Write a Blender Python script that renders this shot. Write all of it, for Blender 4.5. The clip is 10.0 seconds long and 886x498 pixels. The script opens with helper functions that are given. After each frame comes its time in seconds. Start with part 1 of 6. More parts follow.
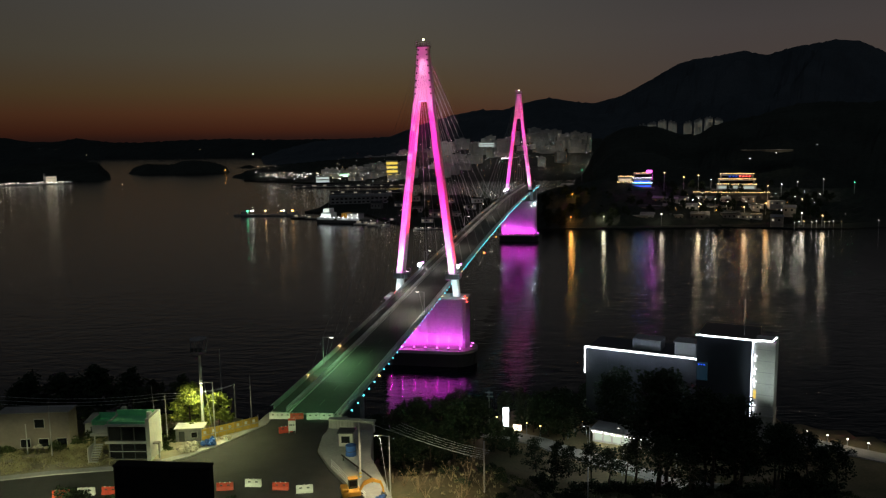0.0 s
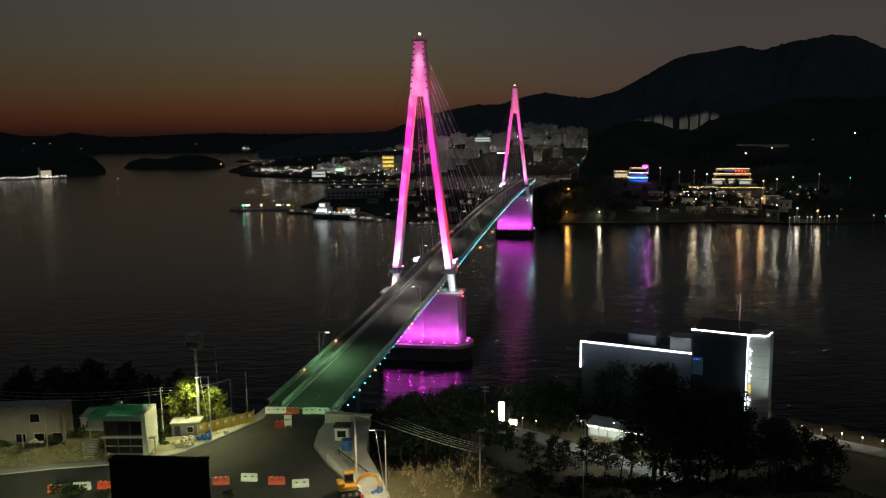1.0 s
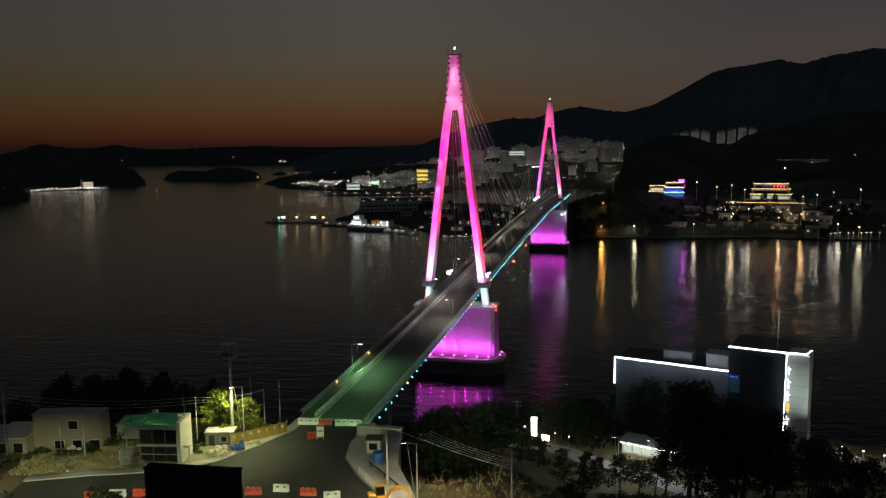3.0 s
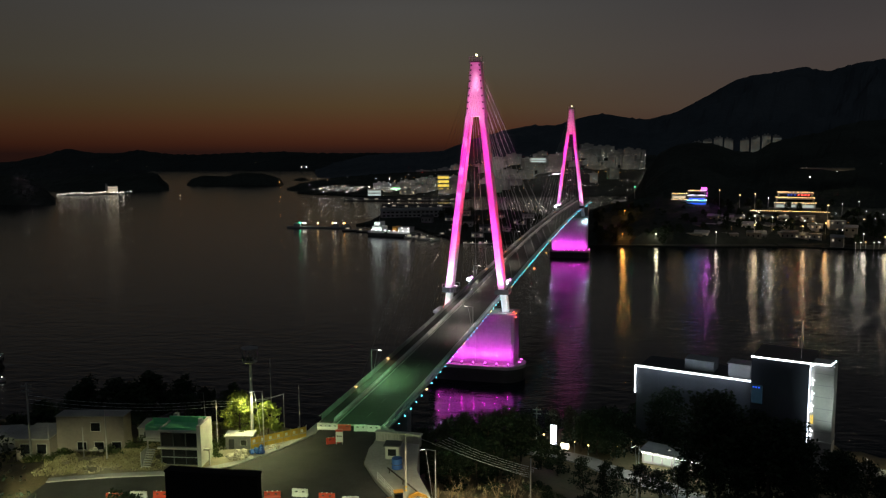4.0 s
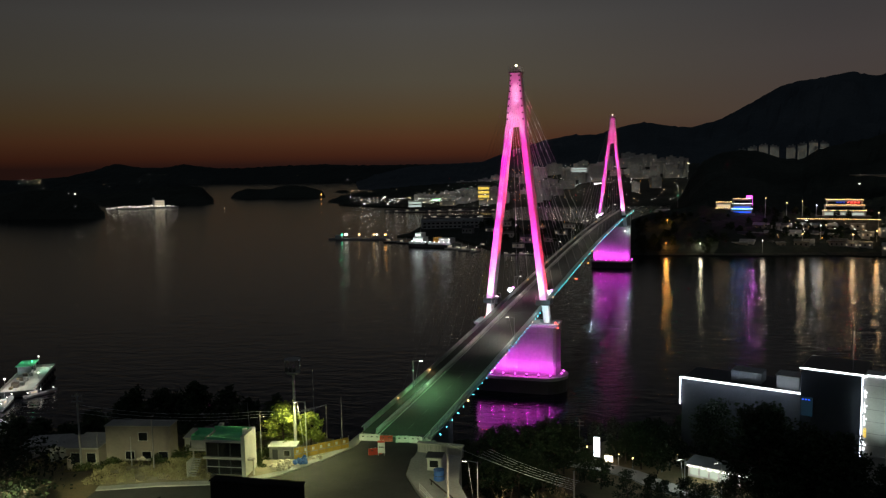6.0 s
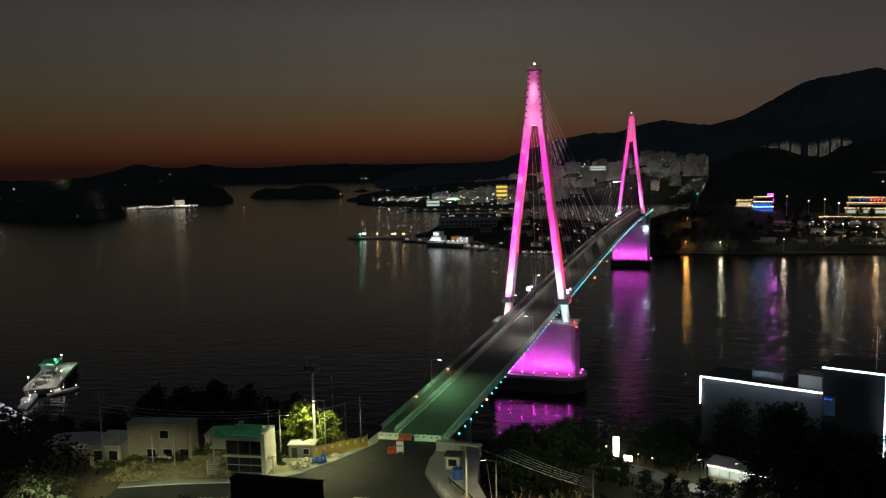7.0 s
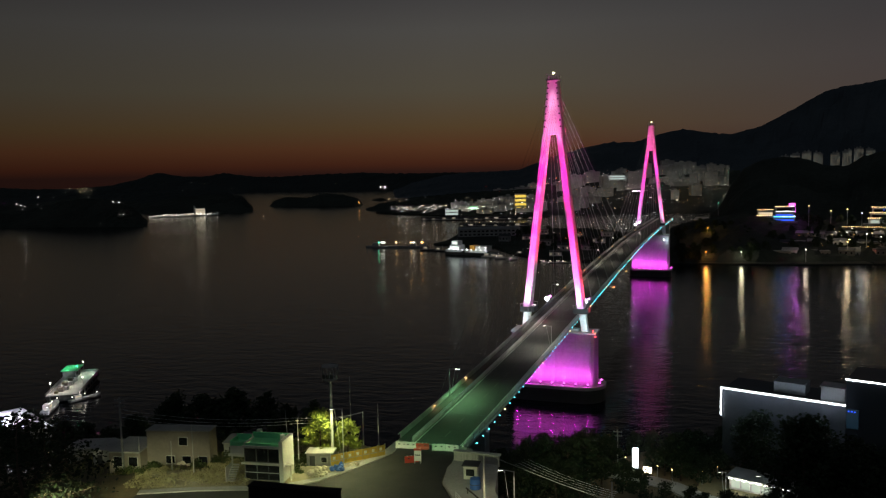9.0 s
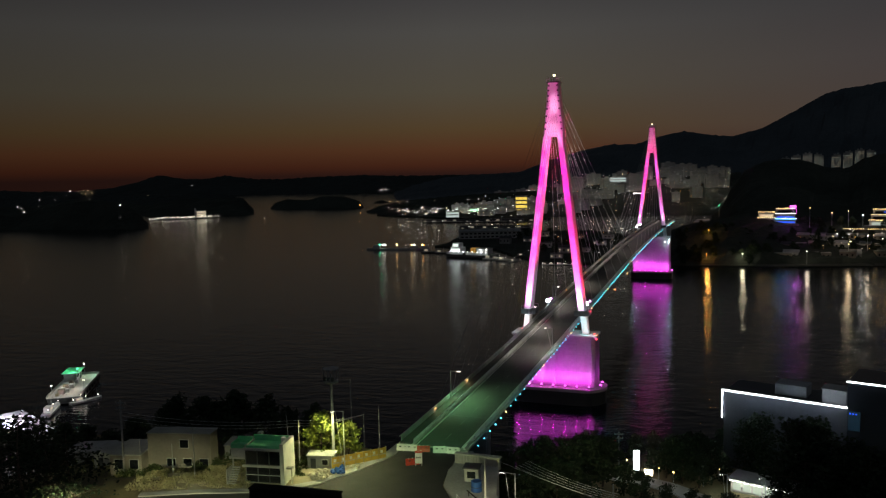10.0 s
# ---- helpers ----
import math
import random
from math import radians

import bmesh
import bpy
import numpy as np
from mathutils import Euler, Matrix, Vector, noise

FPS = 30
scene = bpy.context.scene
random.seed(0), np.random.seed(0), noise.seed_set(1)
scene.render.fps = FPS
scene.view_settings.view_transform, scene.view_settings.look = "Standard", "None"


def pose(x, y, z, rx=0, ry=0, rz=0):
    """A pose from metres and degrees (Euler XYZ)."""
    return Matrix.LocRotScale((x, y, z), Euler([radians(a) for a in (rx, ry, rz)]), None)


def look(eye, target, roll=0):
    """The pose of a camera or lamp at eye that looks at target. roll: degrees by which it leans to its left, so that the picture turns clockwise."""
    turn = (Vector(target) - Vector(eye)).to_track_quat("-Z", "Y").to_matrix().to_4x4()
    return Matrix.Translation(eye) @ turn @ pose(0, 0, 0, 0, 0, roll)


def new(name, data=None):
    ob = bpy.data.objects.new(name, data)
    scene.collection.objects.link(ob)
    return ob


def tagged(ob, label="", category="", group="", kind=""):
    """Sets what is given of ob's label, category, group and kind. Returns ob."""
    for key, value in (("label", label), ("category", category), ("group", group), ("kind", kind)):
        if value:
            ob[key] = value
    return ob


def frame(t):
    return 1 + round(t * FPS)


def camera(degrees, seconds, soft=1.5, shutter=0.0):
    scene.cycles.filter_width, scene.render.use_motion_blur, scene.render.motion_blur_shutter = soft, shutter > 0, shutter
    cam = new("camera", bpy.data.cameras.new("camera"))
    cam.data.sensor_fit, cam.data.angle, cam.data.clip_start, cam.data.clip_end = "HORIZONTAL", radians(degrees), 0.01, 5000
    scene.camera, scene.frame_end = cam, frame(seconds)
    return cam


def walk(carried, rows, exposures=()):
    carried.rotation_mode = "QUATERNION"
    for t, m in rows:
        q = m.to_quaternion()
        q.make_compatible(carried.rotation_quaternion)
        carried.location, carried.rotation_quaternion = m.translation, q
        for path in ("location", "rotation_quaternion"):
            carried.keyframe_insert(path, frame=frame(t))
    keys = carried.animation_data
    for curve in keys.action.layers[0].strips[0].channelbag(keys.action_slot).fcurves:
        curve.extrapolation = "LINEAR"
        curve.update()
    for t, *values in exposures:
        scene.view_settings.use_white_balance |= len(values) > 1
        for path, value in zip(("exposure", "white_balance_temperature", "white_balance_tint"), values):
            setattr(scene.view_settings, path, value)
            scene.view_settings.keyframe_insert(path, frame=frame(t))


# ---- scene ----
# The camera turns where it stands, on a lookout above a strait.
EYE = (0.0, 0.0, 68.0)
cam = camera(58.1, 10.0, soft=1.25)
PATH = [
    (0.0, 0.000, -8.080, -0.850),
    (0.5, -0.335, -8.252, -0.786),
    (1.0, -0.281, -8.463, -0.761),
    (1.5, 0.224, -8.270, -0.814),
    (2.0, 0.844, -7.869, -0.777),
    (2.5, 1.485, -7.658, -0.735),
    (4.0, 3.594, -7.005, -0.313),
    (4.5, 4.471, -6.704, -0.461),
    (5.0, 5.193, -6.393, -0.711),
    (5.5, 5.845, -6.197, -0.849),
    (7.0, 7.848, -6.241, -1.237),
    (7.5, 8.405, -6.248, -1.281),
    (8.0, 8.953, -6.236, -1.380),
    (8.5, 9.265, -5.962, -1.307),
    (9.0, 9.166, -5.570, -1.165),
    (9.5, 9.139, -5.349, -1.141),
    (10.0, 9.226, -5.404, -1.206),
]
walk(cam, [(t, pose(*EYE, 90 + pitch, 0, yaw) @ pose(0, 0, 0, 0, 0, roll)) for t, yaw, pitch, roll in PATH])

# ---- sky after sunset ----
world = bpy.data.worlds.new("dusk")
scene.world = world
world.use_nodes = True


def build_sky():
    nt = world.node_tree
    nt.nodes.clear()
    link = nt.links.new
    out = nt.nodes.new("ShaderNodeOutputWorld")
    bg = nt.nodes.new("ShaderNodeBackground")
    tc = nt.nodes.new("ShaderNodeTexCoord")
    sep = nt.nodes.new("ShaderNodeSeparateXYZ")
    link(tc.outputs["Generated"], sep.inputs[0])
    ramps = []
    glow = [(0.0, (.022, .0085, .0065)), (.010, (.048, .0145, .0075)), (.03, (.073, .0285, .0128)), (.055, (.074, .0455, .0210)), (.10, (.071, .0600, .0420)),
            (.17, (.064, .0605, .0555)), (.22, (.042, .0400, .0420)), (.32, (.0085, .0100, .0120)), (.60, (.003, .0042, .0058))]
    dull = [(0.0, (.030, .0210, .0180)), (.05, (.060, .0430, .0350)), (.12, (.054, .0455, .0435)), (.19, (.039, .0375, .0395)),
            (.23, (.032, .0318, .0310)), (.32, (.0085, .0100, .0120)), (.60, (.003, .0042, .0058))]
    for stops in (glow, dull):
        ramp = nt.nodes.new("ShaderNodeValToRGB")
        el = ramp.color_ramp.elements
        while len(el) < len(stops):
            el.new(0.5)
        for e, (p, c) in zip(el, stops):
            e.position, e.color = p, (*c, 1)
        link(sep.outputs["Z"], ramp.inputs[0])
        ramps.append(ramp)
    side = nt.nodes.new("ShaderNodeMapRange")
    side.inputs["From Min"].default_value, side.inputs["From Max"].default_value = -0.05, 0.32
    link(sep.outputs["X"], side.inputs["Value"])
    mix = nt.nodes.new("ShaderNodeMix")
    mix.data_type = "RGBA"
    link(side.outputs[0], mix.inputs["Factor"])
    link(ramps[0].outputs[0], mix.inputs["A"])
    link(ramps[1].outputs[0], mix.inputs["B"])
    link(mix.outputs["Result"], bg.inputs["Color"])
    fade = nt.nodes.new("ShaderNodeMapRange")
    fade.inputs["From Min"].default_value, fade.inputs["From Max"].default_value = -0.75, -0.15
    fade.inputs["To Min"].default_value, fade.inputs["To Max"].default_value = 0.50, 1.05
    link(sep.outputs["X"], fade.inputs["Value"])
    link(fade.outputs[0], bg.inputs["Strength"])
    link(bg.outputs[0], out.inputs[0])


build_sky()
# last light from the high sky behind the lookout
afterglow = bpy.data.lights.new("sky_light", "SUN")
afterglow.energy, afterglow.color, afterglow.angle = 0.13, (.72, .86, 1.0), radians(70)
new("sky_light", afterglow).matrix_world = look((0, -60, 100), (0, 0, 0))


def lamp(name, kind, at, power, color, radius=0.3, target=None, cone=60, blend=0.5):
    """A point or a spot light: a lamp of the place, or unseen fill."""
    data = bpy.data.lights.new(name, kind)
    data.energy, data.color, data.shadow_soft_size = power, color, radius
    if kind == "SPOT":
        data.spot_size, data.spot_blend = radians(cone), blend
    ob = new(name, data)
    ob.matrix_world = look(at, target) if target else pose(*at)
    return ob


# ---- materials ----
def material(name, color, rough=0.7, metal=0.0, vary=0.25, scale=1.0, bump=0.15, color2=None, emit=None, strength=0.0, spec=0.5):
    """Principled surface with coarse stains and fine grain in world-size noise, and a little relief."""
    m = bpy.data.materials.new(name)
    m.use_nodes = True
    nt = m.node_tree
    b = nt.nodes["Principled BSDF"]
    b.inputs["Roughness"].default_value, b.inputs["Metallic"].default_value = rough, metal
    b.inputs["Specular IOR Level"].default_value = spec
    b.inputs["Base Color"].default_value = (*color, 1)
    if emit:
        b.inputs["Emission Color"].default_value = (*emit, 1)
        b.inputs["Emission Strength"].default_value = strength
    if vary:
        geo = nt.nodes.new("ShaderNodeNewGeometry")
        coarse, fine = nt.nodes.new("ShaderNodeTexNoise"), nt.nodes.new("ShaderNodeTexNoise")
        coarse.inputs["Scale"].default_value, fine.inputs["Scale"].default_value = 0.35 * scale, 4.0 * scale
        coarse.inputs["Detail"].default_value, fine.inputs["Detail"].default_value = 4, 3
        info = nt.nodes.new("ShaderNodeObjectInfo")
        add = nt.nodes.new("ShaderNodeMath")
        add.operation = "MULTIPLY_ADD"
        add.inputs[1].default_value, add.inputs[2].default_value = 0.5, 0.0
        nt.links.new(geo.outputs["Position"], coarse.inputs["Vector"])
        nt.links.new(geo.outputs["Position"], fine.inputs["Vector"])
        nt.links.new(fine.outputs[0], add.inputs[0])
        nt.links.new(coarse.outputs[0], add.inputs[2])
        ramp = nt.nodes.new("ShaderNodeMapRange")
        ramp.inputs["From Min"].default_value, ramp.inputs["From Max"].default_value = 0.45, 1.05
        nt.links.new(add.outputs[0], ramp.inputs["Value"])
        mix = nt.nodes.new("ShaderNodeMix")
        mix.data_type = "RGBA"
        c2 = color2 or tuple(c * (1 - vary) for c in color)
        c1 = color if color2 else tuple(min(1, c * (1 + 0.6 * vary)) for c in color)
        mix.inputs["A"].default_value, mix.inputs["B"].default_value = (*c1, 1), (*c2, 1)
        nt.links.new(ramp.outputs[0], mix.inputs["Factor"])
        hsv = nt.nodes.new("ShaderNodeHueSaturation")
        rnd = nt.nodes.new("ShaderNodeMapRange")
        rnd.inputs["To Min"].default_value, rnd.inputs["To Max"].default_value = 1 - 0.5 * vary, 1 + 0.5 * vary
        nt.links.new(info.outputs["Random"], rnd.inputs["Value"])
        nt.links.new(rnd.outputs[0], hsv.inputs["Value"])
        nt.links.new(mix.outputs["Result"], hsv.inputs["Color"])
        nt.links.new(hsv.outputs[0], b.inputs["Base Color"])
        if bump:
            bp = nt.nodes.new("ShaderNodeBump")
            bp.inputs["Strength"].default_value, bp.inputs["Distance"].default_value = bump, 0.05 / scale
            nt.links.new(fine.outputs[0], bp.inputs["Height"])
            nt.links.new(bp.outputs[0], b.inputs["Normal"])
    return m


def glowing(name, color, strength):
    return material(name, (0.02, 0.02, 0.02), vary=0, emit=color, strength=strength)


def uneven_glow(name, color, strength):
    """Glow whose strength differs from lamp to lamp of one joined mesh."""
    m = glowing(name, color, strength)
    nt = m.node_tree
    geo = nt.nodes.new("ShaderNodeNewGeometry")
    power, gain = nt.nodes.new("ShaderNodeMath"), nt.nodes.new("ShaderNodeMath")
    power.operation, gain.operation = "POWER", "MULTIPLY_ADD"
    power.inputs[1].default_value = 2.4
    gain.inputs[1].default_value, gain.inputs[2].default_value = strength, strength * .09
    nt.links.new(geo.outputs["Random Per Island"], power.inputs[0])
    nt.links.new(power.outputs[0], gain.inputs[0])
    nt.links.new(gain.outputs[0], nt.nodes["Principled BSDF"].inputs["Emission Strength"])
    return m


M_ASPHALT = material("asphalt", (.050, .050, .048), .85, vary=.35, scale=.8)
M_DECK = material("deck asphalt", (.062, .062, .058), .80, color2=(.036, .036, .034), vary=.45, scale=.35)
M_CONCRETE = material("concrete", (.36, .35, .33), .85, vary=.3, scale=.6)
M_PIER = material("pier concrete", (.42, .41, .40), .85, vary=.3, scale=.3)
M_STEEL_WHITE = material("white painted steel", (.78, .78, .78), .45, vary=.10, scale=.4, bump=.03)
M_STEEL = material("galvanised steel", (.42, .43, .44), .45, metal=.6, vary=.2)
M_DARK_STEEL = material("dark steel", (.06, .065, .07), .5, metal=.3, vary=.2)
M_CABLE = material("pale cable sheath", (.45, .44, .43), .5, vary=.08)
M_KERB = material("weathered pale concrete", (.52, .51, .47), .8, vary=.35, scale=.9)
M_PARAPET = material("parapet panel", (.30, .32, .31), .7, vary=.25, scale=.6)
M_WORN_PAINT = material("worn road paint", (.20, .20, .18), .8, color2=(.09, .09, .085), vary=.3, scale=3)
M_BITUMEN = material("bitumen seam", (.022, .022, .022), .6, vary=.2)
M_PAINT = material("road paint", (.75, .75, .70), .7, vary=.35, scale=2)
M_EARTH = material("dry earth and grass", (.16, .115, .060), .95, color2=(.060, .065, .028), vary=.4, scale=.5, bump=.5)
M_SAND = material("pale worn soil", (.40, .35, .24), .95, color2=(.22, .18, .11), vary=.3, scale=.8, bump=.4)
M_HILL = material("wooded hill", (.050, .056, .048), .98, color2=(.022, .027, .023), vary=.4, scale=.05, bump=.6, spec=.1)
# Paler and bluer than the near hills: distance haze put into the colour.
M_HAZY_HILL = material("hazed far wooded mountain", (.090, .105, .120), 1.0, color2=(.055, .068, .080), vary=.3, scale=.02, bump=.5, spec=.1)
M_LEAF = material("dark pine foliage", (.034, .050, .025), .8, color2=(.016, .027, .014), vary=.4, scale=1.0, bump=.0, spec=.2)
M_LEAF_YELLOW = material("yellow-green leaves", (.22, .24, .045), .7, color2=(.10, .13, .03), vary=.3, scale=2, bump=.0, spec=.2)
M_MID_HILL = material("far low hill", (.050, .058, .056), 1.0, color2=(.03, .036, .036), vary=.3, scale=.02, bump=.5, spec=.1)
M_SHRUB = material("dry shrub", (.40, .35, .20), .9, color2=(.17, .155, .075), vary=.3, scale=2, bump=0, spec=.2)
M_TWIG = material("bare twigs", (.24, .18, .11), .9, vary=.3, scale=2, bump=0, spec=.2)
M_GRASS = material("rough grass", (.13, .15, .055), .9, color2=(.24, .20, .10), vary=.3, scale=1.5, bump=0, spec=.2)
M_GREEN_SHRUB = material("green shrub leaves", (.085, .11, .035), .85, color2=(.04, .055, .02), vary=.3, scale=2, bump=0, spec=.2)
M_BARK = material("bark", (.075, .055, .040), .95, vary=.4, scale=2, bump=.5)
M_WALL_PALE = material("pale plaster", (.47, .46, .43), .85, vary=.2, scale=.8)
M_WALL_PINK = material("weathered brownish render", (.26, .225, .19), .9, vary=.25, scale=.5)
M_WALL_GREY = material("grey block wall", (.28, .28, .28), .9, vary=.3, scale=.5)
M_CITY = material("city concrete", (.38, .38, .37), .9, vary=.35, scale=.05, bump=0)
M_DARK_RENDER = material("weathered dark render", (.13, .125, .11), .85, vary=.35, scale=.8)
M_GREEN_ROOF = material("green waterproof coating", (.20, .70, .34), .5, vary=.2, scale=1.5)
M_RED = material("red plastic", (.55, .06, .03), .45, vary=.2, scale=2, bump=.05)
M_ORANGE = material("orange machine paint", (.62, .30, .04), .45, vary=.3, scale=2, bump=.05)
M_SACK = material("pale woven sacking", (.50, .45, .34), .9, vary=.35, scale=2, bump=.3)
M_WHITE = material("white plastic", (.75, .75, .72), .5, vary=.2, scale=2, bump=.05)
M_BLUE = material("blue tarpaulin", (.04, .12, .38), .55, vary=.3, scale=2)
M_YELLOW = material("yellow painted boards", (.55, .36, .06), .7, vary=.35, scale=1.5)
M_BLACK = material("matt black panel", (.008, .008, .008), .8, vary=.2, spec=.2)
# Pier footings stand unlit below their lamps; that shade is put into the colour.
M_WET_SHADED = material("wet concrete darkened for shade", (.030, .030, .032), .6, vary=.3, scale=.4)
M_GLASS = material("dark window glass", (.012, .014, .016), .08, vary=0)


def water_material():
    m = bpy.data.materials.new("sea water")
    m.use_nodes = True
    nt = m.node_tree
    b = nt.nodes["Principled BSDF"]
    b.inputs["Base Color"].default_value = (.0022, .0042, .0065, 1)
    b.inputs["Roughness"].default_value = 0.10
    b.inputs["IOR"].default_value = 1.30
    geo = nt.nodes.new("ShaderNodeNewGeometry")
    mp = nt.nodes.new("ShaderNodeMapping")
    mp.inputs["Scale"].default_value = (.20, .50, 1)
    mp.inputs["Rotation"].default_value = (0, 0, .35)
    nt.links.new(geo.outputs["Position"], mp.inputs["Vector"])
    big, small = nt.nodes.new("ShaderNodeTexNoise"), nt.nodes.new("ShaderNodeTexNoise")
    big.inputs["Scale"].default_value, small.inputs["Scale"].default_value = .55, 2.6
    big.inputs["Detail"].default_value, small.inputs["Detail"].default_value = 5, 3
    big.inputs["Distortion"].default_value = .8
    add = nt.nodes.new("ShaderNodeMath")
    add.operation = "MULTIPLY_ADD"
    add.inputs[1].default_value = .30
    for n in (big, small):
        nt.links.new(mp.outputs[0], n.inputs["Vector"])
    nt.links.new(small.outputs[0], add.inputs[0])
    nt.links.new(big.outputs[0], add.inputs[2])
    bp = nt.nodes.new("ShaderNodeBump")
    bp.inputs["Strength"].default_value, bp.inputs["Distance"].default_value = .42, .50
    nt.links.new(add.outputs[0], bp.inputs["Height"])
    nt.links.new(bp.outputs[0], b.inputs["Normal"])
    return m


M_WATER = water_material()
G_WHITE = glowing("white lamp glow", (1, .95, .82), 7)
G_COLD = glowing("cold white glow", (.86, .92, 1), 9)
G_WARM = glowing("warm lamp glow", (1, .62, .22), 8)
G_ORANGE = glowing("sodium lamp glow", (1, .36, .05), 6)
G_TEAL = glowing("teal lamp glow", (.10, .80, 1), 8)
G_AMBER = glowing("amber wall lamp glow", (1, .55, .20), 2.2)
G_GREEN = glowing("green lamp glow", (.10, 1, .45), 8)
G_RED = glowing("red lamp glow", (1, .06, .05), 8)
G_BLUE = glowing("blue sign glow", (.02, .10, 1), 1.6)
G_MAGENTA = glowing("magenta lamp glow", (1, .10, .85), 3.0)
G_PINKLED = glowing("pink flood lamp glow", (1, .30, 1), 5)
G_FLOODHEAD = glowing("magenta flood lamp glow", (1, .10, .85), 9)
G_LED = glowing("white strip glow", (.84, .91, 1), 8)
G_WINDOW = glowing("lit window", (1, .85, .60), .7)
G_WINDOW_COLD = glowing("cool lit window", (.80, .95, .90), .6)
G_SALOON = glowing("bright saloon windows", (.86, 1, .90), 1.3)
G_YELLOW = glowing("yellow lit facade", (1, .72, .12), .9)


# ---- mesh helpers ----
def put_box(bm, lo, hi, bevel=0.0):
    """An axis-aligned box from corner lo to corner hi."""
    size = [b - a for a, b in zip(lo, hi)]
    mid = [(a + b) / 2 for a, b in zip(lo, hi)]
    r = bmesh.ops.create_cube(bm, size=1.0, matrix=Matrix.Translation(mid) @ Matrix.Diagonal((*size, 1)))
    if bevel:
        edges = list({e for v in r["verts"] for e in v.link_edges})
        bmesh.ops.bevel(bm, geom=edges, offset=bevel, segments=1, affect="EDGES", profile=0.5)
    return bm


def box(lo, hi, bevel=0.0):
    return put_box(bmesh.new(), lo, hi, bevel)


def put_rod(bm, a, b, r1, r2=None, sides=8):
    a, b = Vector(a), Vector(b)
    m = Matrix.Translation((a + b) / 2) @ (b - a).to_track_quat("Z", "Y").to_matrix().to_4x4()
    bmesh.ops.create_cone(bm, cap_ends=True, segments=sides, radius1=r1, radius2=r1 if r2 is None else r2, depth=(b - a).length, matrix=m)
    return bm


def rod(a, b, r1, r2=None, sides=8):
    return put_rod(bmesh.new(), a, b, r1, r2, sides)


def ball(at, r, sub=1):
    bm = bmesh.new()
    bmesh.ops.create_icosphere(bm, subdivisions=sub, radius=r, matrix=Matrix.Translation(at))
    return bm


def prism(points, z0, z1):
    """A plan outline (counter-clockwise) drawn up from z0 to z1."""
    bm = bmesh.new()
    low = [bm.verts.new((x, y, z0)) for x, y in points]
    high = [bm.verts.new((x, y, z1)) for x, y in points]
    n = len(points)
    bm.faces.new(low[::-1]), bm.faces.new(high)
    for i in range(n):
        bm.faces.new((low[i], low[(i + 1) % n], high[(i + 1) % n], high[i]))
    return bm


def hull_of(sections, closed=True):
    """Skin over a row of equal rings of points, capped at both ends."""
    bm = bmesh.new()
    rings = [[bm.verts.new(p) for p in s] for s in sections]
    n = len(rings[0])
    for a, b in zip(rings, rings[1:]):
        for i in range(n if closed else n - 1):
            bm.faces.new((a[i], a[(i + 1) % n], b[(i + 1) % n], b[i]))
    if closed:
        bm.faces.new(rings[0][::-1]), bm.faces.new(rings[-1])
    bmesh.ops.recalc_face_normals(bm, faces=bm.faces)
    return bm


def mesh_of(name, bm, mat, smooth=False):
    me = bpy.data.meshes.new(name)
    bm.to_mesh(me)
    bm.free()
    me.materials.append(mat)
    if smooth:
        me.polygons.foreach_set("use_smooth", [True] * len(me.polygons))
    return me


def part(name, bm, mat, parent=None, label="", smooth=False):
    """One mesh object, under a thing or a part."""
    ob = new(name, mesh_of(name, bm, mat, smooth))
    ob.parent = parent
    return tagged(ob, label)


def piece(name, mesh, parent, m):
    """One more object on a shared mesh."""
    ob = new(name, mesh)
    ob.parent = parent
    ob.matrix_basis = m
    return ob


def thing(name, at, label, category, turn=0.0, group="", kind=""):
    ob = new(name)
    ob.empty_display_size = 0.5
    ob.matrix_basis = pose(*at, 0, 0, turn)
    return tagged(ob, label, category, group, kind)


def mixn(x, xs, ys):
    return float(np.interp(x, xs, ys))


def smooth01(v):
    v = max(0.0, min(1.0, v))
    return v * v * (3 - 2 * v)


# ---- near land, sea and far shores ----
PLATEAU = 19.5
SHORE_X = (-420, -250, -165, -120, -80, -30, 0, 20, 60, 78, 100, 160, 320)
SHORE_Y = (150, 165, 190, 186, 170, 160, 170, 188, 196, 176, 160, 140, 90)


def ground_z(x, y):
    """Height of the near land: quay by the shore, a built-up terrace, and the lookout's hill."""
    inland = mixn(x, SHORE_X, SHORE_Y) - y
    right = smooth01((x + 21) / 14) * smooth01((y - 101 - .25 * max(0, x + 4)) / 22 + max(0, x - 6) / 12)
    left = smooth01((-70 - x) / 60)
    quay = 4.6 * smooth01((inland + 3) / 4) - 2.0
    a, b = 4 + 14 * right + 27 * smooth01((x - 4) / 20) + 10 * left, 24 + 32 * right + 25 * left
    top = PLATEAU - 2.7 - 2.0 * right - 9 * left
    z = quay + (top - 0.1) * smooth01((inland - a) / b)
    z += max(0.0, 96 - y) * 0.43 * smooth01((96 - y) / 20)
    flat = 1 if -62 < x < -4 and 98 < y < 142 else 0
    rough_z = noise.noise((x * .05, y * .05, 3.1)) * 1.2 + noise.noise((x * .21, y * .21, 7.7)) * .4
    z -= 2.6 * smooth01((-57 - x) / 7) * smooth01((y - 116) / 7) * smooth01((inland - 20) / 8)
    z += 0 if flat else rough_z * smooth01((inland - 12) / 20)
    return min(z, 64.5)


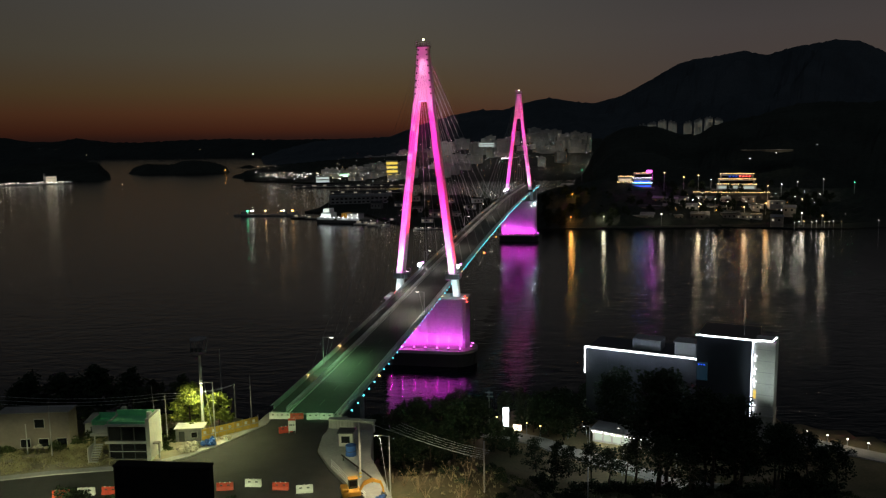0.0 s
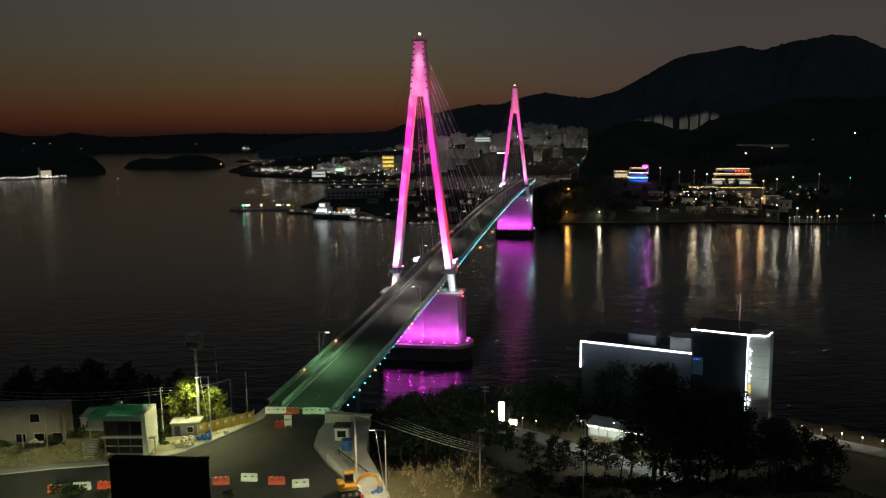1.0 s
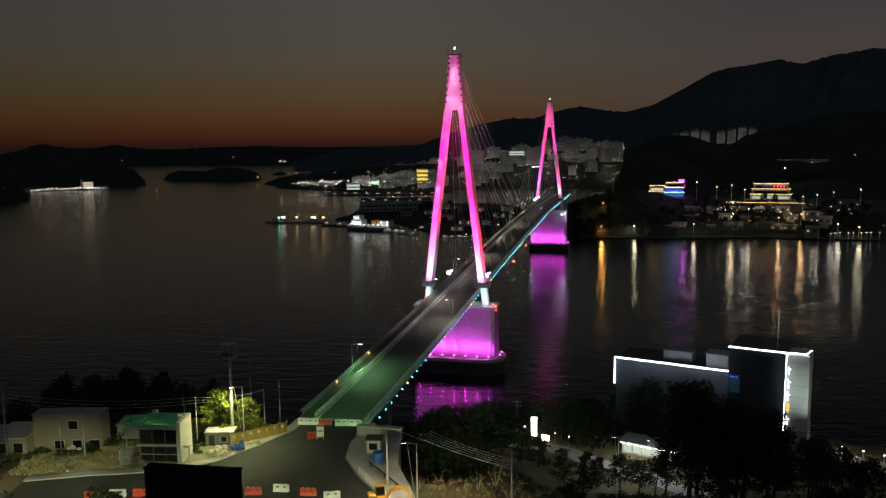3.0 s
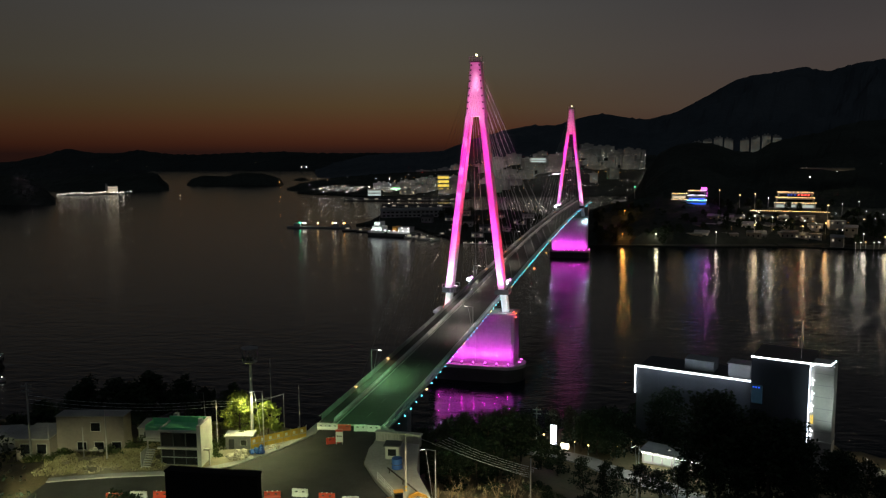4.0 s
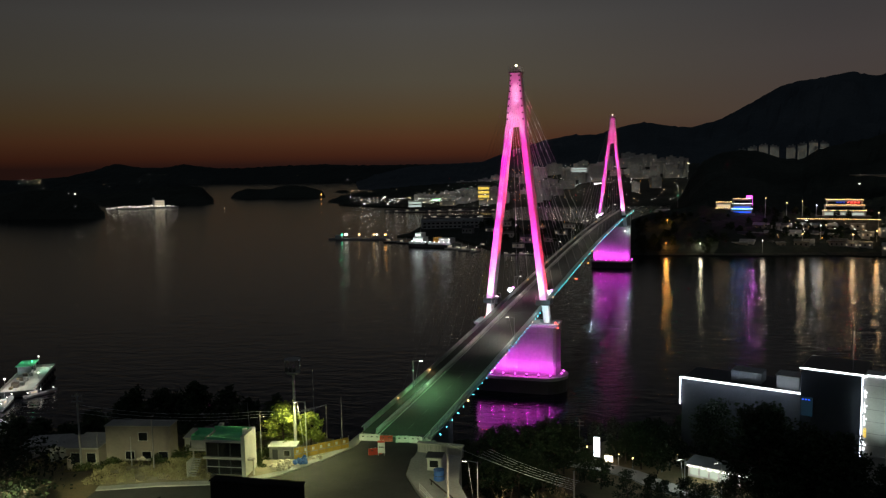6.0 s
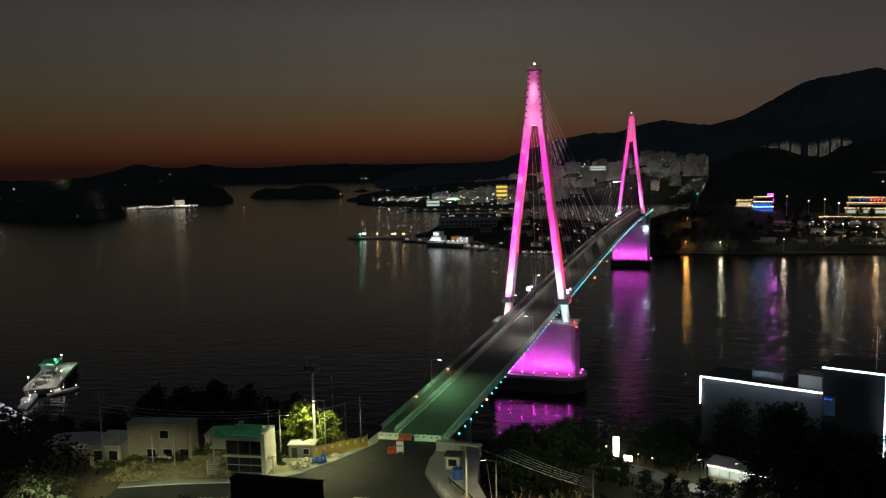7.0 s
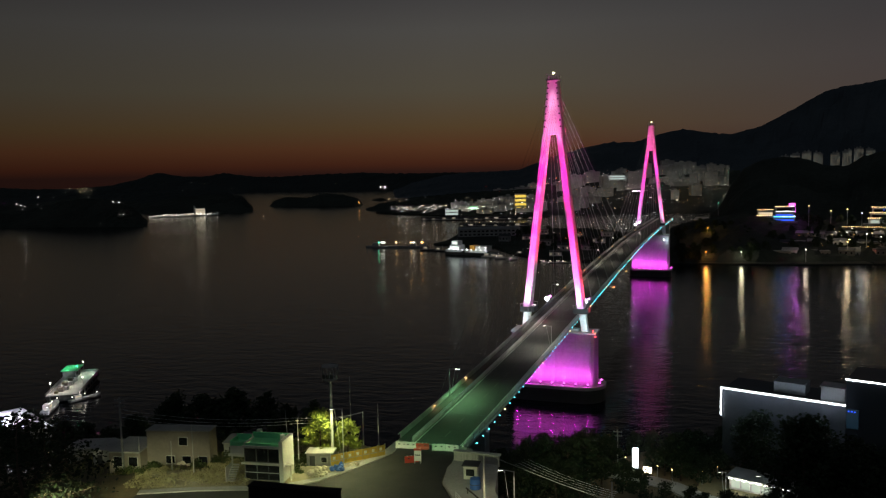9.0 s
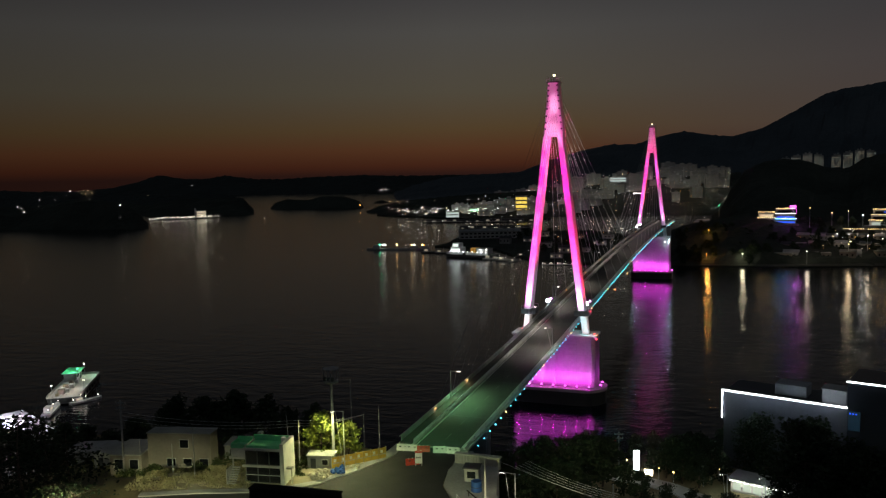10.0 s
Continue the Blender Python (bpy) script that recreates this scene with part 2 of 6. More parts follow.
def ground_sheet():
    bm = bmesh.new()
    xs = np.arange(-420, 321, 4.0)
    ys = np.arange(-80, 213, 4.0)
    grid = [[bm.verts.new((x, y, ground_z(x, y))) for y in ys] for x in xs]
    for i in range(len(xs) - 1):
        for j in range(len(ys) - 1):
            bm.faces.new((grid[i][j], grid[i + 1][j], grid[i + 1][j + 1], grid[i][j + 1]))
    return bm


ground = part("ground", ground_sheet(), M_EARTH, smooth=True)
tagged(ground, "brown earth hillside sloping down to the shore", "ground", kind="structure")
water = part("water", box((-4800, -400, -6), (4800, 4700, 0)), M_WATER)
tagged(water, "dark rippled sea of the strait at dusk", "water", kind="structure")


def ridge(name, stations, depth, label, mat=M_HILL, fine=8.0, base=-1.0, rough=1.0, seed=0.0):
    """A hill range: stations of plan x, y and crest height, with slopes of the given depth before and behind it."""
    bm = bmesh.new()
    st = np.array(stations, float)
    run = np.concatenate(([0], np.cumsum(np.hypot(np.diff(st[:, 0]), np.diff(st[:, 1])))))
    n = max(8, int(run[-1] / fine))
    rows = []
    steps = 22
    for i in range(n + 1):
        s = run[-1] * i / n
        x, y, h = (float(np.interp(s, run, st[:, k])) for k in range(3))
        away = Vector((x, y)).normalized()
        row = []
        for j in range(steps + 1):
            v = j / steps * 2 - 1
            k = (1 - abs(v)) ** 0.8 if v < 0 else (1 - abs(v))
            px, py = x + away.x * v * depth, y + away.y * v * depth
            bumps = noise.noise((px / (14 * fine), py / (14 * fine), seed)) * .35 + noise.noise((px / (4 * fine), py / (4 * fine), seed + 4)) * .14
            crown = noise.noise((px / fine * .9, py / fine * .9, seed + 9)) * fine * .34 * min(rough, 1)
            lift = 1 + bumps * (1 - .96 * k ** 3) * rough
            row.append(bm.verts.new((px, py, base + (h - base) * k * lift + (crown if 0 < j < steps else 0))))
        rows.append(row)
    for a, b in zip(rows, rows[1:]):
        for j in range(steps):
            bm.faces.new((a[j], b[j], b[j + 1], a[j + 1]))
    bmesh.ops.recalc_face_normals(bm, faces=bm.faces)
    ob = part(name, bm, mat)
    return tagged(ob, label, "hill", kind="structure")


def crest(y, points):
    """Stations at the distance y ahead, from (sideways, up) slopes seen from the lookout."""
    return [(y * a, y, EYE[2] + y * b) for a, b in points]


ridge("hill_far", crest(3300, [(-.86, -.010), (-.80, -.010), (-.735, -.013), (-.673, -.014), (-.614, -.010), (-.580, -.0035), (-.547, .0060), (-.515, .0002),
                              (-.483, -.0004), (-.451, .0034), (-.412, -.0018), (-.373, -.0028), (-.327, -.0008), (-.266, .0003), (-.207, -.0022),
                              (-.149, -.0020), (-.06, -.002)]), 300, "low wooded hills on the far side of the bay", M_MID_HILL, 12, seed=2)
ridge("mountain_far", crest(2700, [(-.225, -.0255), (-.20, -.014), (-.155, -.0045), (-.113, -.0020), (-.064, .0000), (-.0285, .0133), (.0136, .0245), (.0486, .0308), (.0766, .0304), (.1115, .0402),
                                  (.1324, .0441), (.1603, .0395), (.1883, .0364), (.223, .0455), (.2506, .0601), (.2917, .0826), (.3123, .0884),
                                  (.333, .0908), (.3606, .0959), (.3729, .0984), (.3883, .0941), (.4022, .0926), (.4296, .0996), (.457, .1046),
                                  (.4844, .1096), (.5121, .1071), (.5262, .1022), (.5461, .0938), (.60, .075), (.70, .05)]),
      700, "dark wooded mountain behind the city", M_HAZY_HILL, 11, seed=5)
ridge("hill_middle_left", crest(2100, [(-1.0, -.014), (-.86, -.016), (-.76, -.0185), (-.68, -.0150), (-.62, -.0165), (-.56, -.0190), (-.50, -.0200), (-.45, -.0215), (-.425, -.0320)]), 200,
      "low wooded shore behind the headland", M_MID_HILL, 8, seed=7)
ridge("headland_left", crest(1500, [(-.95, -.030), (-.805, -.0330), (-.752, -.0340), (-.700, -.0295), (-.657, -.024), (-.615, -.0292), (-.566, -.0346), (-.508, -.0263), (-.468, -.0254),
                                   (-.429, -.0261), (-.414, -.042)]), 140, "low wooded headland across the bay", M_HILL, 5.5, seed=8)
ridge("headland_near_left", crest(1080, [(-1.1, -.030), (-.92, -.036), (-.80, -.044), (-.765, -.0475), (-.735, -.040), (-.70, -.0330), (-.66, -.0275), (-.62, -.0290), (-.585, -.0400), (-.565, -.0580)]), 70,
      "black wooded headland across the bay", M_HILL, 6, seed=9)
ridge("island_left", crest(1660, [(-.392, -.0420), (-.385, -.0340), (-.3675, -.0290), (-.339, -.0308), (-.318, -.0256), (-.29, -.0274), (-.270, -.0330), (-.264, -.0420)]),
      50, "small low wooded island in the bay", M_HILL, 5, seed=11)
ridge("islet", crest(1900, [(-.258, -.0370), (-.2408, -.0320), (-.228, -.0370)]), 25, "tiny dark islet in the bay", M_HILL, 5, seed=12)
ridge("hill_right", crest(1000, [(.166, -.064), (.180, -.044), (.190, -.0215), (.205, -.0040), (.2210, .0045), (.2446, .0093), (.2727, .0062), (.294, -.0025), (.3187, -.0035),
                                (.3358, .008), (.3635, .0145), (.3983, .0202), (.4189, .0289), (.4466, .034), (.4885, .0347), (.5235, .0329), (.5498, .0352), (.62, .03), (.75, .02)]),
      330, "black wooded hill above the opposite shore", M_HILL, 5.5, seed=15)
ridge("shore_bank", crest(655, [(.085, -.098), (.105, -.086), (.1187, -.0740), (.1364, -.0682), (.1541, -.0649), (.1753, -.0617), (.1964, -.057), (.2177, -.0588), (.2603, -.0650),
                               (.3312, -.0679), (.4022, -.0700), (.4731, -.0720), (.5569, -.0738), (.70, -.074)]), 80, "dark wooded bank along the opposite shore", M_HILL, 5, base=-.5, seed=18)
ridge("city_ground", crest(1750, [(-.19, -.036), (-.15, -.033), (-.10, -.028), (-.05, -.022), (0, -.016), (.05, -.010), (.10, -.006), (.16, -.006), (.20, -.006)]),
      560, "gently rising ground under the city", M_HILL, 14, base=-1, rough=.3, seed=21)

POINT_LAND = [(-322, 1300), (-300, 1268), (-200, 1200), (-70, 1122), (-30, 1150), (-40, 1440), (-340, 1440)]
tagged(part("harbour_point", prism(POINT_LAND, -3, 1.6), M_HILL), "dark low harbour point under the town lights", "ground", kind="structure")
ridge("hill_harbour", crest(1450, [(-.262, -.0470), (-.245, -.0400), (-.215, -.0345), (-.18, -.0310), (-.12, -.0265), (-.05, -.0240), (0, -.030)]), 90, "dark wooded rise behind the harbour", M_HILL, 6, seed=23)
HARBOUR = [(-126, 728), (-100, 716), (-66, 694), (-49, 650), (-21, 594), (0, 583), (22, 592), (40, 640), (58, 730), (62, 830), (20, 905), (-70, 905), (-118, 880), (-118, 760)]
tagged(part("harbour_ground", prism(HARBOUR, -3, 1.5), M_HILL), "dark low harbour land beside the bridge", "ground", kind="structure")

# ---- the bridge ----
AX = math.degrees(math.atan2(.193, .981))
BRIDGE = pose(-4.8, 237, 0, 0, 0, -AX)
SPAN = 280.0
U_NEAR, U_FAR = -103.0, 372.0
PROFILE = np.polyfit((-104, -62, -36, 0, 65, 100, 136, 192, 272, 342, 400), (19.7, 20.75, 21.75, 23.2, 26.0, 27.5, 28.6, 29.6, 30.4, 30.3, 29.6), 4)


def deck_z(u):
    return float(np.polyval(PROFILE, u))


def on_bridge(v, u, z):
    return BRIDGE @ Vector((v, u, z))


bridge = tagged(new("cable_stayed_bridge"), "cable-stayed road bridge with two pink-lit A-shaped towers", "bridge")
bridge.matrix_basis = BRIDGE
STATIONS = np.arange(U_NEAR, U_FAR + .1, 5.0)


def along(section, step=5.0, u0=U_NEAR, u1=U_FAR):
    """Draw a cross-section of (v, height above the deck) along the deck's curve."""
    us = np.linspace(u0, u1, int((u1 - u0) / step) + 1)
    return hull_of([[(v, u, deck_z(u) + h) for v, h in section] for u in us])


part("deck", along([(-6.6, 0), (6.6, 0), (6.6, -.35), (4.6, -.6), (3.4, -2.3), (-3.4, -2.3), (-4.6, -.6), (-6.6, -.35)]), M_CONCRETE, bridge, "grey concrete box girder")
part("carriageway", along([(-3.5, .012), (5.6, .012), (5.6, -.02), (-3.5, -.02)]), M_DECK, bridge, "dark asphalt road surface")
part("walkway", along([(-6.38, .14), (-3.86, .14), (-3.86, -.02), (-6.38, -.02)]), M_ASPHALT, bridge, "dark raised walkway")
part("kerb", along([(-3.85, .0), (-3.5, .0), (-3.52, .30), (-3.83, .30)]), M_KERB, bridge, "pale concrete kerb")
part("kerb", along([(5.6, .0), (6.0, .0), (5.96, .30), (5.64, .30)]), M_KERB, bridge, "pale concrete kerb")
part("edge_line", along([(-3.2, .016), (-3.05, .016), (-3.05, .0), (-3.2, .0)]), M_PAINT, bridge, "worn white painted line")
part("edge_line", along([(5.15, .016), (5.30, .016), (5.30, .0), (5.15, .0)]), M_PAINT, bridge, "worn white painted line")
dash = mesh_of("lane_dash", box((-.06, -1.5, -.03), (.06, 1.5, .017)), M_WORN_PAINT)
for k in range(58):
    u = U_NEAR + 5.5 + k * 8
    piece("lane_dash", dash, bridge, pose(1.04, u, deck_z(u), math.degrees(math.atan2(deck_z(u + 1) - deck_z(u - 1), 2))))
joint = mesh_of("expansion_joint", box((-3.48, -.09, -.05), (5.58, .09, .018)), M_DARK_STEEL)
for u in (-86, -62, -38, -2, 40, 92, 140, 188, 240, 280):
    piece("expansion_joint", joint, bridge, pose(0, u, deck_z(u)))
seam = mesh_of("paving_seam", box((-.035, -12, -.03), (.035, 12, .0165)), M_BITUMEN)
for k in range(18):
    u = U_NEAR + 14 + k * 25
    piece("paving_seam", seam, bridge, pose(2.75, u, deck_z(u), math.degrees(math.atan2(deck_z(u + 12) - deck_z(u - 12), 24))))
panel = mesh_of("parapet_panel", box((-.05, -1.62, .1), (.05, 1.62, 1.02), .015), M_PARAPET)
for k in range(140):
    u = U_NEAR + 2.7 + k * 3.38
    piece("parapet_panel", panel, bridge, pose(-6.46, u, deck_z(u), math.degrees(math.atan2(deck_z(u + 1) - deck_z(u - 1), 2))))
for v in (-6.45, 6.45):
    for h, w in ((1.15, .07), (.78, .045), (.45, .045)):
        if v > 0 or h > 1:
            part("handrail" if h > 1 else "rail", along([(v - w, h - w), (v + w, h - w), (v + w, h + w), (v - w, h + w)]), M_STEEL, bridge, "galvanised steel rail")
for h in (.50, .80):
    part("guard_rail", along([(-3.72, h), (-3.64, h), (-3.64, h + .15), (-3.72, h + .15)]), M_STEEL_WHITE, bridge, "white steel guard rail")
guard_post = mesh_of("guard_post", box((-.05, -.04, .25), (.04, .04, .95)), M_STEEL)
for k in range(118):
    u = U_NEAR + 2 + k * 4
    piece("guard_post", guard_post, bridge, pose(-3.77, u, deck_z(u)))
post_mesh = mesh_of("rail_post", box((-.05, -.05, 0), (.05, .05, 1.12)), M_STEEL)
for v in (-6.45, 6.45):
    for i in range(140):
        u = U_NEAR + 1 + i * 3.38
        piece("rail_post", post_mesh, bridge, pose(v, u, deck_z(u) - .01))
bracket = bmesh.new()
put_box(bracket, (-.25, -.06, -.05), (.15, .06, .05))
bracket_mesh = mesh_of("lamp_bracket", bracket, M_DARK_STEEL)
bulb_mesh = mesh_of("edge_lamp", ball((.22, 0, 0), .13), G_TEAL)
warm_mesh = mesh_of("edge_lamp", ball((.22, 0, 0), .17), G_WARM)
for i in range(126):
    u = U_NEAR + 4.3 + i * 3.72
    warm = i % 9 == 5
    b = piece("lamp_bracket", bracket_mesh, bridge, pose(6.85, u, deck_z(u) + mixn(u, (-100, -55), (-.70, .12))))
    piece("edge_lamp", warm_mesh if warm else bulb_mesh, b, pose(0, 0, 0))
# warm wall lamps on the inner side of the parapet
wall_lamp = mesh_of("parapet_lamp", box((-.10, -.35, -.12), (.10, .35, .16), .04), G_AMBER)
for u in (-85, -64.8, 46, 84, 120, 160, 205, 250):
    piece("parapet_lamp", wall_lamp, bridge, pose(-6.28, u, deck_z(u) + .75))
    lamp("parapet_light", "POINT", on_bridge(-5.85, u, deck_z(u) + .9), 26, (1, .62, .28), .12)
# red and amber marker lamps at the tower foot
marker = mesh_of("marker_lamp", ball((0, 0, 0), .22, 2), G_RED)
amber_marker = mesh_of("marker_lamp", ball((0, 0, 0), .22, 2), G_ORANGE)
for v, u, z, m in ((-9.6, -2.6, 21.3, marker), (-8.9, -2.6, 21.6, marker), (-9.3, -1.0, 20.8, marker), (11.9, -3.4, 20.9, marker), (12.4, -2.6, 20.2, amber_marker), (12.6, -3.6, 19.4, marker),
                   (8.6, 60, 24.6, amber_marker), (8.6, 62, 24.3, marker), (8.6, 96, 26.0, amber_marker), (8.6, 128, 27.2, amber_marker)):
    piece("marker_lamp", m, bridge, pose(v, u, z))
for v, u, z in ((-9.3, -3.4, 22), (12.6, -4.4, 21.2)):
    lamp("marker_light", "POINT", on_bridge(v, u, z), 260, (1, .05, .08), .15)


G_BEACON = glowing("beacon glow", (1, .94, .50), 5)


def tower(u, name_label, foot=0.0, plinth=19.9, size=2.2):
    """An A-shaped steel tower: two legs, a closed head, collars, walkway and beacon."""
    t = tagged(new("tower"), name_label)
    t.parent = bridge
    t.matrix_basis = pose(0, u, 0)
    out = lambda z: 2.95 + (78 - z) * (9.05 - 2.95) / 50.6

    def ring(c, w, d, z, ch=.25):
        return [(c - w / 2 + ch, -d / 2, z), (c + w / 2 - ch, -d / 2, z), (c + w / 2, -d / 2 + ch, z), (c + w / 2, d / 2 - ch, z),
                (c + w / 2 - ch, d / 2, z), (c - w / 2 + ch, d / 2, z), (c - w / 2, d / 2 - ch, z), (c - w / 2, -d / 2 + ch, z)]
    for sgn in (-1, 1):
        rows = [ring(sgn * (out(z) - w / 2) - .16, w, d, z) for z, w, d in ((27.2 + foot, 2.0, 4.4), (40, 1.95, 4.3), (60, 1.88, 4.0), (78.05, 1.8, 3.6))]
        leg = part("leg", hull_of(rows), M_STEEL_WHITE, t, "white steel leg lit pink")
        rows = [ring(sgn * (out(z) - .95), 1.9, 2.4, z, .15) for z in (plinth, 27.6 + foot)]
        part("leg_base", hull_of(rows), M_STEEL_WHITE, t, "pale steel leg foot")
        c, k = sgn * (out(27.4 + foot) - 1.1), size
        part("collar", box((c - k, -k, 25.6 + foot), (c + k, k, 27.2 + foot), .15), M_DARK_STEEL, t, "dark steel service platform")
        for y in (.05 - k, k - .05):
            part("platform_rail", box((c - k, y - .03, 28.1 + foot), (c + k, y + .03, 28.18 + foot)), M_STEEL, t)
        for x in (.1 - k, k - .1):
            for y in (.08 - k, k - .08):
                part("platform_post", box((c + x - .04, y - .03, 27.2 + foot), (c + x + .04, y + .03, 28.1 + foot)), M_STEEL, t)
    head = part("tower_head", hull_of([ring(0, w, 3.5, z) for z, w in ((78, 5.92), (84, 4.8), (93.4, 3.05))]), M_STEEL_WHITE, t, "white steel head lit pink")
    dot = mesh_of("anchor_port", rod((0, 0, 0), (0, -.12, 0), .28, sides=10), M_DARK_STEEL)
    for z in (80.2, 82.0, 83.9, 86, 88.1, 89.7, 91.2, 92.6):
        half = (3.05 + (93.4 - z) * (5.92 - 3.05) / 15.4) / 2 - .40
        for sgn in (-1, 1):
            piece("anchor_port", dot, head, pose(sgn * half, -1.70, z))
            piece("anchor_port", dot, head, pose(sgn * half, 1.70, z, 0, 0, 180))
    part("head_platform", box((-1.9, -1.9, 93.4), (1.9, 1.9, 93.75), .05), M_DARK_STEEL, t, "dark steel top platform")
    for x in (-1.8, -.9, 0, .9, 1.8):
        for y in (-1.8, 1.8):
            part("top_post", box((x - .04, y - .04, 93.75), (x + .04, y + .04, 95.1)), M_STEEL, t)
    for y in (-1.8, 1.8):
        for z in (94.4, 95.05):
            part("top_rail", box((-1.85, y - .04, z), (1.85, y + .04, z + .07)), M_STEEL, t)
    mast = part("beacon_mast", rod((0, 0, 93.7), (0, 0, 95.4), .12), M_STEEL, t)
    part("beacon", ball((0, 0, 95.6), .36, 2), G_BEACON, mast, "bright white beacon")
    part("cross_beam", box((-6.9, -1.0, plinth - .7), (6.9, 1.0, deck_z(u) - 2.32)), M_CONCRETE, t, "concrete cross beam under the deck")
    return t


tower(0, "tall A-shaped tower washed in pink light")
tower(SPAN, "A-shaped tower washed in pink light, farther along", 6.0, 26.0, 1.45)


def cable(a, b, r, mat):
    """A stay, sagging a little."""
    a, b = Vector(a), Vector(b)
    mid = (a + b) / 2 - Vector((0, 0, (b - a).length * .004))
    bm = rod(a, mid, r, sides=6)
    put_rod(bm, mid, b, r, sides=6)
    part("stay_cable", bm, mat, bridge)


for tu, sgn in ((0, 1), (0, -1), (SPAN, -1), (SPAN, 1)):
    main = (tu == 0) == (sgn > 0)
    for side in (-1, 1):
        for k in range(7):
            reach = 28 + 18 * k if main else 22 + 10.5 * k
            u = tu + sgn * reach
            z = 79.6 + 1.95 * k
            # Back stays are unlit: the shade is put in as darker, thinner rods.
            cable((side * (1.25 - .08 * k), tu + sgn * 1.0, z), (side * 6.25, u, deck_z(u) + .2), .048 if main else .022, M_CABLE if main else M_DARK_STEEL)


def pier(u, half, top=20.0, base=4.8, reach=6.4):
    """A wall-like concrete pier on a rounded footing, with floodlights round its foot."""
    p = tagged(new("pier"), "broad concrete pier lit magenta from its foot")
    p.parent = bridge
    p.matrix_basis = pose(0, u, 0)
    w, d = half, 3.6
    wall = bmesh.new()
    put_box(wall, (-w, -d, base), (w, d, top), .35)
    part("pier_wall", wall, M_PIER, p, "concrete wall with vertical joints")
    part("pier_cap", box((-w - .35, -d - .35, top - .4), (w + .35, d + .35, top + .3), .12), M_PIER, p)
    part("rib", box((.2, -d - .22, base), (.5, -d + .02, top - .4)), M_PIER, p)
    part("drain_pipe", rod((w - 1.2, -d - .16, base), (w - 1.2, -d - .16, top - .4), .13), M_STEEL, p)
    for z in (base + 4.6, base + 9.6, top - 2.6):
        part("pour_joint", box((-w + .35, -d - .03, z), (w - .35, -d + .02, z + .16)), M_PIER, p)
    for x in (-.62, -.2, .55):
        part("pour_joint", box((x * w - .05, -d - .03, base), (x * w + .05, -d + .02, top - .4)), M_PIER, p)
    pts = []
    for sgn, a0 in ((1, -90), (-1, 90)):
        pts += [(sgn * (w - 3.9) + reach * math.cos(radians(a0 + 15 * i)), reach * math.sin(radians(a0 + 15 * i))) for i in range(13)]
    part("footing", prism(pts, -3, base - .9), M_WET_SHADED, p, "rounded wet footing, shade put into its dark colour")
    part("footing_edge", prism([(x * 1.02, y * 1.03) for x, y in pts], base - .9, base), M_PIER, p, "raised footing edge")
    lamp_mesh = mesh_of("floodlight", ball((0, 0, 0), .24, 2), G_FLOODHEAD)
    base_mesh = mesh_of("lamp_base", box((-.35, -.25, 0), (.35, .25, .35), .05), M_DARK_STEEL)
    n = 7
    spots = [(-w + 2 * w * (k + .5) / n, -d - 1.15, -d) for k in range(n)]
    for x, y, wy in spots:
        b = piece("lamp_base", base_mesh, p, pose(x, y, base))
        piece("floodlight", lamp_mesh, b, pose(0, 0, .6))
        q = on_bridge(x, u + y - .6, base + .8)
        lamp("pier_beam", "SPOT", on_bridge(x, u + wy - .55, base + .3), 9000 if u == 0 else 5000, (1, .36, 1), .10, on_bridge(x, u + wy - .2, base + 3.4), 26, .9)
        lamp("rim_light", "POINT", on_bridge(x, u + y - .55, base + .75), 120, (1, .05, .80), .12)
        lamp("pier_flood", "SPOT", q, PIER_POWER, (.86, .045, 1), .15, on_bridge(x, u + wy, base + .5 * (top - base)), 146, .9)
    for y in (-1.5, 2):
        b = piece("lamp_base", base_mesh, p, pose(w + 1.1, y, base))
        piece("floodlight", lamp_mesh, b, pose(0, 0, .6))
        lamp("pier_flood", "SPOT", on_bridge(w + .7, u + y, base + .8), PIER_POWER * .7, (.88, .055, 1), .15, on_bridge(w, u + y, top - 5.5), 75, .9)
    return p


PIER_POWER = 1900
pier(0, 12.3)
pier(SPAN, 11.3, 26.0, 4.6, 5.4)
for u, w in ((-86, 5.2), (362, 5.2)):
    part("side_pier", box((-w, u - 1.2, -1), (w, u + 1.2, deck_z(u) - 2.32), .2), M_PIER, bridge, "plain concrete end pier")
part("abutment", box((-7.4, U_NEAR - 9, 10), (7.4, U_NEAR + 1.0, deck_z(U_NEAR) - .45), .1), M_CONCRETE, bridge, "concrete abutment under the road end")


def flood(name, v, u, z, tv, tu, tz, power, color, cone):
    return lamp(name, "SPOT", on_bridge(v, u, z), power, color, .5, on_bridge(tv, tu, tz), cone, .7).data


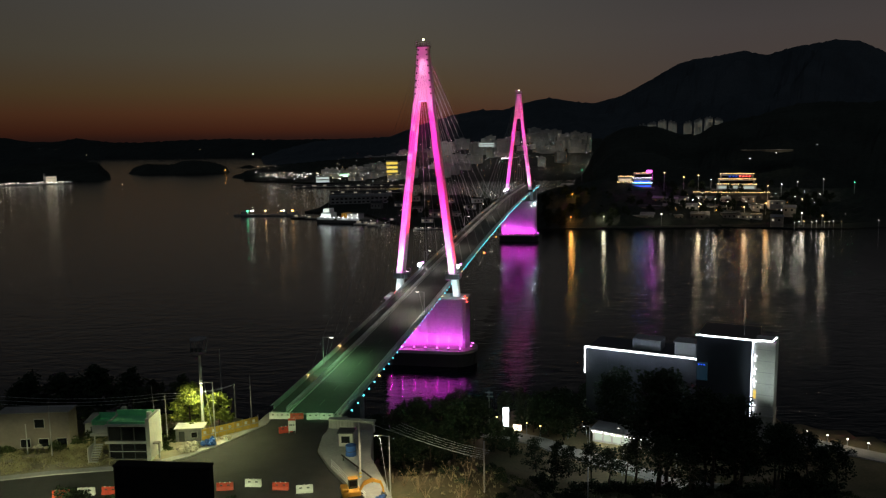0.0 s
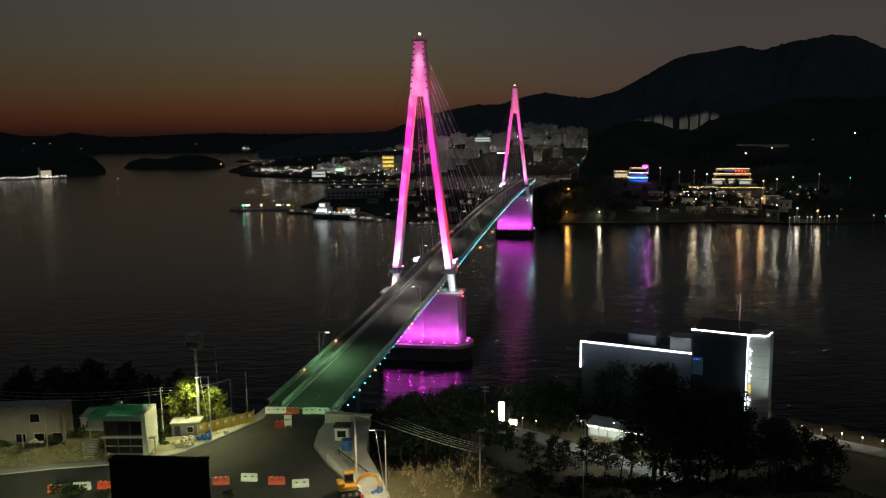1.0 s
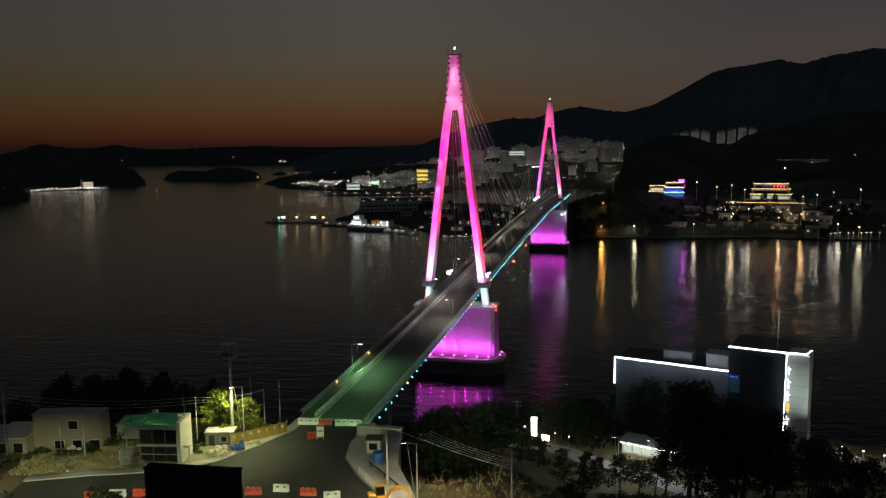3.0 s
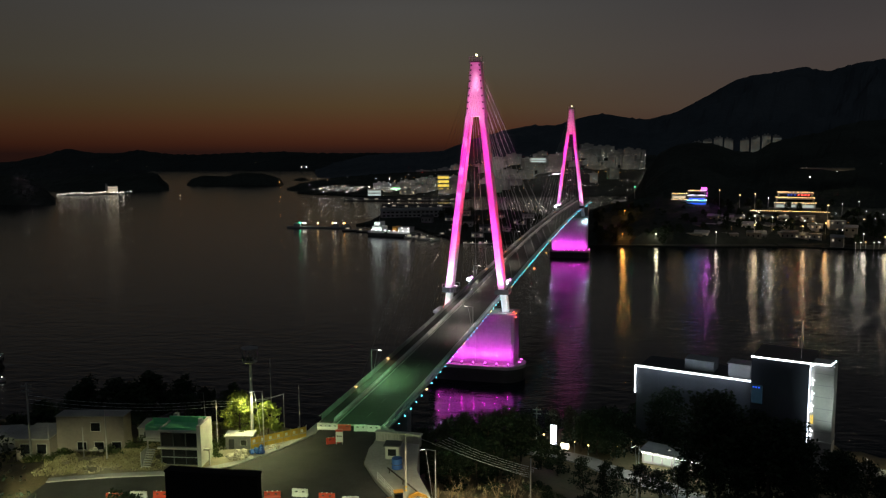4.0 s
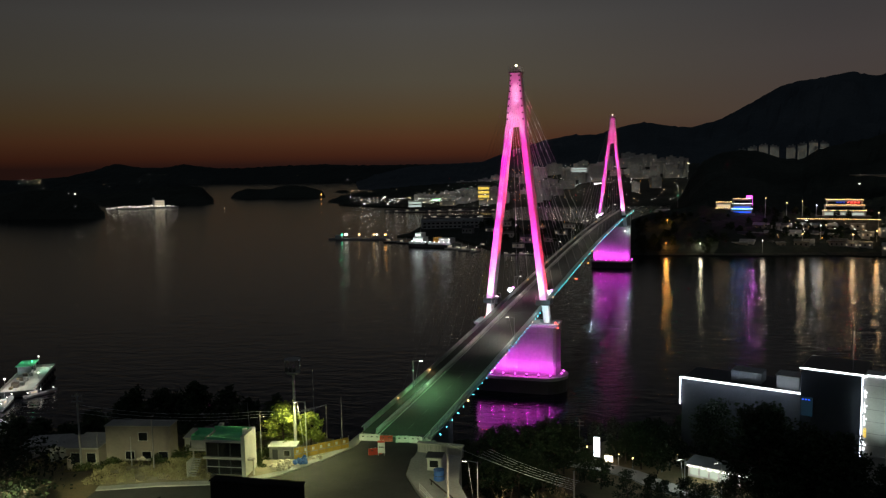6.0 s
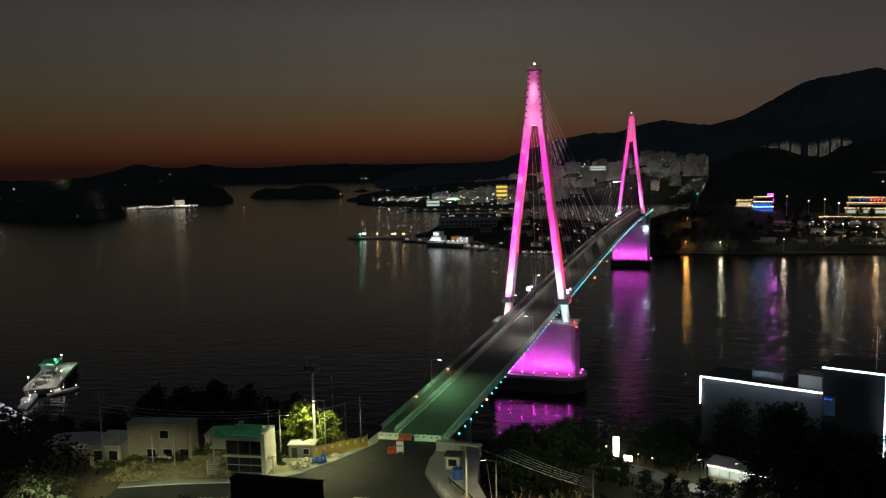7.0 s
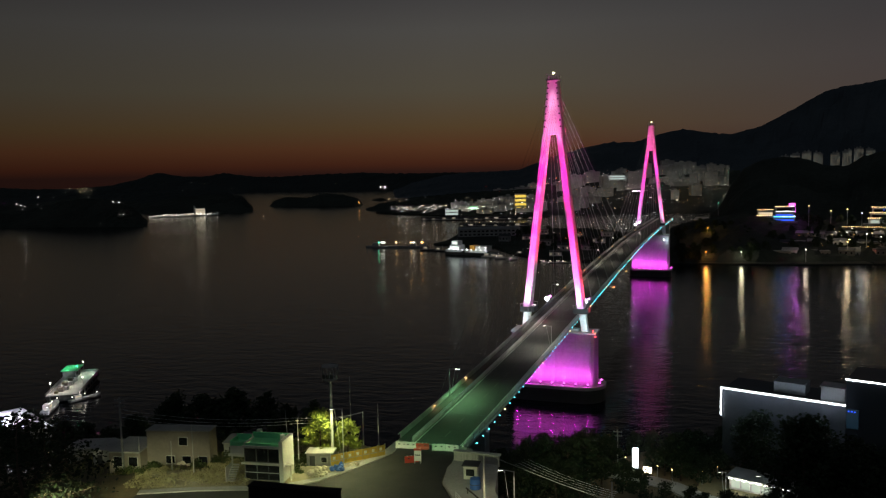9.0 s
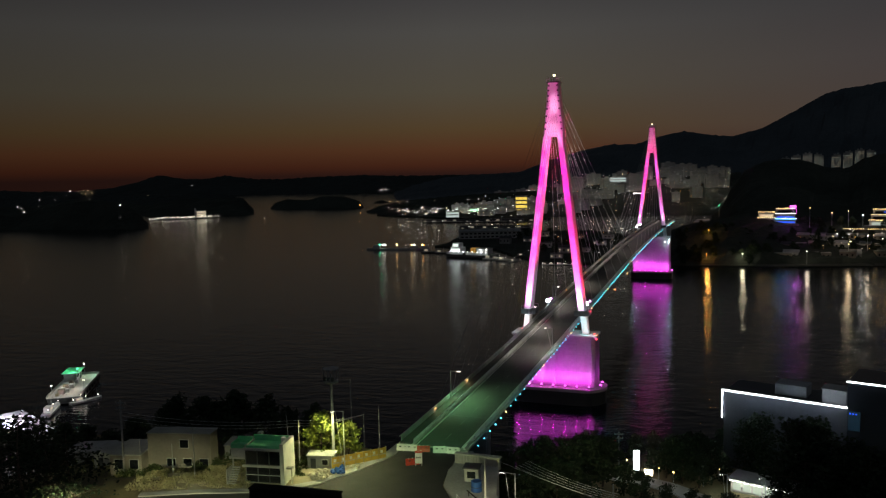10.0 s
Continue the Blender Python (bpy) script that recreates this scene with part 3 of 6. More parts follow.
def tower_light(u0, k, tip=(1, .30, .56)):
    """Floodlights on the deck before and behind a tower: pink for the shafts, white at the foot, red from the flanks."""
    rise = deck_z(u0) - 23.2
    for side in (-1, 1):
        for sgn in (-1, 1):
            z = deck_z(u0 + sgn * 16) + 2
            flood("tower_flood", side * 9, u0 + sgn * 24, z, side * 7.4, u0, 35 + rise, 52000 * k, (1, .010, .68), 34)
            flood("tower_flood", side * 9, u0 + sgn * 24, z, side * 5.8, u0, 55 + .7 * rise, 105000 * k, (1, .010, .62), 34)
            flood("tower_flood", side * 7.2, u0 + sgn * 30, z, side * 2.4, u0, 80, 115000 * k, (1, .018, .50), 25)
            flood("head_flood", side * 6.8, u0 + sgn * 34, z, 0, u0, 88, 80000 * k, tip, 10)
            flood("foot_flood", side * 7.2, u0 + sgn * 8, z - .5, side * 7.4, u0, 37 + rise, 17000 * k, (.90, .70, 1), 50)
        flood("inner_flood", -side * .6, u0, deck_z(u0) + 1.5, side * 3.6, u0, 56, 190000 * k, (1, .008, .03), 34)
        lamp("foot_light", "POINT", on_bridge(side * 10.6, u0 - 4.5, 23.5), 900 * k, (.55, .92, 1), .2)
        flood("flank_flood", side * 12.9, u0, 20.9 + (6 if u0 else 0), side * 5.4, u0, 48, 190000 * k, (1, .010, .04), 32)


tower_light(0, 1.0)
# projected light patches on the near tower
for v, z, p, c in ((0, 91.6, 1.0, 1.3), (.1, 90.2, 1.2, 1.6), (0, 88.8, 1.0, 1.3), (-.9, 86.8, .5, .9), (-1.6, 84.2, .8, 1.2), (-1.4, 82.8, .9, 1.3), (.2, 82.4, .8, 1.5), (1.7, 81.4, .9, 1.1), (1.9, 80.0, .8, 1.0),
                   (.5, 84.6, .5, 1.2), (-2.3, 79.4, .8, 1.2), (-2.5, 77.8, .8, 1.0), (2.4, 78.2, .6, .9), (-3.0, 73.0, .7, 1.2), (3.4, 73.4, .5, 1.1), (-4.1, 64.2, .9, 1.3), (-4.4, 61.0, .5, .9), (-5.0, 56.6, .9, 1.5),
                   (-5.3, 54.4, .8, 1.1), (-5.9, 49.5, .8, 1.2), (-6.0, 48.2, .7, .9), (-6.6, 43, .5, 1.4)):
    data = flood("pattern_spot", v * .5, -38, deck_z(-38) + 2, v, 0, z, 210000 * p, (1, .50, .78), c * 1.35)
    data.spot_blend, data.shadow_soft_size = .35, .12
tower_light(SPAN, .85, (1, .07, .24))
for u in (30, 75, 215, 255):
    for side in (-1, 1):
        lamp("stay_light", "SPOT", on_bridge(side * 7.4, u, deck_z(u) + .6), (150000 if side > 0 else 40000) if u < 140 else 14000, (1, .80, .72), .2, on_bridge(side * 3.5, 12 if u < 140 else SPAN - 12, 72), 40, .8)


def flood_post(v, u, h, big):
    """A short post at the railing with a cluster of bright floodlights."""
    p = on_bridge(v, u, deck_z(u))
    t = thing("floodlight_post", p, "short post with bright white floodlights at the railing", "floodlight", -AX, "floodlights at the towers")
    part("post", rod((0, 0, 0), (0, 0, h), .1, .08, 6), M_STEEL, t)
    part("bracket", box((-.7, -.12, h - .1), (.7, .12, h + .05)), M_DARK_STEEL, t)
    part("floodlight", ball((-.2, -.2, h + .4), .62 * big, 2), G_COLD, t, "bright cold floodlight")
    part("floodlight", ball((.75, 0, h + 1.1), .34 * big, 2), G_PINKLED, t, "pinkish floodlight")


flood_post(-6.6, 19.5, 1.9, 1.15)
flood_post(6.6, 16, 2.2, 1.0)
flood_post(-6.3, SPAN - 24, 3.0, 1.0)
flood_post(-6.3, SPAN - 6, 3.0, .9)


# ---- street lamps on the bridge ----
def street_lamp(at, turn, height, arm, power, color, glow, label, group, bright=True):
    t = thing("street_lamp", at, label, "street lamp", turn, group)
    part("base", box((-.2, -.2, 0), (.2, .2, .25), .03), M_STEEL, t)
    part("pole", rod((0, 0, .2), (0, 0, height), .11, .07), M_STEEL, t, "galvanised steel pole")
    part("arm", rod((0, 0, height - .1), (arm, 0, height + .15), .05), M_STEEL, t)
    head = part("lamp_head", box((arm - .1, -.17, height + .08), (arm + .75, .17, height + .24), .05), M_DARK_STEEL, t)
    part("lens", box((arm, -.13, height + (-.03 if bright else .05)), (arm + .66, .13, height + .078)), glow, head, "glowing lamp glass")
    m = t.matrix_basis
    p = m @ Vector((arm + .3, 0, height - .15))
    part("brace", rod((arm * .9, 0, height - .02), (.3, 0, height * .12), .035, sides=6), M_STEEL, t)
    lamp("street_light", "SPOT", p, power, color, .25, m @ Vector((arm + 1.6, 0, 0)), 150, .5)
    return t


for u, side, power, color in ((-76, -1, 3800, (.40, 1, .42)), (-33, 1, 2800, (1, .93, .80)), (-8, -1, 2600, (1, .93, .80)), (24, -1, 2600, (1, .93, .80)), (62, -1, 2800, (1, .9, .75)),
                              (105, -1, 3000, (1, .9, .75)), (150, -1, 3200, (1, .9, .75)), (195, -1, 3300, (1, .9, .75)), (240, -1, 3400, (1, .9, .75)),
                              (300, -1, 1500, (1, .9, .75)), (345, -1, 1500, (1, .9, .75))):
    p = on_bridge(side * 6.2, u, deck_z(u))
    street_lamp(p, -AX + (0 if side < 0 else 180), 6.0, 1.5, power, color, G_WHITE, "slim steel street lamp standing at the bridge railing", "street lamps on the bridge")
# Unseen green spot without a fixture, added to brighten the bridge end.
lamp("junction_light", "SPOT", (-27, 128, 31), 5200, (.30, 1, .36), .4, (-20, 150, 20), 95, .8)

# ---- waterside building with white light strips ----
FA, FB = Vector((32.6, 177.8)), Vector((64.8, 160.7))


M_NIGHT_GLASS = material("dark glazed cladding", (.016, .020, .026), .35, vary=.2, scale=.3, bump=.02)
# Glazing is no lamp: its faint glow stands for light from the blue lamps.
G_BLUE_CAST = glowing("blue lamp light on glazing", (.10, .42, .70), .03)
M_WALL_NIGHT = material("dark cladding panel", (.060, .064, .072), .6, vary=.25, scale=.4)
G_LETTER = glowing("letter glow", (.95, .98, 1), 2.2)


def lit_building():
    turn = math.degrees(math.atan2(FB.y - FA.y, FB.x - FA.x))
    t = thing("waterside_building", (FA.x, FA.y, 0), "dark waterside building outlined with white light strips", "building", turn)
    L = (FB - FA).length
    low, wide = 24.4, 11.0
    base = 0
    wall = part("wall", box((0, 0, base), (low, wide, 19.6), .05), M_WALL_NIGHT, t, "unlit grey wall of the low wing")
    part("wall", box((low + .004, -.3, base), (L - .5, wide + 1, 25.2), .05), M_NIGHT_GLASS, t, "unlit dark wall of the tall wing")
    part("parapet", box((-.15, -.15, 19.6), (low, .2, 20.0)), M_CONCRETE, t)
    part("stair_tower", box((L - .5, -1.2, base), (L + 3.7, 5, 25.1), .06), M_WALL_PALE, t, "pale rendered stair tower")
    part("tower_base", box((L - .55, -1.3, base), (L + 3.8, 5.1, 9.4), .05), M_CONCRETE, t)
    strip = lambda lo, hi, lab="": part("light_strip", box(lo, hi), G_LED, t, "glowing white light strip")
    strip((-.2, -.36, 19.62), (low * .62, -.16, 19.84)), strip((low * .62 + .06, -.36, 19.62), (low, -.16, 19.84))
    strip((-.40, -.36, 13.6), (-.18, -.16, 19.84))
    strip((low - .1, -.62, 25.05), (L - .56, -.34, 25.27))
    strip((L - .75, -1.50, 7.0), (L - .62, -1.36, 25.0))
    strip((L + .2, -1.50, 25.4), (L + 3.0, -1.30, 25.6))
    part("light_strip", rod((L + 3.0, -1.4, 25.5), (L + 3.9, -1.4, 26.5), .11), G_LED, t, "glowing white light strip")
    part("light_strip", rod((L - .6, -1.4, 24.9), (L + .2, -1.4, 25.5), .11), G_LED, t, "glowing white light strip")
    part("roof_cabin", box((low * .40, 3, 19.6), (low * .66, 7.5, 22.0), .06), M_WALL_GREY, t)
    part("roof_cabin", box((low * .80, 1.0, 19.6), (low * .985, 5.0, 22.6), .06), M_WALL_PALE, t)
    part("cabin_roof", box((low * .79, .8, 22.6), (low * .99, 5.2, 22.8)), M_CONCRETE, t)
    for k, (mat, h) in enumerate(((G_LETTER, 1.6), (G_LETTER, 1.9), (G_LETTER, 1.9), (G_YELLOW, 1.7), (G_LETTER, 1.8))):
        z = 22.6 - k * 2.6
        sign = part("sign_letter", box((L - .28, -1.5, z - h), (L - .16, -1.22, z)), mat, t, "vertical glowing letter box, unreadable")
        part("stroke", box((L - .16, -1.5, z - h * .4), (L + .28, -1.3, z - h * .25)), mat, sign)
        part("stroke", box((L - .10, -1.5, z - h), (L + .05, -1.3, z - h * .65)), mat, sign)
    part("mast", rod((L - 3, 3, 24.7), (L - 3, 3, 33), .07, .04), M_STEEL, t, "thin roof mast")
    glow = t.matrix_basis
    # Unseen point lights before the wall, added for the strips' spill.
    for x in (2, 7, 12, 17, 22):
        lamp("strip_spill", "POINT", glow @ Vector((x, -3.4, 19.6)), 230, (.66, .80, 1), .6)
    # Unseen spot added out in front to wash the pale stair tower.
    lamp("stair_spill", "SPOT", glow @ Vector((L + 6.5, -15, 11)), 8200, (.74, .96, .88), .4, glow @ Vector((L + 2.9, -1.2, 17.6)), 44, 1.0)
    part("corner_glazing", box((low + .3, -.75, 15.4), (low + 2.4, -.31, 19.2), .04), G_BLUE_CAST, t, "dark corner glazing, faint blue lamp light put in as glow")
    for k in range(3):
        part("blue_lamp", box((low + .5 + k * .55, -.80, 18.7), (low + .8 + k * .55, -.76, 18.95)), G_BLUE, t, "small blue lamp")
    for k in range(1, 5):
        part("panel_joint", box((low * k / 5 - .04, -.03, 1), (low * k / 5 + .04, .02, 19.55)), M_DARK_STEEL, t)
    for z in (8, 12, 16):
        part("panel_joint", box((.05, -.028, z), (low - .05, .02, z + .07)), M_DARK_STEEL, t)
    for k in range(6):
        part("tower_seam", box((L - .46, -1.215, 11.5 + k * 2.4), (L + 3.66, -1.18, 11.58 + k * 2.4)), M_WALL_GREY, t)
    part("yellow_panel", box((L - .05, -1.30, 13.0), (L + .25, -1.21, 14.9)), G_YELLOW, t, "small yellow lit panel")
    part("tower_ledge", box((L - .6, -1.42, 9.4), (L + 3.85, 5.15, 9.65), .03), M_WALL_PALE, t)
    return t


lit_building()


# ---- plants ----
def leaf_cloud(bm, centre, radius, count, size, rng, squash=.7):
    """Small leaves scattered through one uneven clump."""
    cx, cy, cz = centre
    for _ in range(count):
        d = Vector((rng.gauss(0, 1), rng.gauss(0, 1), rng.gauss(0, 1))).normalized() * radius * rng.uniform(.35, 1.0)
        p = Vector((cx + d.x, cy + d.y, cz + d.z * squash))
        a = Vector((rng.uniform(-1, 1), rng.uniform(-1, 1), rng.uniform(-.6, .6))).normalized()
        b = a.cross(Vector((rng.uniform(-1, 1), rng.uniform(-1, 1), rng.uniform(-1, 1)))).normalized()
        s = size * rng.uniform(.6, 1.4)
        bm.faces.new([bm.verts.new(p + q) for q in (a * s, b * s * .6, -a * s, -b * s * .6)])


def tree_meshes(seed, height, spread, clear, leaf, size, clumps, per):
    """Trunk with limbs, and a ragged crown, as two shared meshes."""
    rng = random.Random(seed)
    trunk = bmesh.new()
    lean = Vector((rng.uniform(-.09, .09), rng.uniform(-.05, .05), 1))
    spine = [lean * (height * .95 * k / 5) + Vector((rng.uniform(-.25, .25), rng.uniform(-.25, .25), 0)) * (k > 0) for k in range(6)]
    r0 = height * .017 + .05
    for k in range(5):
        put_rod(trunk, spine[k], spine[k + 1], r0 * (1 - k * .19), r0 * (1 - (k + 1) * .19) + .01, 7)
    crown = bmesh.new()
    for i in range(clumps):
        f = clear + (1 - clear) * (i + rng.random()) / clumps
        k = min(4, int(f * 5))
        root = spine[k].lerp(spine[k + 1], f * 5 - k)
        a = i * 2.4 + rng.uniform(-.5, .5)
        reach = spread * (1.05 - .75 * ((f - clear) / (1 - clear)) ** 1.6) * rng.uniform(.35, 1.05)
        tip = root + Vector((math.cos(a) * reach, math.sin(a) * reach, reach * rng.uniform(.05, .40)))
        put_rod(trunk, root, tip, r0 * .34 * (1.1 - f), .02, 5)
        leaf_cloud(crown, tip, spread * rng.uniform(.26, .42), per, size, rng)
        leaf_cloud(crown, root.lerp(tip, .6), spread * rng.uniform(.18, .3), per // 2, size, rng)
    return mesh_of("trunk", trunk, M_BARK), mesh_of("crown", crown, leaf)


def plant_tree(meshes, at, turn, scale, label, group, category="tree"):
    t = thing("tree", (at[0], at[1], ground_z(at[0], at[1]) - .25), label, category, turn, group)
    piece("trunk", meshes[0], t, Matrix.Scale(scale, 4))
    piece("crown", meshes[1], t, Matrix.Scale(scale, 4))
    return t


PINES = [tree_meshes(40 + k, 15, 4.8, .42, M_LEAF, .27, 28, 50) for k in range(4)]
BUSHY = [tree_meshes(60 + k, 8, 3.6, .18, M_LEAF, .26, 22, 60) for k in range(3)]
SPARSE = [tree_meshes(140 + k, 15, 5.2, .30, M_LEAF, .24, 26, 24) for k in range(2)]
LOW_PINES = [tree_meshes(150 + k, 13, 4.4, .16, M_LEAF, .27, 30, 46) for k in range(3)]
prng = random.Random(5)
for x, y, s in ((17.5, 148, .42), (20.5, 143, .46), (23.5, 146, .36), (27.0, 141, .40), (30.0, 139, .38), (32.5, 138, .45), (35.5, 142, .58), (38.5, 137, 1.08), (41, 141, 1.0), (44, 135, 1.05), (47.0, 138, 1.02), (50, 131, .86),
                (53, 136, .66), (56, 129, .56), (59, 133, .50), (62, 138, .46), (48, 124, .74), (53, 121, .62), (41, 127, .60), (58, 118, .55), (64, 124, .48), (36, 130, .55), (45, 128, .8), (61, 128, .5)):
    plant_tree((PINES + LOW_PINES)[prng.randrange(7)], (x, y), prng.uniform(0, 360), s * prng.uniform(1.2, 1.5), "tall dark pine with a ragged crown", "pines below the lookout")
for x, y, s in ((35.5, 170.5, 1.0), (39.5, 169.0, 1.15), (43.5, 166.0, 1.1), (47.5, 163.0, 1.2), (50.5, 160.5, .8)):
    plant_tree(LOW_PINES[prng.randrange(3)], (x, y), prng.uniform(0, 360), s, "dark pine between the shop and the waterside building", "pines by the waterside building")
for x, y, s in ((19.5, 169.5, .9), (22.5, 167.0, 1.05), (25.5, 164.6, .95), (28.5, 167.5, 1.15), (22, 172, 1.1), (26.5, 171, 1.2), (17, 172.5, .6), (14, 180, .75), (18, 181, .8), (22, 178.5, .7), (26, 180, .85), (29.5, 176, .7), (31.5, 171.5, .6), (24, 172.5, .55), (9, 179, .7), (5, 177, .6), (20, 173.5, .5), (34, 183, .9)):
    plant_tree(BUSHY[prng.randrange(3)], (x, y), prng.uniform(0, 360), s, "dark leafy tree between the shore road and the water", "trees on the shore")
for x, y, s in ((-13, 151, .9), (-9, 154, 1.0), (-4.5, 156, 1.05), (-1, 158, 1.0), (3, 160, 1.05), (6, 163, .9), (-8, 145, .8), (-3, 148, .85), (1, 151, .8), (10, 158, .6), (-15, 145, .75), (13, 154, .55)):
    plant_tree(BUSHY[prng.randrange(3)], (x, y), prng.uniform(0, 360), s * 1.5, "dark leafy tree on the slope by the bridge", "trees on the slope")
for k in range(26):
    x = -128 + k * 3.9 + prng.uniform(-1.5, 1.5)
    if x > -45:
        continue
    plant_tree(BUSHY[prng.randrange(3)], (x, 143 + prng.uniform(-5, 8) + max(0, -70 - x) * .3), prng.uniform(0, 360), prng.uniform(.9, 1.35), "dark leafy tree on the bank above the water", "trees behind the houses")
for x, y, s in ((-61, 86, 1.2), (-66, 90, 1.3), (-72, 95, 1.25), (-63, 80, 1.1), (-69, 84, 1.1)):
    plant_tree(SPARSE[prng.randrange(2)], (x, y), prng.uniform(0, 360), s, "dark tree standing close below the lookout", "trees below the lookout")
YELLOW = tree_meshes(81, 8.6, 3.9, .22, M_LEAF_YELLOW, .24, 26, 85)
plant_tree(YELLOW, (-42.6, 127.8), 20, 1.0, "yellow-green leafy tree lit by a street lamp", "", "tree")
plant_tree(tree_meshes(82, 7.2, 3.0, .25, M_LEAF_YELLOW, .24, 18, 70), (-38.0, 128.8), 70, 1.0, "smaller yellow-green tree beside the lit one", "", "tree")


def shrub_mesh(seed, r, mat, size):
    rng = random.Random(seed)
    bm = bmesh.new()
    for _ in range(7):
        leaf_cloud(bm, (rng.uniform(-r, r) * .7, rng.uniform(-r, r) * .7, rng.uniform(.25, .7) * r), r * .5, 55, size, rng, .8)
    return mesh_of("foliage", bm, mat)


SHRUBS = [shrub_mesh(90 + k, 1.3, M_SHRUB, .16) for k in range(3)]
GREEN_SHRUBS = [shrub_mesh(105 + k, 1.3, M_GREEN_SHRUB, .15) for k in range(2)]
DARK_SHRUBS = [shrub_mesh(95 + k, 1.3, M_LEAF, .16) for k in range(2)]


def plant_shrub(mesh, x, y, s, label, group):
    t = thing("shrub", (x, y, ground_z(x, y) - .08), label, "shrub", prng.uniform(0, 360), group)
    piece("foliage", mesh, t, Matrix.Scale(s, 4))
    bm = bmesh.new()
    put_rod(bm, (0, 0, -.1), (.05, 0, .7 * s), .05, .02, 5)
    part("stem", bm, M_BARK, t)


for k in range(56):
    x, y = -70 + prng.uniform(0, 21), 114.8 + prng.uniform(0, 9)
    plant_shrub(SHRUBS[prng.randrange(3)], x, y, prng.uniform(.55, 1.15), "dry brown shrub on the verge", "shrubs on the verge")
for k in range(64):
    plant_shrub(GREEN_SHRUBS[prng.randrange(2)], -76 + prng.uniform(0, 34), 120 + prng.uniform(0, 8), prng.uniform(.6, 1.2), "green shrub below the houses", "shrubs below the houses")
for k in range(30):
    plant_shrub(DARK_SHRUBS[prng.randrange(2)], -2 + prng.uniform(0, 34), 98 + prng.uniform(0, 36), prng.uniform(.4, 1.0), "low shrub on the brown slope", "shrubs on the slope")


def bare_bush(x, y, h, seed):
    rng = random.Random(seed)
    t = thing("bare_bush", (x, y, ground_z(x, y) - .05), "leafless pale bush on the earth slope", "bush", 0, "bare bushes on the slope")
    for k in range(6):
        bm = bmesh.new()
        a, r = k * 1.05 + rng.uniform(-.5, .5), h * rng.uniform(.1, .6)
        tip = Vector((math.cos(a) * r, math.sin(a) * r, h * rng.uniform(.6, 1)))
        put_rod(bm, (0, 0, 0), tip, .035, .012, 5)
        for q in (.45, .65, .8):
            b = tip * q
            put_rod(bm, b, b + Vector((rng.uniform(-.5, .5), rng.uniform(-.5, .5), rng.uniform(.2, .6))) * h * .35, .025, .01, 4)
        part("branch", bm, M_TWIG, t)


for k, (x, y) in enumerate(((-6, 106), (-4.5, 104), (-3, 108), (-1.5, 105), (.5, 107), (-5, 110), (2, 104), (3.5, 108), (-2.5, 101.5), (1, 101), (-7, 109), (5, 103))):
    bare_bush(x + .8 * math.sin(k * 2.3), y + 1.2 * math.cos(k * 1.7), 2.0 + (k * 7 % 5) * .55, k)

for x, y, s in ((-52.5, 104.2, 1.3), (-50.4, 103.0, 1.5), (-45.8, 102.4, .9), (-34, 101, .8), (-29, 102.2, .7)):
    plant_shrub(DARK_SHRUBS[prng.randrange(2)], x, y, s, "dark shrub at the near roadside", "shrubs at the near roadside")

# ---- roads and paths ----
ROAD_Z = PLATEAU + .02
ROAD = [(-66, 100), (-11.0, 96), (-11.9, 102.4), (-15.3, 108.2), (-17.5, 112.2), (-20.2, 118.7), (-20.4, 122), (-19.6, 134.6), (-30.2, 136.8), (-30.6, 131),
        (-34.5, 124.0), (-39.7, 117.2), (-44, 114.2), (-49.3, 112.6), (-57.4, 111.4), (-66, 109.2)]
road = part("road", prism(ROAD, PLATEAU - .6, ROAD_Z), M_ASPHALT)
tagged(road, "dark asphalt junction at the bridge end", "road", kind="structure")
EDGE = [(-30.6, 131), (-34.5, 124.0), (-39.7, 117.2), (-44, 114.2), (-49.3, 112.6), (-57.4, 111.4), (-66, 109.2)]


def band(line, inner, outer, z0, z1):
    """A strip beside a plan line, from inner to outer metres on its right-hand side."""
    pts_in, pts_out = [], []
    for i, p in enumerate(line):
        a, b = Vector(line[max(0, i - 1)]), Vector(line[min(len(line) - 1, i + 1)])
        d = (b - a).normalized()
        n = Vector((d.y, -d.x))
        pts_in.append((Vector(p) + n * inner)), pts_out.append((Vector(p) + n * outer))
    return hull_of([[(*i, z0), (*o, z0), (*o, z1), (*i, z1)] for i, o in zip(pts_in, pts_out)])


tagged(part("pavement_left", band(EDGE, .05, 1.5, PLATEAU - .5, PLATEAU + .16), M_CONCRETE), "pale concrete pavement along the road", "pavement", kind="structure")
tagged(part("verge", band(EDGE, 1.5, 9.5, PLATEAU - .6, PLATEAU + .05), M_SAND), "worn pale soil verge", "ground", kind="structure")
ISLAND = [(-20.2, 125), (-20.0, 118.9), (-17.2, 112.4), (-15.0, 108.4), (-11.6, 102.6), (-9.5, 99), (-7.0, 100.5), (-9.0, 108), (-11.5, 116), (-12.2, 128.2), (-19.4, 128.6)]
tagged(part("pavement_right", prism(ISLAND, PLATEAU - 9, PLATEAU + .18), M_CONCRETE), "pale concrete pavement beside the bridge end", "pavement", kind="structure")


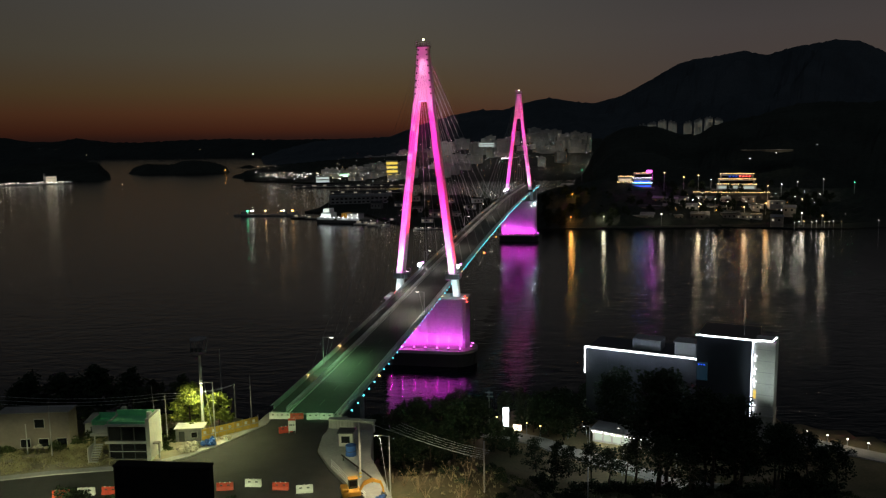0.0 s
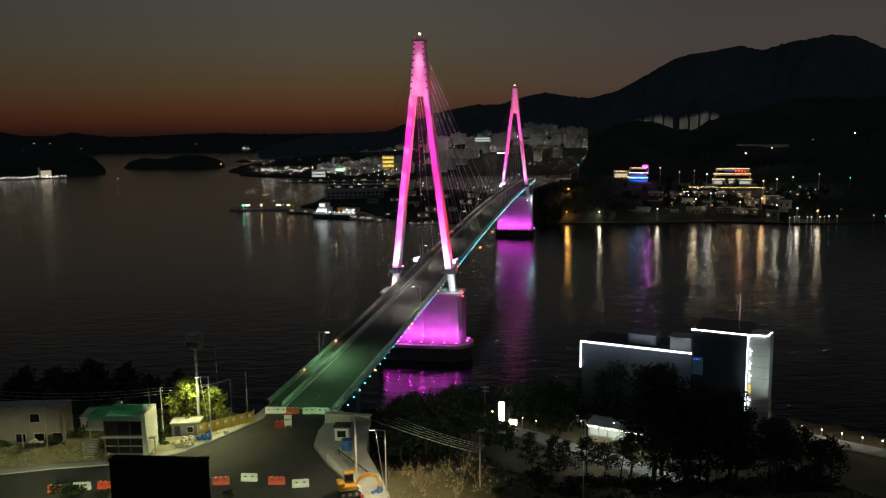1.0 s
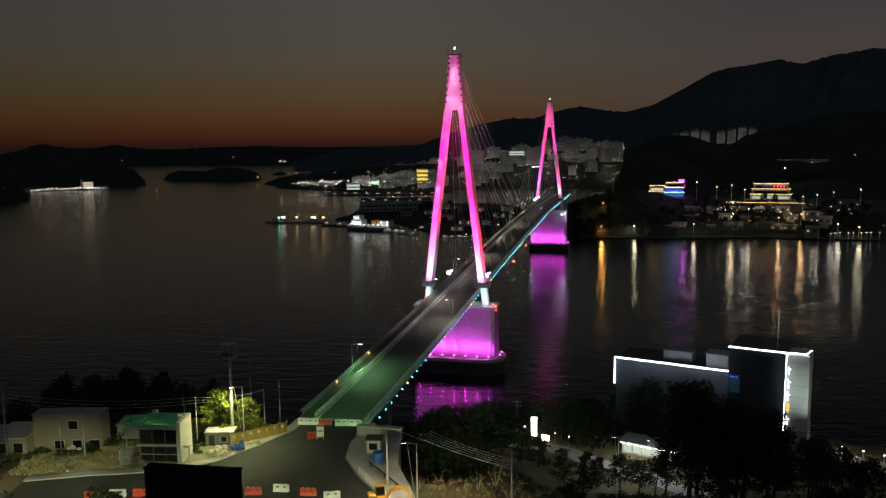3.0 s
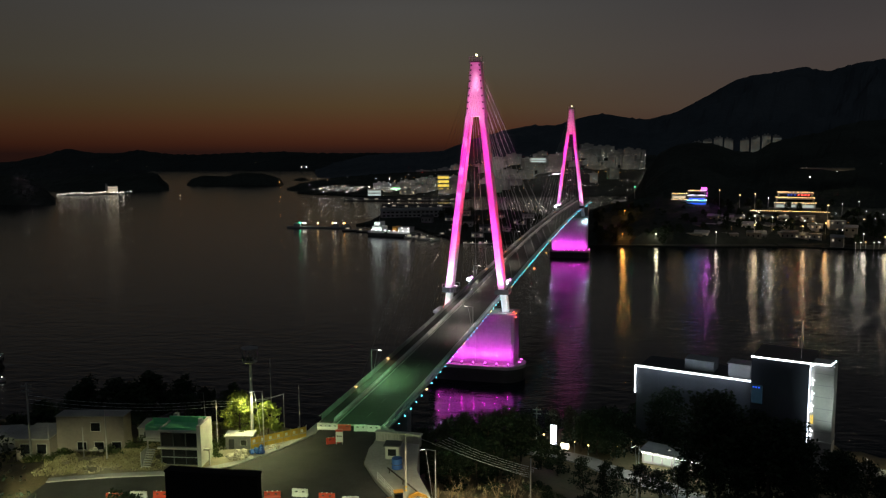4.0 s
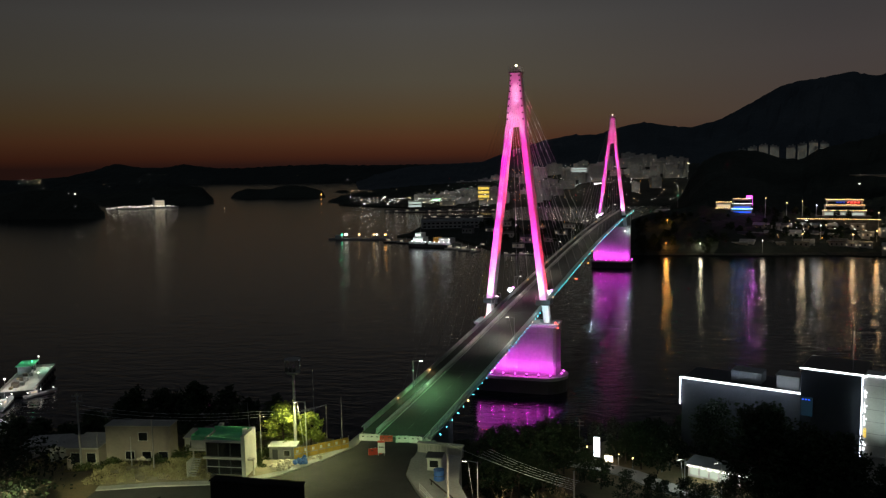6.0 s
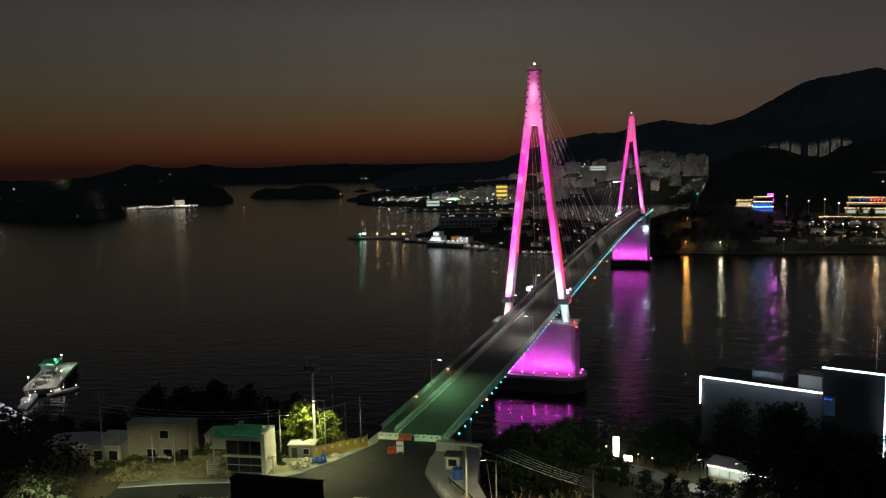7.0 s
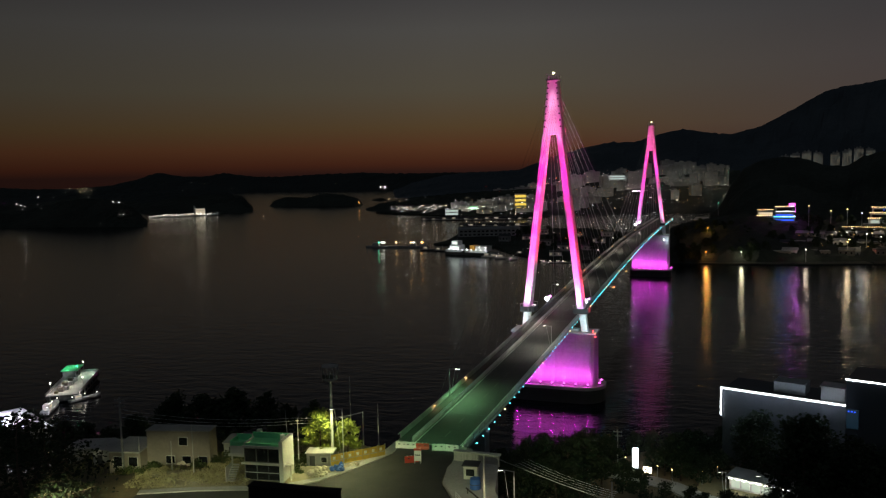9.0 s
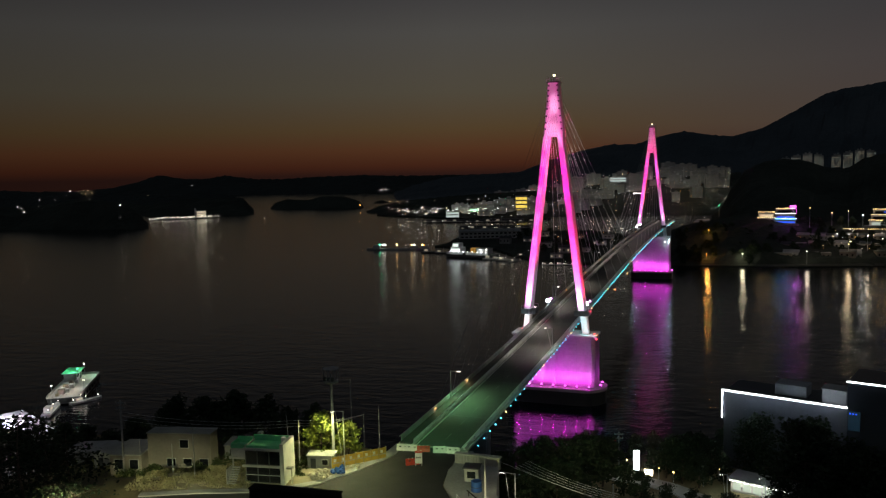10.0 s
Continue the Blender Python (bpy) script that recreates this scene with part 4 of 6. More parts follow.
def draped(name, line, width, mat, label, lift=.22, category="road"):
    bm = bmesh.new()
    pts = np.array(line, float)
    run = np.concatenate(([0], np.cumsum(np.hypot(*np.diff(pts, axis=0).T))))
    n = int(run[-1] / 2)
    rows = []
    for i in range(n + 1):
        s = run[-1] * i / n
        p = Vector((float(np.interp(s, run, pts[:, 0])), float(np.interp(s, run, pts[:, 1]))))
        q = Vector((float(np.interp(s + 1, run, pts[:, 0])), float(np.interp(s + 1, run, pts[:, 1]))))
        o = Vector((float(np.interp(s - 1, run, pts[:, 0])), float(np.interp(s - 1, run, pts[:, 1]))))
        d = (q - o).normalized()
        nn = Vector((d.y, -d.x))
        z = max(ground_z(*(p + nn * w)) for w in (-width / 2, 0, width / 2)) + lift
        rows.append([(*(p + nn * w), zz) for w, zz in ((-width / 2, z - 1.2), (width / 2, z - 1.2), (width / 2, z), (-width / 2, z))])
    ob = part(name, hull_of(rows), mat)
    return tagged(ob, label, category, kind="structure")


draped("shore_road", [(-10, 174), (-3.7, 172), (7.7, 169.6), (14, 166.8), (19.6, 163.4), (25, 158.5), (29.9, 153.8), (34.6, 149.2), (39, 144.5), (43.5, 139.5), (48, 134)], 4.6, M_CONCRETE,
       "pale shore road running below the pines")
draped("promenade", [(66, 172), (74.3, 162.6), (80, 158), (88, 152), (100, 146), (125, 136)], 5.0, M_CONCRETE, "lit seaside promenade", category="path")


def shore_rail(line):
    pts = np.array(line, float)
    run = np.concatenate(([0], np.cumsum(np.hypot(*np.diff(pts, axis=0).T))))
    t = thing("road_railing", (pts[0][0], pts[0][1], 0), "grey steel railing along the shore road", "railing")
    prev = None
    for i in range(int(run[-1] / 2.5) + 1):
        s = i * 2.5
        x, y = float(np.interp(s, run, pts[:, 0])), float(np.interp(s, run, pts[:, 1]))
        z = ground_z(x, y)
        a = Vector((x - pts[0][0], y - pts[0][1], z))
        part("post", rod(a, a + Vector((0, 0, 1.3)), .05, sides=6), M_STEEL, t)
        if prev is not None:
            for h in (.6, 1.2):
                part("rail", rod(prev + Vector((0, 0, h)), a + Vector((0, 0, h)), .04, sides=6), M_STEEL, t)
        prev = a


shore_rail([(4, 167.4), (12, 164.2), (17.5, 160.8), (22.8, 156.2), (27.8, 151.2), (32.5, 146.6), (37, 141.8), (41, 137.4)])
# ---- houses by the bridge end ----
def window_part(parent, x0, x1, z0, z1, y, mat=M_GLASS, frame_mat=M_WALL_PALE):
    fr = part("window", box((x0, y - .05, z0), (x1, y + .08, z1)), frame_mat, parent)
    part("pane", box((x0 + .08, y - .062, z0 + .08), (x1 - .08, y - .03, z1 - .08)), mat, fr, "dark glass pane")
    return fr


def green_house():
    t = thing("house", (-51.7, 116.3, PLATEAU - .05), "two-storey house with a bright green roof terrace", "house", -2)
    part("ground_floor", box((0, .5, 0), (6.1, 4.4, 2.9), .03), M_DARK_RENDER, t, "dark shopfront storey")
    part("upper_floor", box((0, .5, 2.94), (6.1, 4.4, 5.6), .03), M_DARK_RENDER, t, "dark upper storey")
    part("floor_band", box((-.35, .1, 2.75), (6.25, .5, 3.0)), M_WALL_PALE, t)
    part("roof_band", box((-.2, .15, 5.45), (6.2, .55, 5.75)), M_WALL_PALE, t)
    part("gable_wall", box((6.1, 0, 0), (6.75, 4.6, 6.7), .04), M_WALL_PALE, t, "white end wall")
    part("roof_terrace", box((0, .56, 5.6), (6.1, 4.4, 5.8)), M_GREEN_ROOF, t, "bright green roof coating")
    part("parapet", box((0, 4.1, 5.8), (6.1, 4.4, 6.7)), M_GREEN_ROOF, t, "green-coated parapet")
    part("parapet", box((0, .56, 5.8), (.18, 4.1, 6.1)), M_WALL_PALE, t)
    part("parapet", box((.18, .56, 5.8), (6.1, .74, 6.1)), M_GREEN_ROOF, t)
    side = part("stair_wing", box((-2.6, 1, 4.1), (-.004, 3.8, 5.4), .03), M_WALL_PALE, t, "pale projecting wing")
    part("wing_floor", box((-2.5, 1.1, 5.4), (-.1, 3.7, 5.5)), M_GREEN_ROOF, t, "green roof coating")
    for lo, hi in (((-2.6, 1, 5.4), (-.05, 1.15, 6.1)), ((-2.6, 3.65, 5.4), (-.05, 3.8, 6.5)), ((-2.6, 1.15, 5.4), (-2.45, 3.65, 6.2))):
        part("wing_parapet", box(lo, hi), M_GREEN_ROOF, t)
    part("wing_band", box((-2.9, .8, 3.7), (0, 1.05, 4.1)), M_WALL_PALE, t)
    part("roof_cabin", box((.5, 4.41, 4.0), (1.2, 5.2, 7.0), .04), M_WALL_PALE, t)
    for k in range(8):
        part("stair_step", box((-2.4, .9 - k * .28, 2.2 - k * .28), (-1.1, 1.18 - k * .28, 2.36 - k * .28)), M_CONCRETE, t)
    part("stair_stringer", box((-2.5, -1.2, 0), (-2.4, 1.2, 2.6)), M_WALL_PALE, t)
    for x in (-2.5, -.2):
        part("column", box((x, 1.1, 0), (x + .2, 1.3, 4.1)), M_CONCRETE, t)
    for x in (.15, 2.15, 4.15):
        window_part(t, x, x + 1.95, 3.1, 5.4, .48, M_GLASS, M_DARK_STEEL)
    for x in (.3, 2.3, 4.2):
        window_part(t, x - .1, x + 1.85, .2, 2.7, .48, M_GLASS, M_DARK_STEEL)
    part("sill_rail", box((.3, .05, 1.5), (6.0, .1, 1.6)), M_STEEL, t)
    part("side_shelf", box((6.76, .8, 2.4), (7.8, 1.5, 2.7), .03), M_WALL_PALE, t, "white side canopy")
    part("side_post", box((7.55, .9, 0), (7.75, 1.1, 2.4)), M_WALL_PALE, t)
    part("flag_pole", rod((5.9, 4.2, 6.7), (5.7, 4.2, 10.8), .05, .03), M_STEEL, t, "thin roof pole")
    part("water_tank", rod((5.4, 3.5, 5.8), (5.4, 3.5, 6.7), .45, .4, 12), M_WHITE, t, "small white roof tank")


green_house()


def pink_house():
    z = ground_z(-67, 128) - .3
    t = thing("house", (-74.6, 127.6, z), "plain two-storey rendered house with dark windows", "house", 3)
    top = 23.2 - z
    part("main_block", box((0, 0, 0), (11.6, 3.2, top), .04), M_WALL_PINK, t, "weathered brownish rendered walls")
    part("roof_edge", box((-.15, -.15, top), (11.75, 3.35, top + .16), .03), M_CONCRETE, t)
    part("low_wing", box((-5.8, -2.6, -.5), (-.004, 5, top - 3.1), .04), M_WALL_PINK, t, "single-storey wing")
    part("wing_roof", box((-6.1, -2.9, top - 3.1), (0, 5.2, top - 2.85), .03), M_CONCRETE, t)
    for x in (5.9,):
        window_part(t, x, x + 1.7, top - 2.6, top - 1.0, -.03)
    for x in (3.4, 6.4, 9.4):
        window_part(t, x, x + 1.7, top - 5.9, top - 4.4, -.03)
    for x in (-5.0, -2.2):
        window_part(t, x, x + 1.7, top - 5.6, top - 3.8, -2.63)


pink_house()


def low_house(x, y, w, d, h, turn, mat, label):
    t = thing("outbuilding", (x, y, ground_z(x, y) - .25), label, "building", turn, "outbuildings by the houses")
    part("wall", box((0, 0, 0), (w, d, h), .03), mat, t)
    part("roof", box((-.2, -.2, h), (w + .2, d + .2, h + .18), .03), M_CONCRETE, t)
    window_part(t, w * .55, w * .8, h * .4, h * .8, -.03)
    part("door", box((w * .12, -.06, .25), (w * .12 + .9, .03, 2.2)), M_DARK_STEEL, t)


low_house(-43.7, 123.6, 4.4, 2.4, 2.6, 4, M_WALL_GREY, "pale prefabricated cabin under the lit tree")
low_house(-62.0, 131.5, 8, 5, 2.8, 6, M_WALL_GREY, "low grey outbuilding behind the shrubs")
low_house(-87.5, 131, 7, 6, 3.0, 8, M_WALL_GREY, "low grey shed near the shore")
low_house(-98, 138, 8, 6, 3.2, 12, M_WALL_GREY, "dark flat-roofed shed near the shore")


def board_fence():
    a, b = Vector((-39.4, 123.4)), Vector((-31.6, 129.4))
    L = (b - a).length
    t = thing("board_fence", (a.x, a.y, PLATEAU), "yellow board fence along the road works", "fence", math.degrees(math.atan2(b.y - a.y, b.x - a.x)))
    n = 7
    for k in range(n):
        x0, x1 = L * k / n, L * (k + 1) / n - .06
        p = part("panel", box((x0, -.04, .3), (x1, .04, 2.1), .01), M_YELLOW, t, "yellow painted panel")
        part("brace", box((x0 + .1, -.09, 1.0), (x1 - .1, -.045, 1.12)), M_STEEL, p)
        part("notice", box((x0 + .3, -.06, 1.25), (x0 + .75, -.045, 1.75)), M_WHITE, p, "small pale notice")
    for k in range(n + 1):
        part("post", box((L * k / n - .07, .05, 0), (L * k / n + .03, .15, 2.3)), M_STEEL, t)


board_fence()


def heap(name, x, y, w, h, mat, label, category, seed, count=7):
    rng = random.Random(seed)
    t = thing(name, (x, y, PLATEAU + .1), label, category)
    for k in range(count):
        bm = ball((0, 0, 0), 1.0, 2)
        for v in bm.verts:
            v.co *= 1 + .35 * noise.noise(v.co * 1.7 + Vector((k * 3.1, seed, 0)))
            v.co = Vector((v.co.x * w * .145, v.co.y * w * .13, max(-.3, v.co.z) * h * .25))
        bmesh.ops.translate(bm, verts=bm.verts, vec=(rng.uniform(-w, w) * .42, rng.uniform(-w, w) * .25, h * .12 + abs(rng.gauss(0, h * .22))))
        part("sack" if name == "sack_pile" else "lump", bm, mat, t)


heap("sack_pile", -40.6, 119.4, 3.4, 1.7, M_SACK, "pile of pale filled sacks on the verge", "sacks", 3, 38)
heap("tarpaulin_heap", -37.9, 121.6, 2.4, 1.8, M_BLUE, "heap covered with a blue tarpaulin", "tarpaulin", 4, 22)
heap("sack_pile", -35.6, 124.0, 2.0, 1.1, M_SACK, "few pale sacks beside the fence", "sacks", 6, 9)
heap("sack_pile", -64.5, 121.5, 2.4, .9, M_SACK, "small pale rubble pile among the shrubs", "rubble", 8, 5)


def barrier(x, y, turn, mat, label):
    t = thing("road_barrier", (x, y, ROAD_Z), label, "barrier", turn, "plastic road barriers")
    prof = [(-.30, 0), (.30, 0), (.24, .3), (.14, .45), (.12, 1.05), (-.12, 1.05), (-.14, .45), (-.24, .3)]
    part("body", hull_of([[(xx, y0, z0) for y0, z0 in prof] for xx in (-1.15, 1.15)]), mat, t)
    for xx in (-.5, .5):
        part("slot", box((xx - .18, -.155, .62), (xx + .18, .155, .8)), M_DARK_STEEL, t)
    for xx in (-.7, 0, .7):
        part("cap", rod((xx, 0, 1.04), (xx, 0, 1.12), .1), M_WHITE, t)


for x, y, r, m, s in ((-49.8, 104.6, 4, M_WHITE, "white"), (-46.6, 104.8, -3, M_RED, "red"), (-30.9, 105.6, 5, M_RED, "red"), (-27.2, 106.6, -4, M_WHITE, "white"), (-23.1, 105.4, -3, M_RED, "red"),
                      (-19.6, 104.4, 6, M_WHITE, "white"), (-29.6, 133.9, -3, M_WHITE, "white"), (-25.9, 133.6, 2, M_RED, "red"), (-28.0, 133.8, -2, M_WHITE, "white"), (-23.0, 133.4, 3, M_WHITE, "white"), (-20.6, 133.2, -6, M_WHITE, "white"),
                      (-26.6, 127.2, 20, M_RED, "red"), (-53.0, 103.9, 2, M_RED, "red")):
    barrier(x, y, r, m, s + " plastic barrier set on the asphalt")


def notice_board():
    t = thing("road_sign", (-25.5, 127.0, ROAD_Z), "white and red works sign standing on the road", "sign", 4)
    part("board", box((-.6, -.05, .3), (.6, .05, 2.5), .02), M_WHITE, t)
    part("band", box((-.6, -.058, 2.1), (.6, -.051, 2.5)), M_RED, t, "red band")
    for k in range(3):
        part("text_bar", box((-.42 + k * .3, -.058, 1.2), (-.22 + k * .3, -.051, 1.45)), M_DARK_STEEL, t)
    for x in (-.5, .5):
        part("foot", box((x - .05, -.4, 0), (x + .05, .4, .32)), M_STEEL, t)


notice_board()


def guard_booth():
    t = thing("guard_booth", (-16.9, 120.4, PLATEAU + .18), "small pale guard booth with a wide window", "booth", -3)
    part("cabin", box((0, 0, 0), (2.2, 2.0, 2.1), .03), M_WALL_PALE, t)
    part("roof", box((-.25, -.25, 2.1), (2.45, 2.25, 2.28), .04), M_DARK_STEEL, t, "dark flat roof")
    window_part(t, .35, 1.85, .5, 1.75, -.03)
    part("door", box((2.19, .4, .05), (2.24, 1.3, 1.95)), M_STEEL, t)


guard_booth()
wall_box = thing("retaining_wall", (-19.8, 128.4, PLATEAU - .3), "ribbed concrete wall under the bridge end", "wall", -AX)
part("wall", box((.2, 0, 0), (4.4, .8, 1.9), .05), M_CONCRETE, wall_box)
for k in range(8):
    part("rib", box((.45 + k * .5, -.08, .1), (.65 + k * .5, .0, 1.8)), M_CONCRETE, wall_box)
part("cap", box((.1, -.15, 1.9), (8.2, .95, 2.15), .04), M_CONCRETE, wall_box)
part("wall", box((4.404, .1, 0), (8.0, .9, 1.9), .05), M_CONCRETE, wall_box)

drum = thing("barrel", (-14.6, 116.9, PLATEAU + .18), "blue plastic barrel on the pavement", "barrel")
part("body", rod((0, 0, 0), (0, 0, 1.5), .85, .78, 16), M_BLUE, drum)
part("rim", rod((0, 0, 1.5), (0, 0, 1.58), .84, .84, 16), M_BLUE, drum)
part("hoop", rod((0, 0, .7), (0, 0, .78), .86, .86, 16), M_DARK_STEEL, drum)


def pavement_rail():
    line = [(-17.0, 112.6), (-15.6, 110.0), (-14.2, 107.2), (-12.4, 104.2), (-10.9, 101.4)]
    t = thing("pedestrian_rail", (0, 0, PLATEAU + .18), "white pedestrian rail along the kerb", "railing")
    for i, (a, b) in enumerate(zip(line, line[1:])):
        part("post", rod((*a, 0), (*a, 1.1), .05, sides=6), M_STEEL_WHITE, t)
        for h in (.35, .7, 1.05):
            part("bar", rod((*a, h), (*b, h), .035, sides=6), M_STEEL_WHITE, t)
    t2 = thing("pedestrian_rail", (0, 0, PLATEAU + .18), "weathered timber rail across the pavement", "railing")
    part("beam", rod((-15.8, 115.2, .7), (-10.2, 106.4, .7), .12, sides=6), M_BARK, t2)
    for f in (.05, .5, .95):
        x, y = -15.8 + 5.6 * f, 115.2 - 8.8 * f
        part("post", rod((x, y, 0), (x, y, .75), .09, sides=6), M_BARK, t2)


pavement_rail()


def excavator():
    t = thing("excavator", (-12.6, 101.6, PLATEAU + .1), "small orange excavator parked at the kerb", "excavator", 15)
    for y in (-.9, .6):
        tr = part("track", hull_of([[(x, y, z), (x, y + .42, z), (x, y + .42, z + h), (x, y, z + h)] for x, z, h in ((-1.5, .3, .2), (-1.2, .0, .7), (1.2, 0, .7), (1.5, .3, .2))]), M_DARK_STEEL, t, "dark rubber track")
        for x in (-.9, 0, .9):
            part("roller", rod((x, y - .03, .35), (x, y + .45, .35), .22, sides=10), M_STEEL, tr)
    part("slew_ring", rod((0, -.05, .7), (0, -.05, .9), .6, sides=14), M_DARK_STEEL, t)
    part("body", box((-1.5, -1.0, .9), (1.0, .9, 1.6), .12), M_ORANGE, t, "scuffed orange body")
    part("engine_cover", box((-1.6, -.95, 1.6), (-.6, .85, 2.1), .12), M_ORANGE, t)
    cab = part("cab", box((-.5, 0, 1.6), (.7, .9, 2.9), .08), M_DARK_STEEL, t)
    part("cab_window", box((-.4, -.02, 1.9), (.6, .01, 2.7)), M_GLASS, cab)
    part("cab_roof", box((-.55, -.05, 2.9), (.75, .95, 3.0), .03), M_ORANGE, cab)
    part("boom", hull_of([[(x, -.55, z - w), (x, -.25, z - w), (x, -.25, z + w), (x, -.55, z + w)] for x, z, w in ((.8, 1.4, .22), (1.5, 2.4, .28), (2.6, 2.75, .24), (3.7, 2.3, .16))]), M_ORANGE, t)
    part("arm", hull_of([[(x, -.52, z - .05), (x, -.28, z - .05), (x + w, -.28, z), (x + w, -.52, z)] for x, z, w in ((3.5, 2.5, .3), (3.9, 1.5, .26), (4.0, .7, .2))]), M_ORANGE, t)
    part("bucket", hull_of([[(3.7, y, .1), (4.3, y, .0), (4.5, y, .5), (4.0, y, .9)] for y in (-.8, 0.0)]), M_DARK_STEEL, t)


excavator()
heap("tarpaulin_heap", -8.6, 101.6, 1.8, 1.2, M_BLUE, "blue bundle lying on the pavement", "bundle", 12, 4)
heap("cone_pile", -10.4, 100.4, 1.2, .9, M_RED, "red bundle beside the excavator", "bundle", 13, 3)


def utility_pole(x, y, h, label, r=.16, arms=True, stripes=False):
    t = thing("utility_pole", (x, y, ground_z(x, y) - .1), label, "pole", prng.uniform(-8, 8), "utility poles")
    part("shaft", rod((0, 0, 0), (0, 0, h), r, r * .7, 8), M_CONCRETE, t, "pale concrete shaft")
    if arms:
        for k in range(2):
            a = part("cross_arm", box((-.9, -.06, h - .6 - k * .9), (.9, .06, h - .48 - k * .9)), M_STEEL, t)
            for xx in (-.8, -.3, .3, .8):
                part("insulator", rod((xx, 0, h - .48 - k * .9), (xx, 0, h - .25 - k * .9), .05, .04, 6), M_WALL_PALE, a)
    if stripes:
        for k in range(3):
            part("stripe", rod((0, 0, .5 + k * .5), (0, 0, .75 + k * .5), r * 1.05, r * 1.05, 8), M_YELLOW, t, "yellow stripe")
    return t


utility_pole(-12.3, 108.4, 9.2, "concrete utility pole with yellow stripes low down", .18, False, True)
utility_pole(5.2, 104, 7.5, "bare utility pole on the brown slope", .12, False)
utility_pole(20.2, 108, 8.0, "thin utility pole on the dark slope", .10, False)
utility_pole(-77.5, 124.5, 13.5, "concrete utility pole with a transformer box", .2)
utility_pole(-74.9, 125.5, 6.0, "short slim pole beside the house", .12, False)
utility_pole(-67.4, 122.8, 6.2, "slim pole on the verge", .12, False)
utility_pole(-61.0, 118.0, 9.0, "dark wooden pole on the verge", .12, False)
utility_pole(-34.3, 135.6, 8.2, "slim pole at the bridge end", .09, False)
utility_pole(-36.8, 134.5, 6.6, "short lamp pole behind the fence", .10, False)
utility_pole(-45.4, 124.6, 8.2, "slim pole beside the lit tree", .10, False)
utility_pole(9.8, 172, 9.0, "utility pole with small signs by the shore road", .14)
utility_pole(-41.5, 143, 15.5, "tall unlit pole behind the trees", .10, False)


def wire(a, b, sag, parent, r=.015):
    a, b = Vector(a), Vector(b)
    pts = [a.lerp(b, k / 8) - Vector((0, 0, sag * 4 * (k / 8) * (1 - k / 8))) for k in range(9)]
    side = (b - a).cross(Vector((0, 0, 1))).normalized() * r
    up = Vector((0, 0, r))
    part("wire", hull_of([[p + side, p + up, p - side, p - up] for p in pts]), M_STEEL_WHITE, parent)


lines = thing("overhead_wires", (0, 0, 0), "bundle of overhead wires lit from the road", "wires")
for k in range(5):
    wire((-7.6 + k * .35, 104 + k * .9, 28.6 - k * .12), (5.2 + k * .2, 104, 24.3 + k * .25), .4, lines)
wire((-12.3, 108.4, 28.5), (5.2, 104, 24.0), .3, lines)
lines2 = thing("overhead_wires", (0, 0, 0), "thin overhead wires between the poles", "wires")
for k in range(3):
    wire((-77.5, 124.5, 28.0 - k * .7), (-45.4, 124.6, 27.4 - k * .5), 1.0, lines2, .016)
    wire((-45.4, 124.6, 27.4 - k * .5), (-36.8, 134.5, 25.6), .5, lines2, .016)


def flood_mast():
    t = thing("flood_mast", (-40.1, 126.6, PLATEAU - .1), "tall steel mast with a basket of unlit floodlights", "mast")
    part("shaft", rod((0, 0, 0), (0, 0, 15.5), .26, .14, 10), M_STEEL, t)
    part("ladder", box((.2, -.05, .5), (.26, .05, 14)), M_STEEL, t)
    ringm = part("basket", rod((0, 0, 14.0), (0, 0, 14.2), 1.1, 1.3, 14), M_STEEL, t)
    for k in range(8):
        a = radians(k * 45)
        part("basket_bar", rod((1.15 * math.cos(a), 1.15 * math.sin(a), 14.1), (1.4 * math.cos(a), 1.4 * math.sin(a), 16.4), .05, sides=5), M_STEEL, ringm)
    part("basket_rim", rod((0, 0, 16.4), (0, 0, 16.5), 1.42, 1.42, 14), M_STEEL, t)
    for k in range(3):
        part("floodlight", box((-.9 + k * .65, -1.5, 14.6), (-.4 + k * .65, -1.2, 15.3), .04), M_DARK_STEEL, t)


flood_mast()
# lamps that light the junction and the houses
# The second is a utility pole; its lamp head and light are added.
for x, y, turn, h, power, color, lab in ((-37.6, 124.6, 205, 9.8, 6500, (.98, 1, .45), "steel street lamp lighting the tree and the road"),
                                         (-7.6, 102.3, 180, 8.9, 3400, (1, .90, .55), "utility pole above the earth slope, with an added lamp head")):
    street_lamp((x, y, min(PLATEAU, ground_z(x, y) + .3) - .1), turn, h, 1.4, power, color, G_WHITE, lab, "street lamps at the junction", False)


def hill_fill(x, y, target, power, color, cone=56):
    """An unseen floodlight added low on the slope below the lookout; lights the junction."""
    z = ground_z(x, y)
    t = thing("slope_fill_flood", (x, y, z - .1), "unseen fill floodlight added on the slope above the junction", "floodlight", 0, "floodlights on the slope")
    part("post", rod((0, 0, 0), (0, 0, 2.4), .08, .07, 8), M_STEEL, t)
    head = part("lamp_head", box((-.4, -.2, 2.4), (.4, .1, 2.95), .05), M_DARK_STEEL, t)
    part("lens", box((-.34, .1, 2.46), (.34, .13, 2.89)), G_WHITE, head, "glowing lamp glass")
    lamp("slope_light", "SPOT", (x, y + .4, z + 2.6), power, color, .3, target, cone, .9)


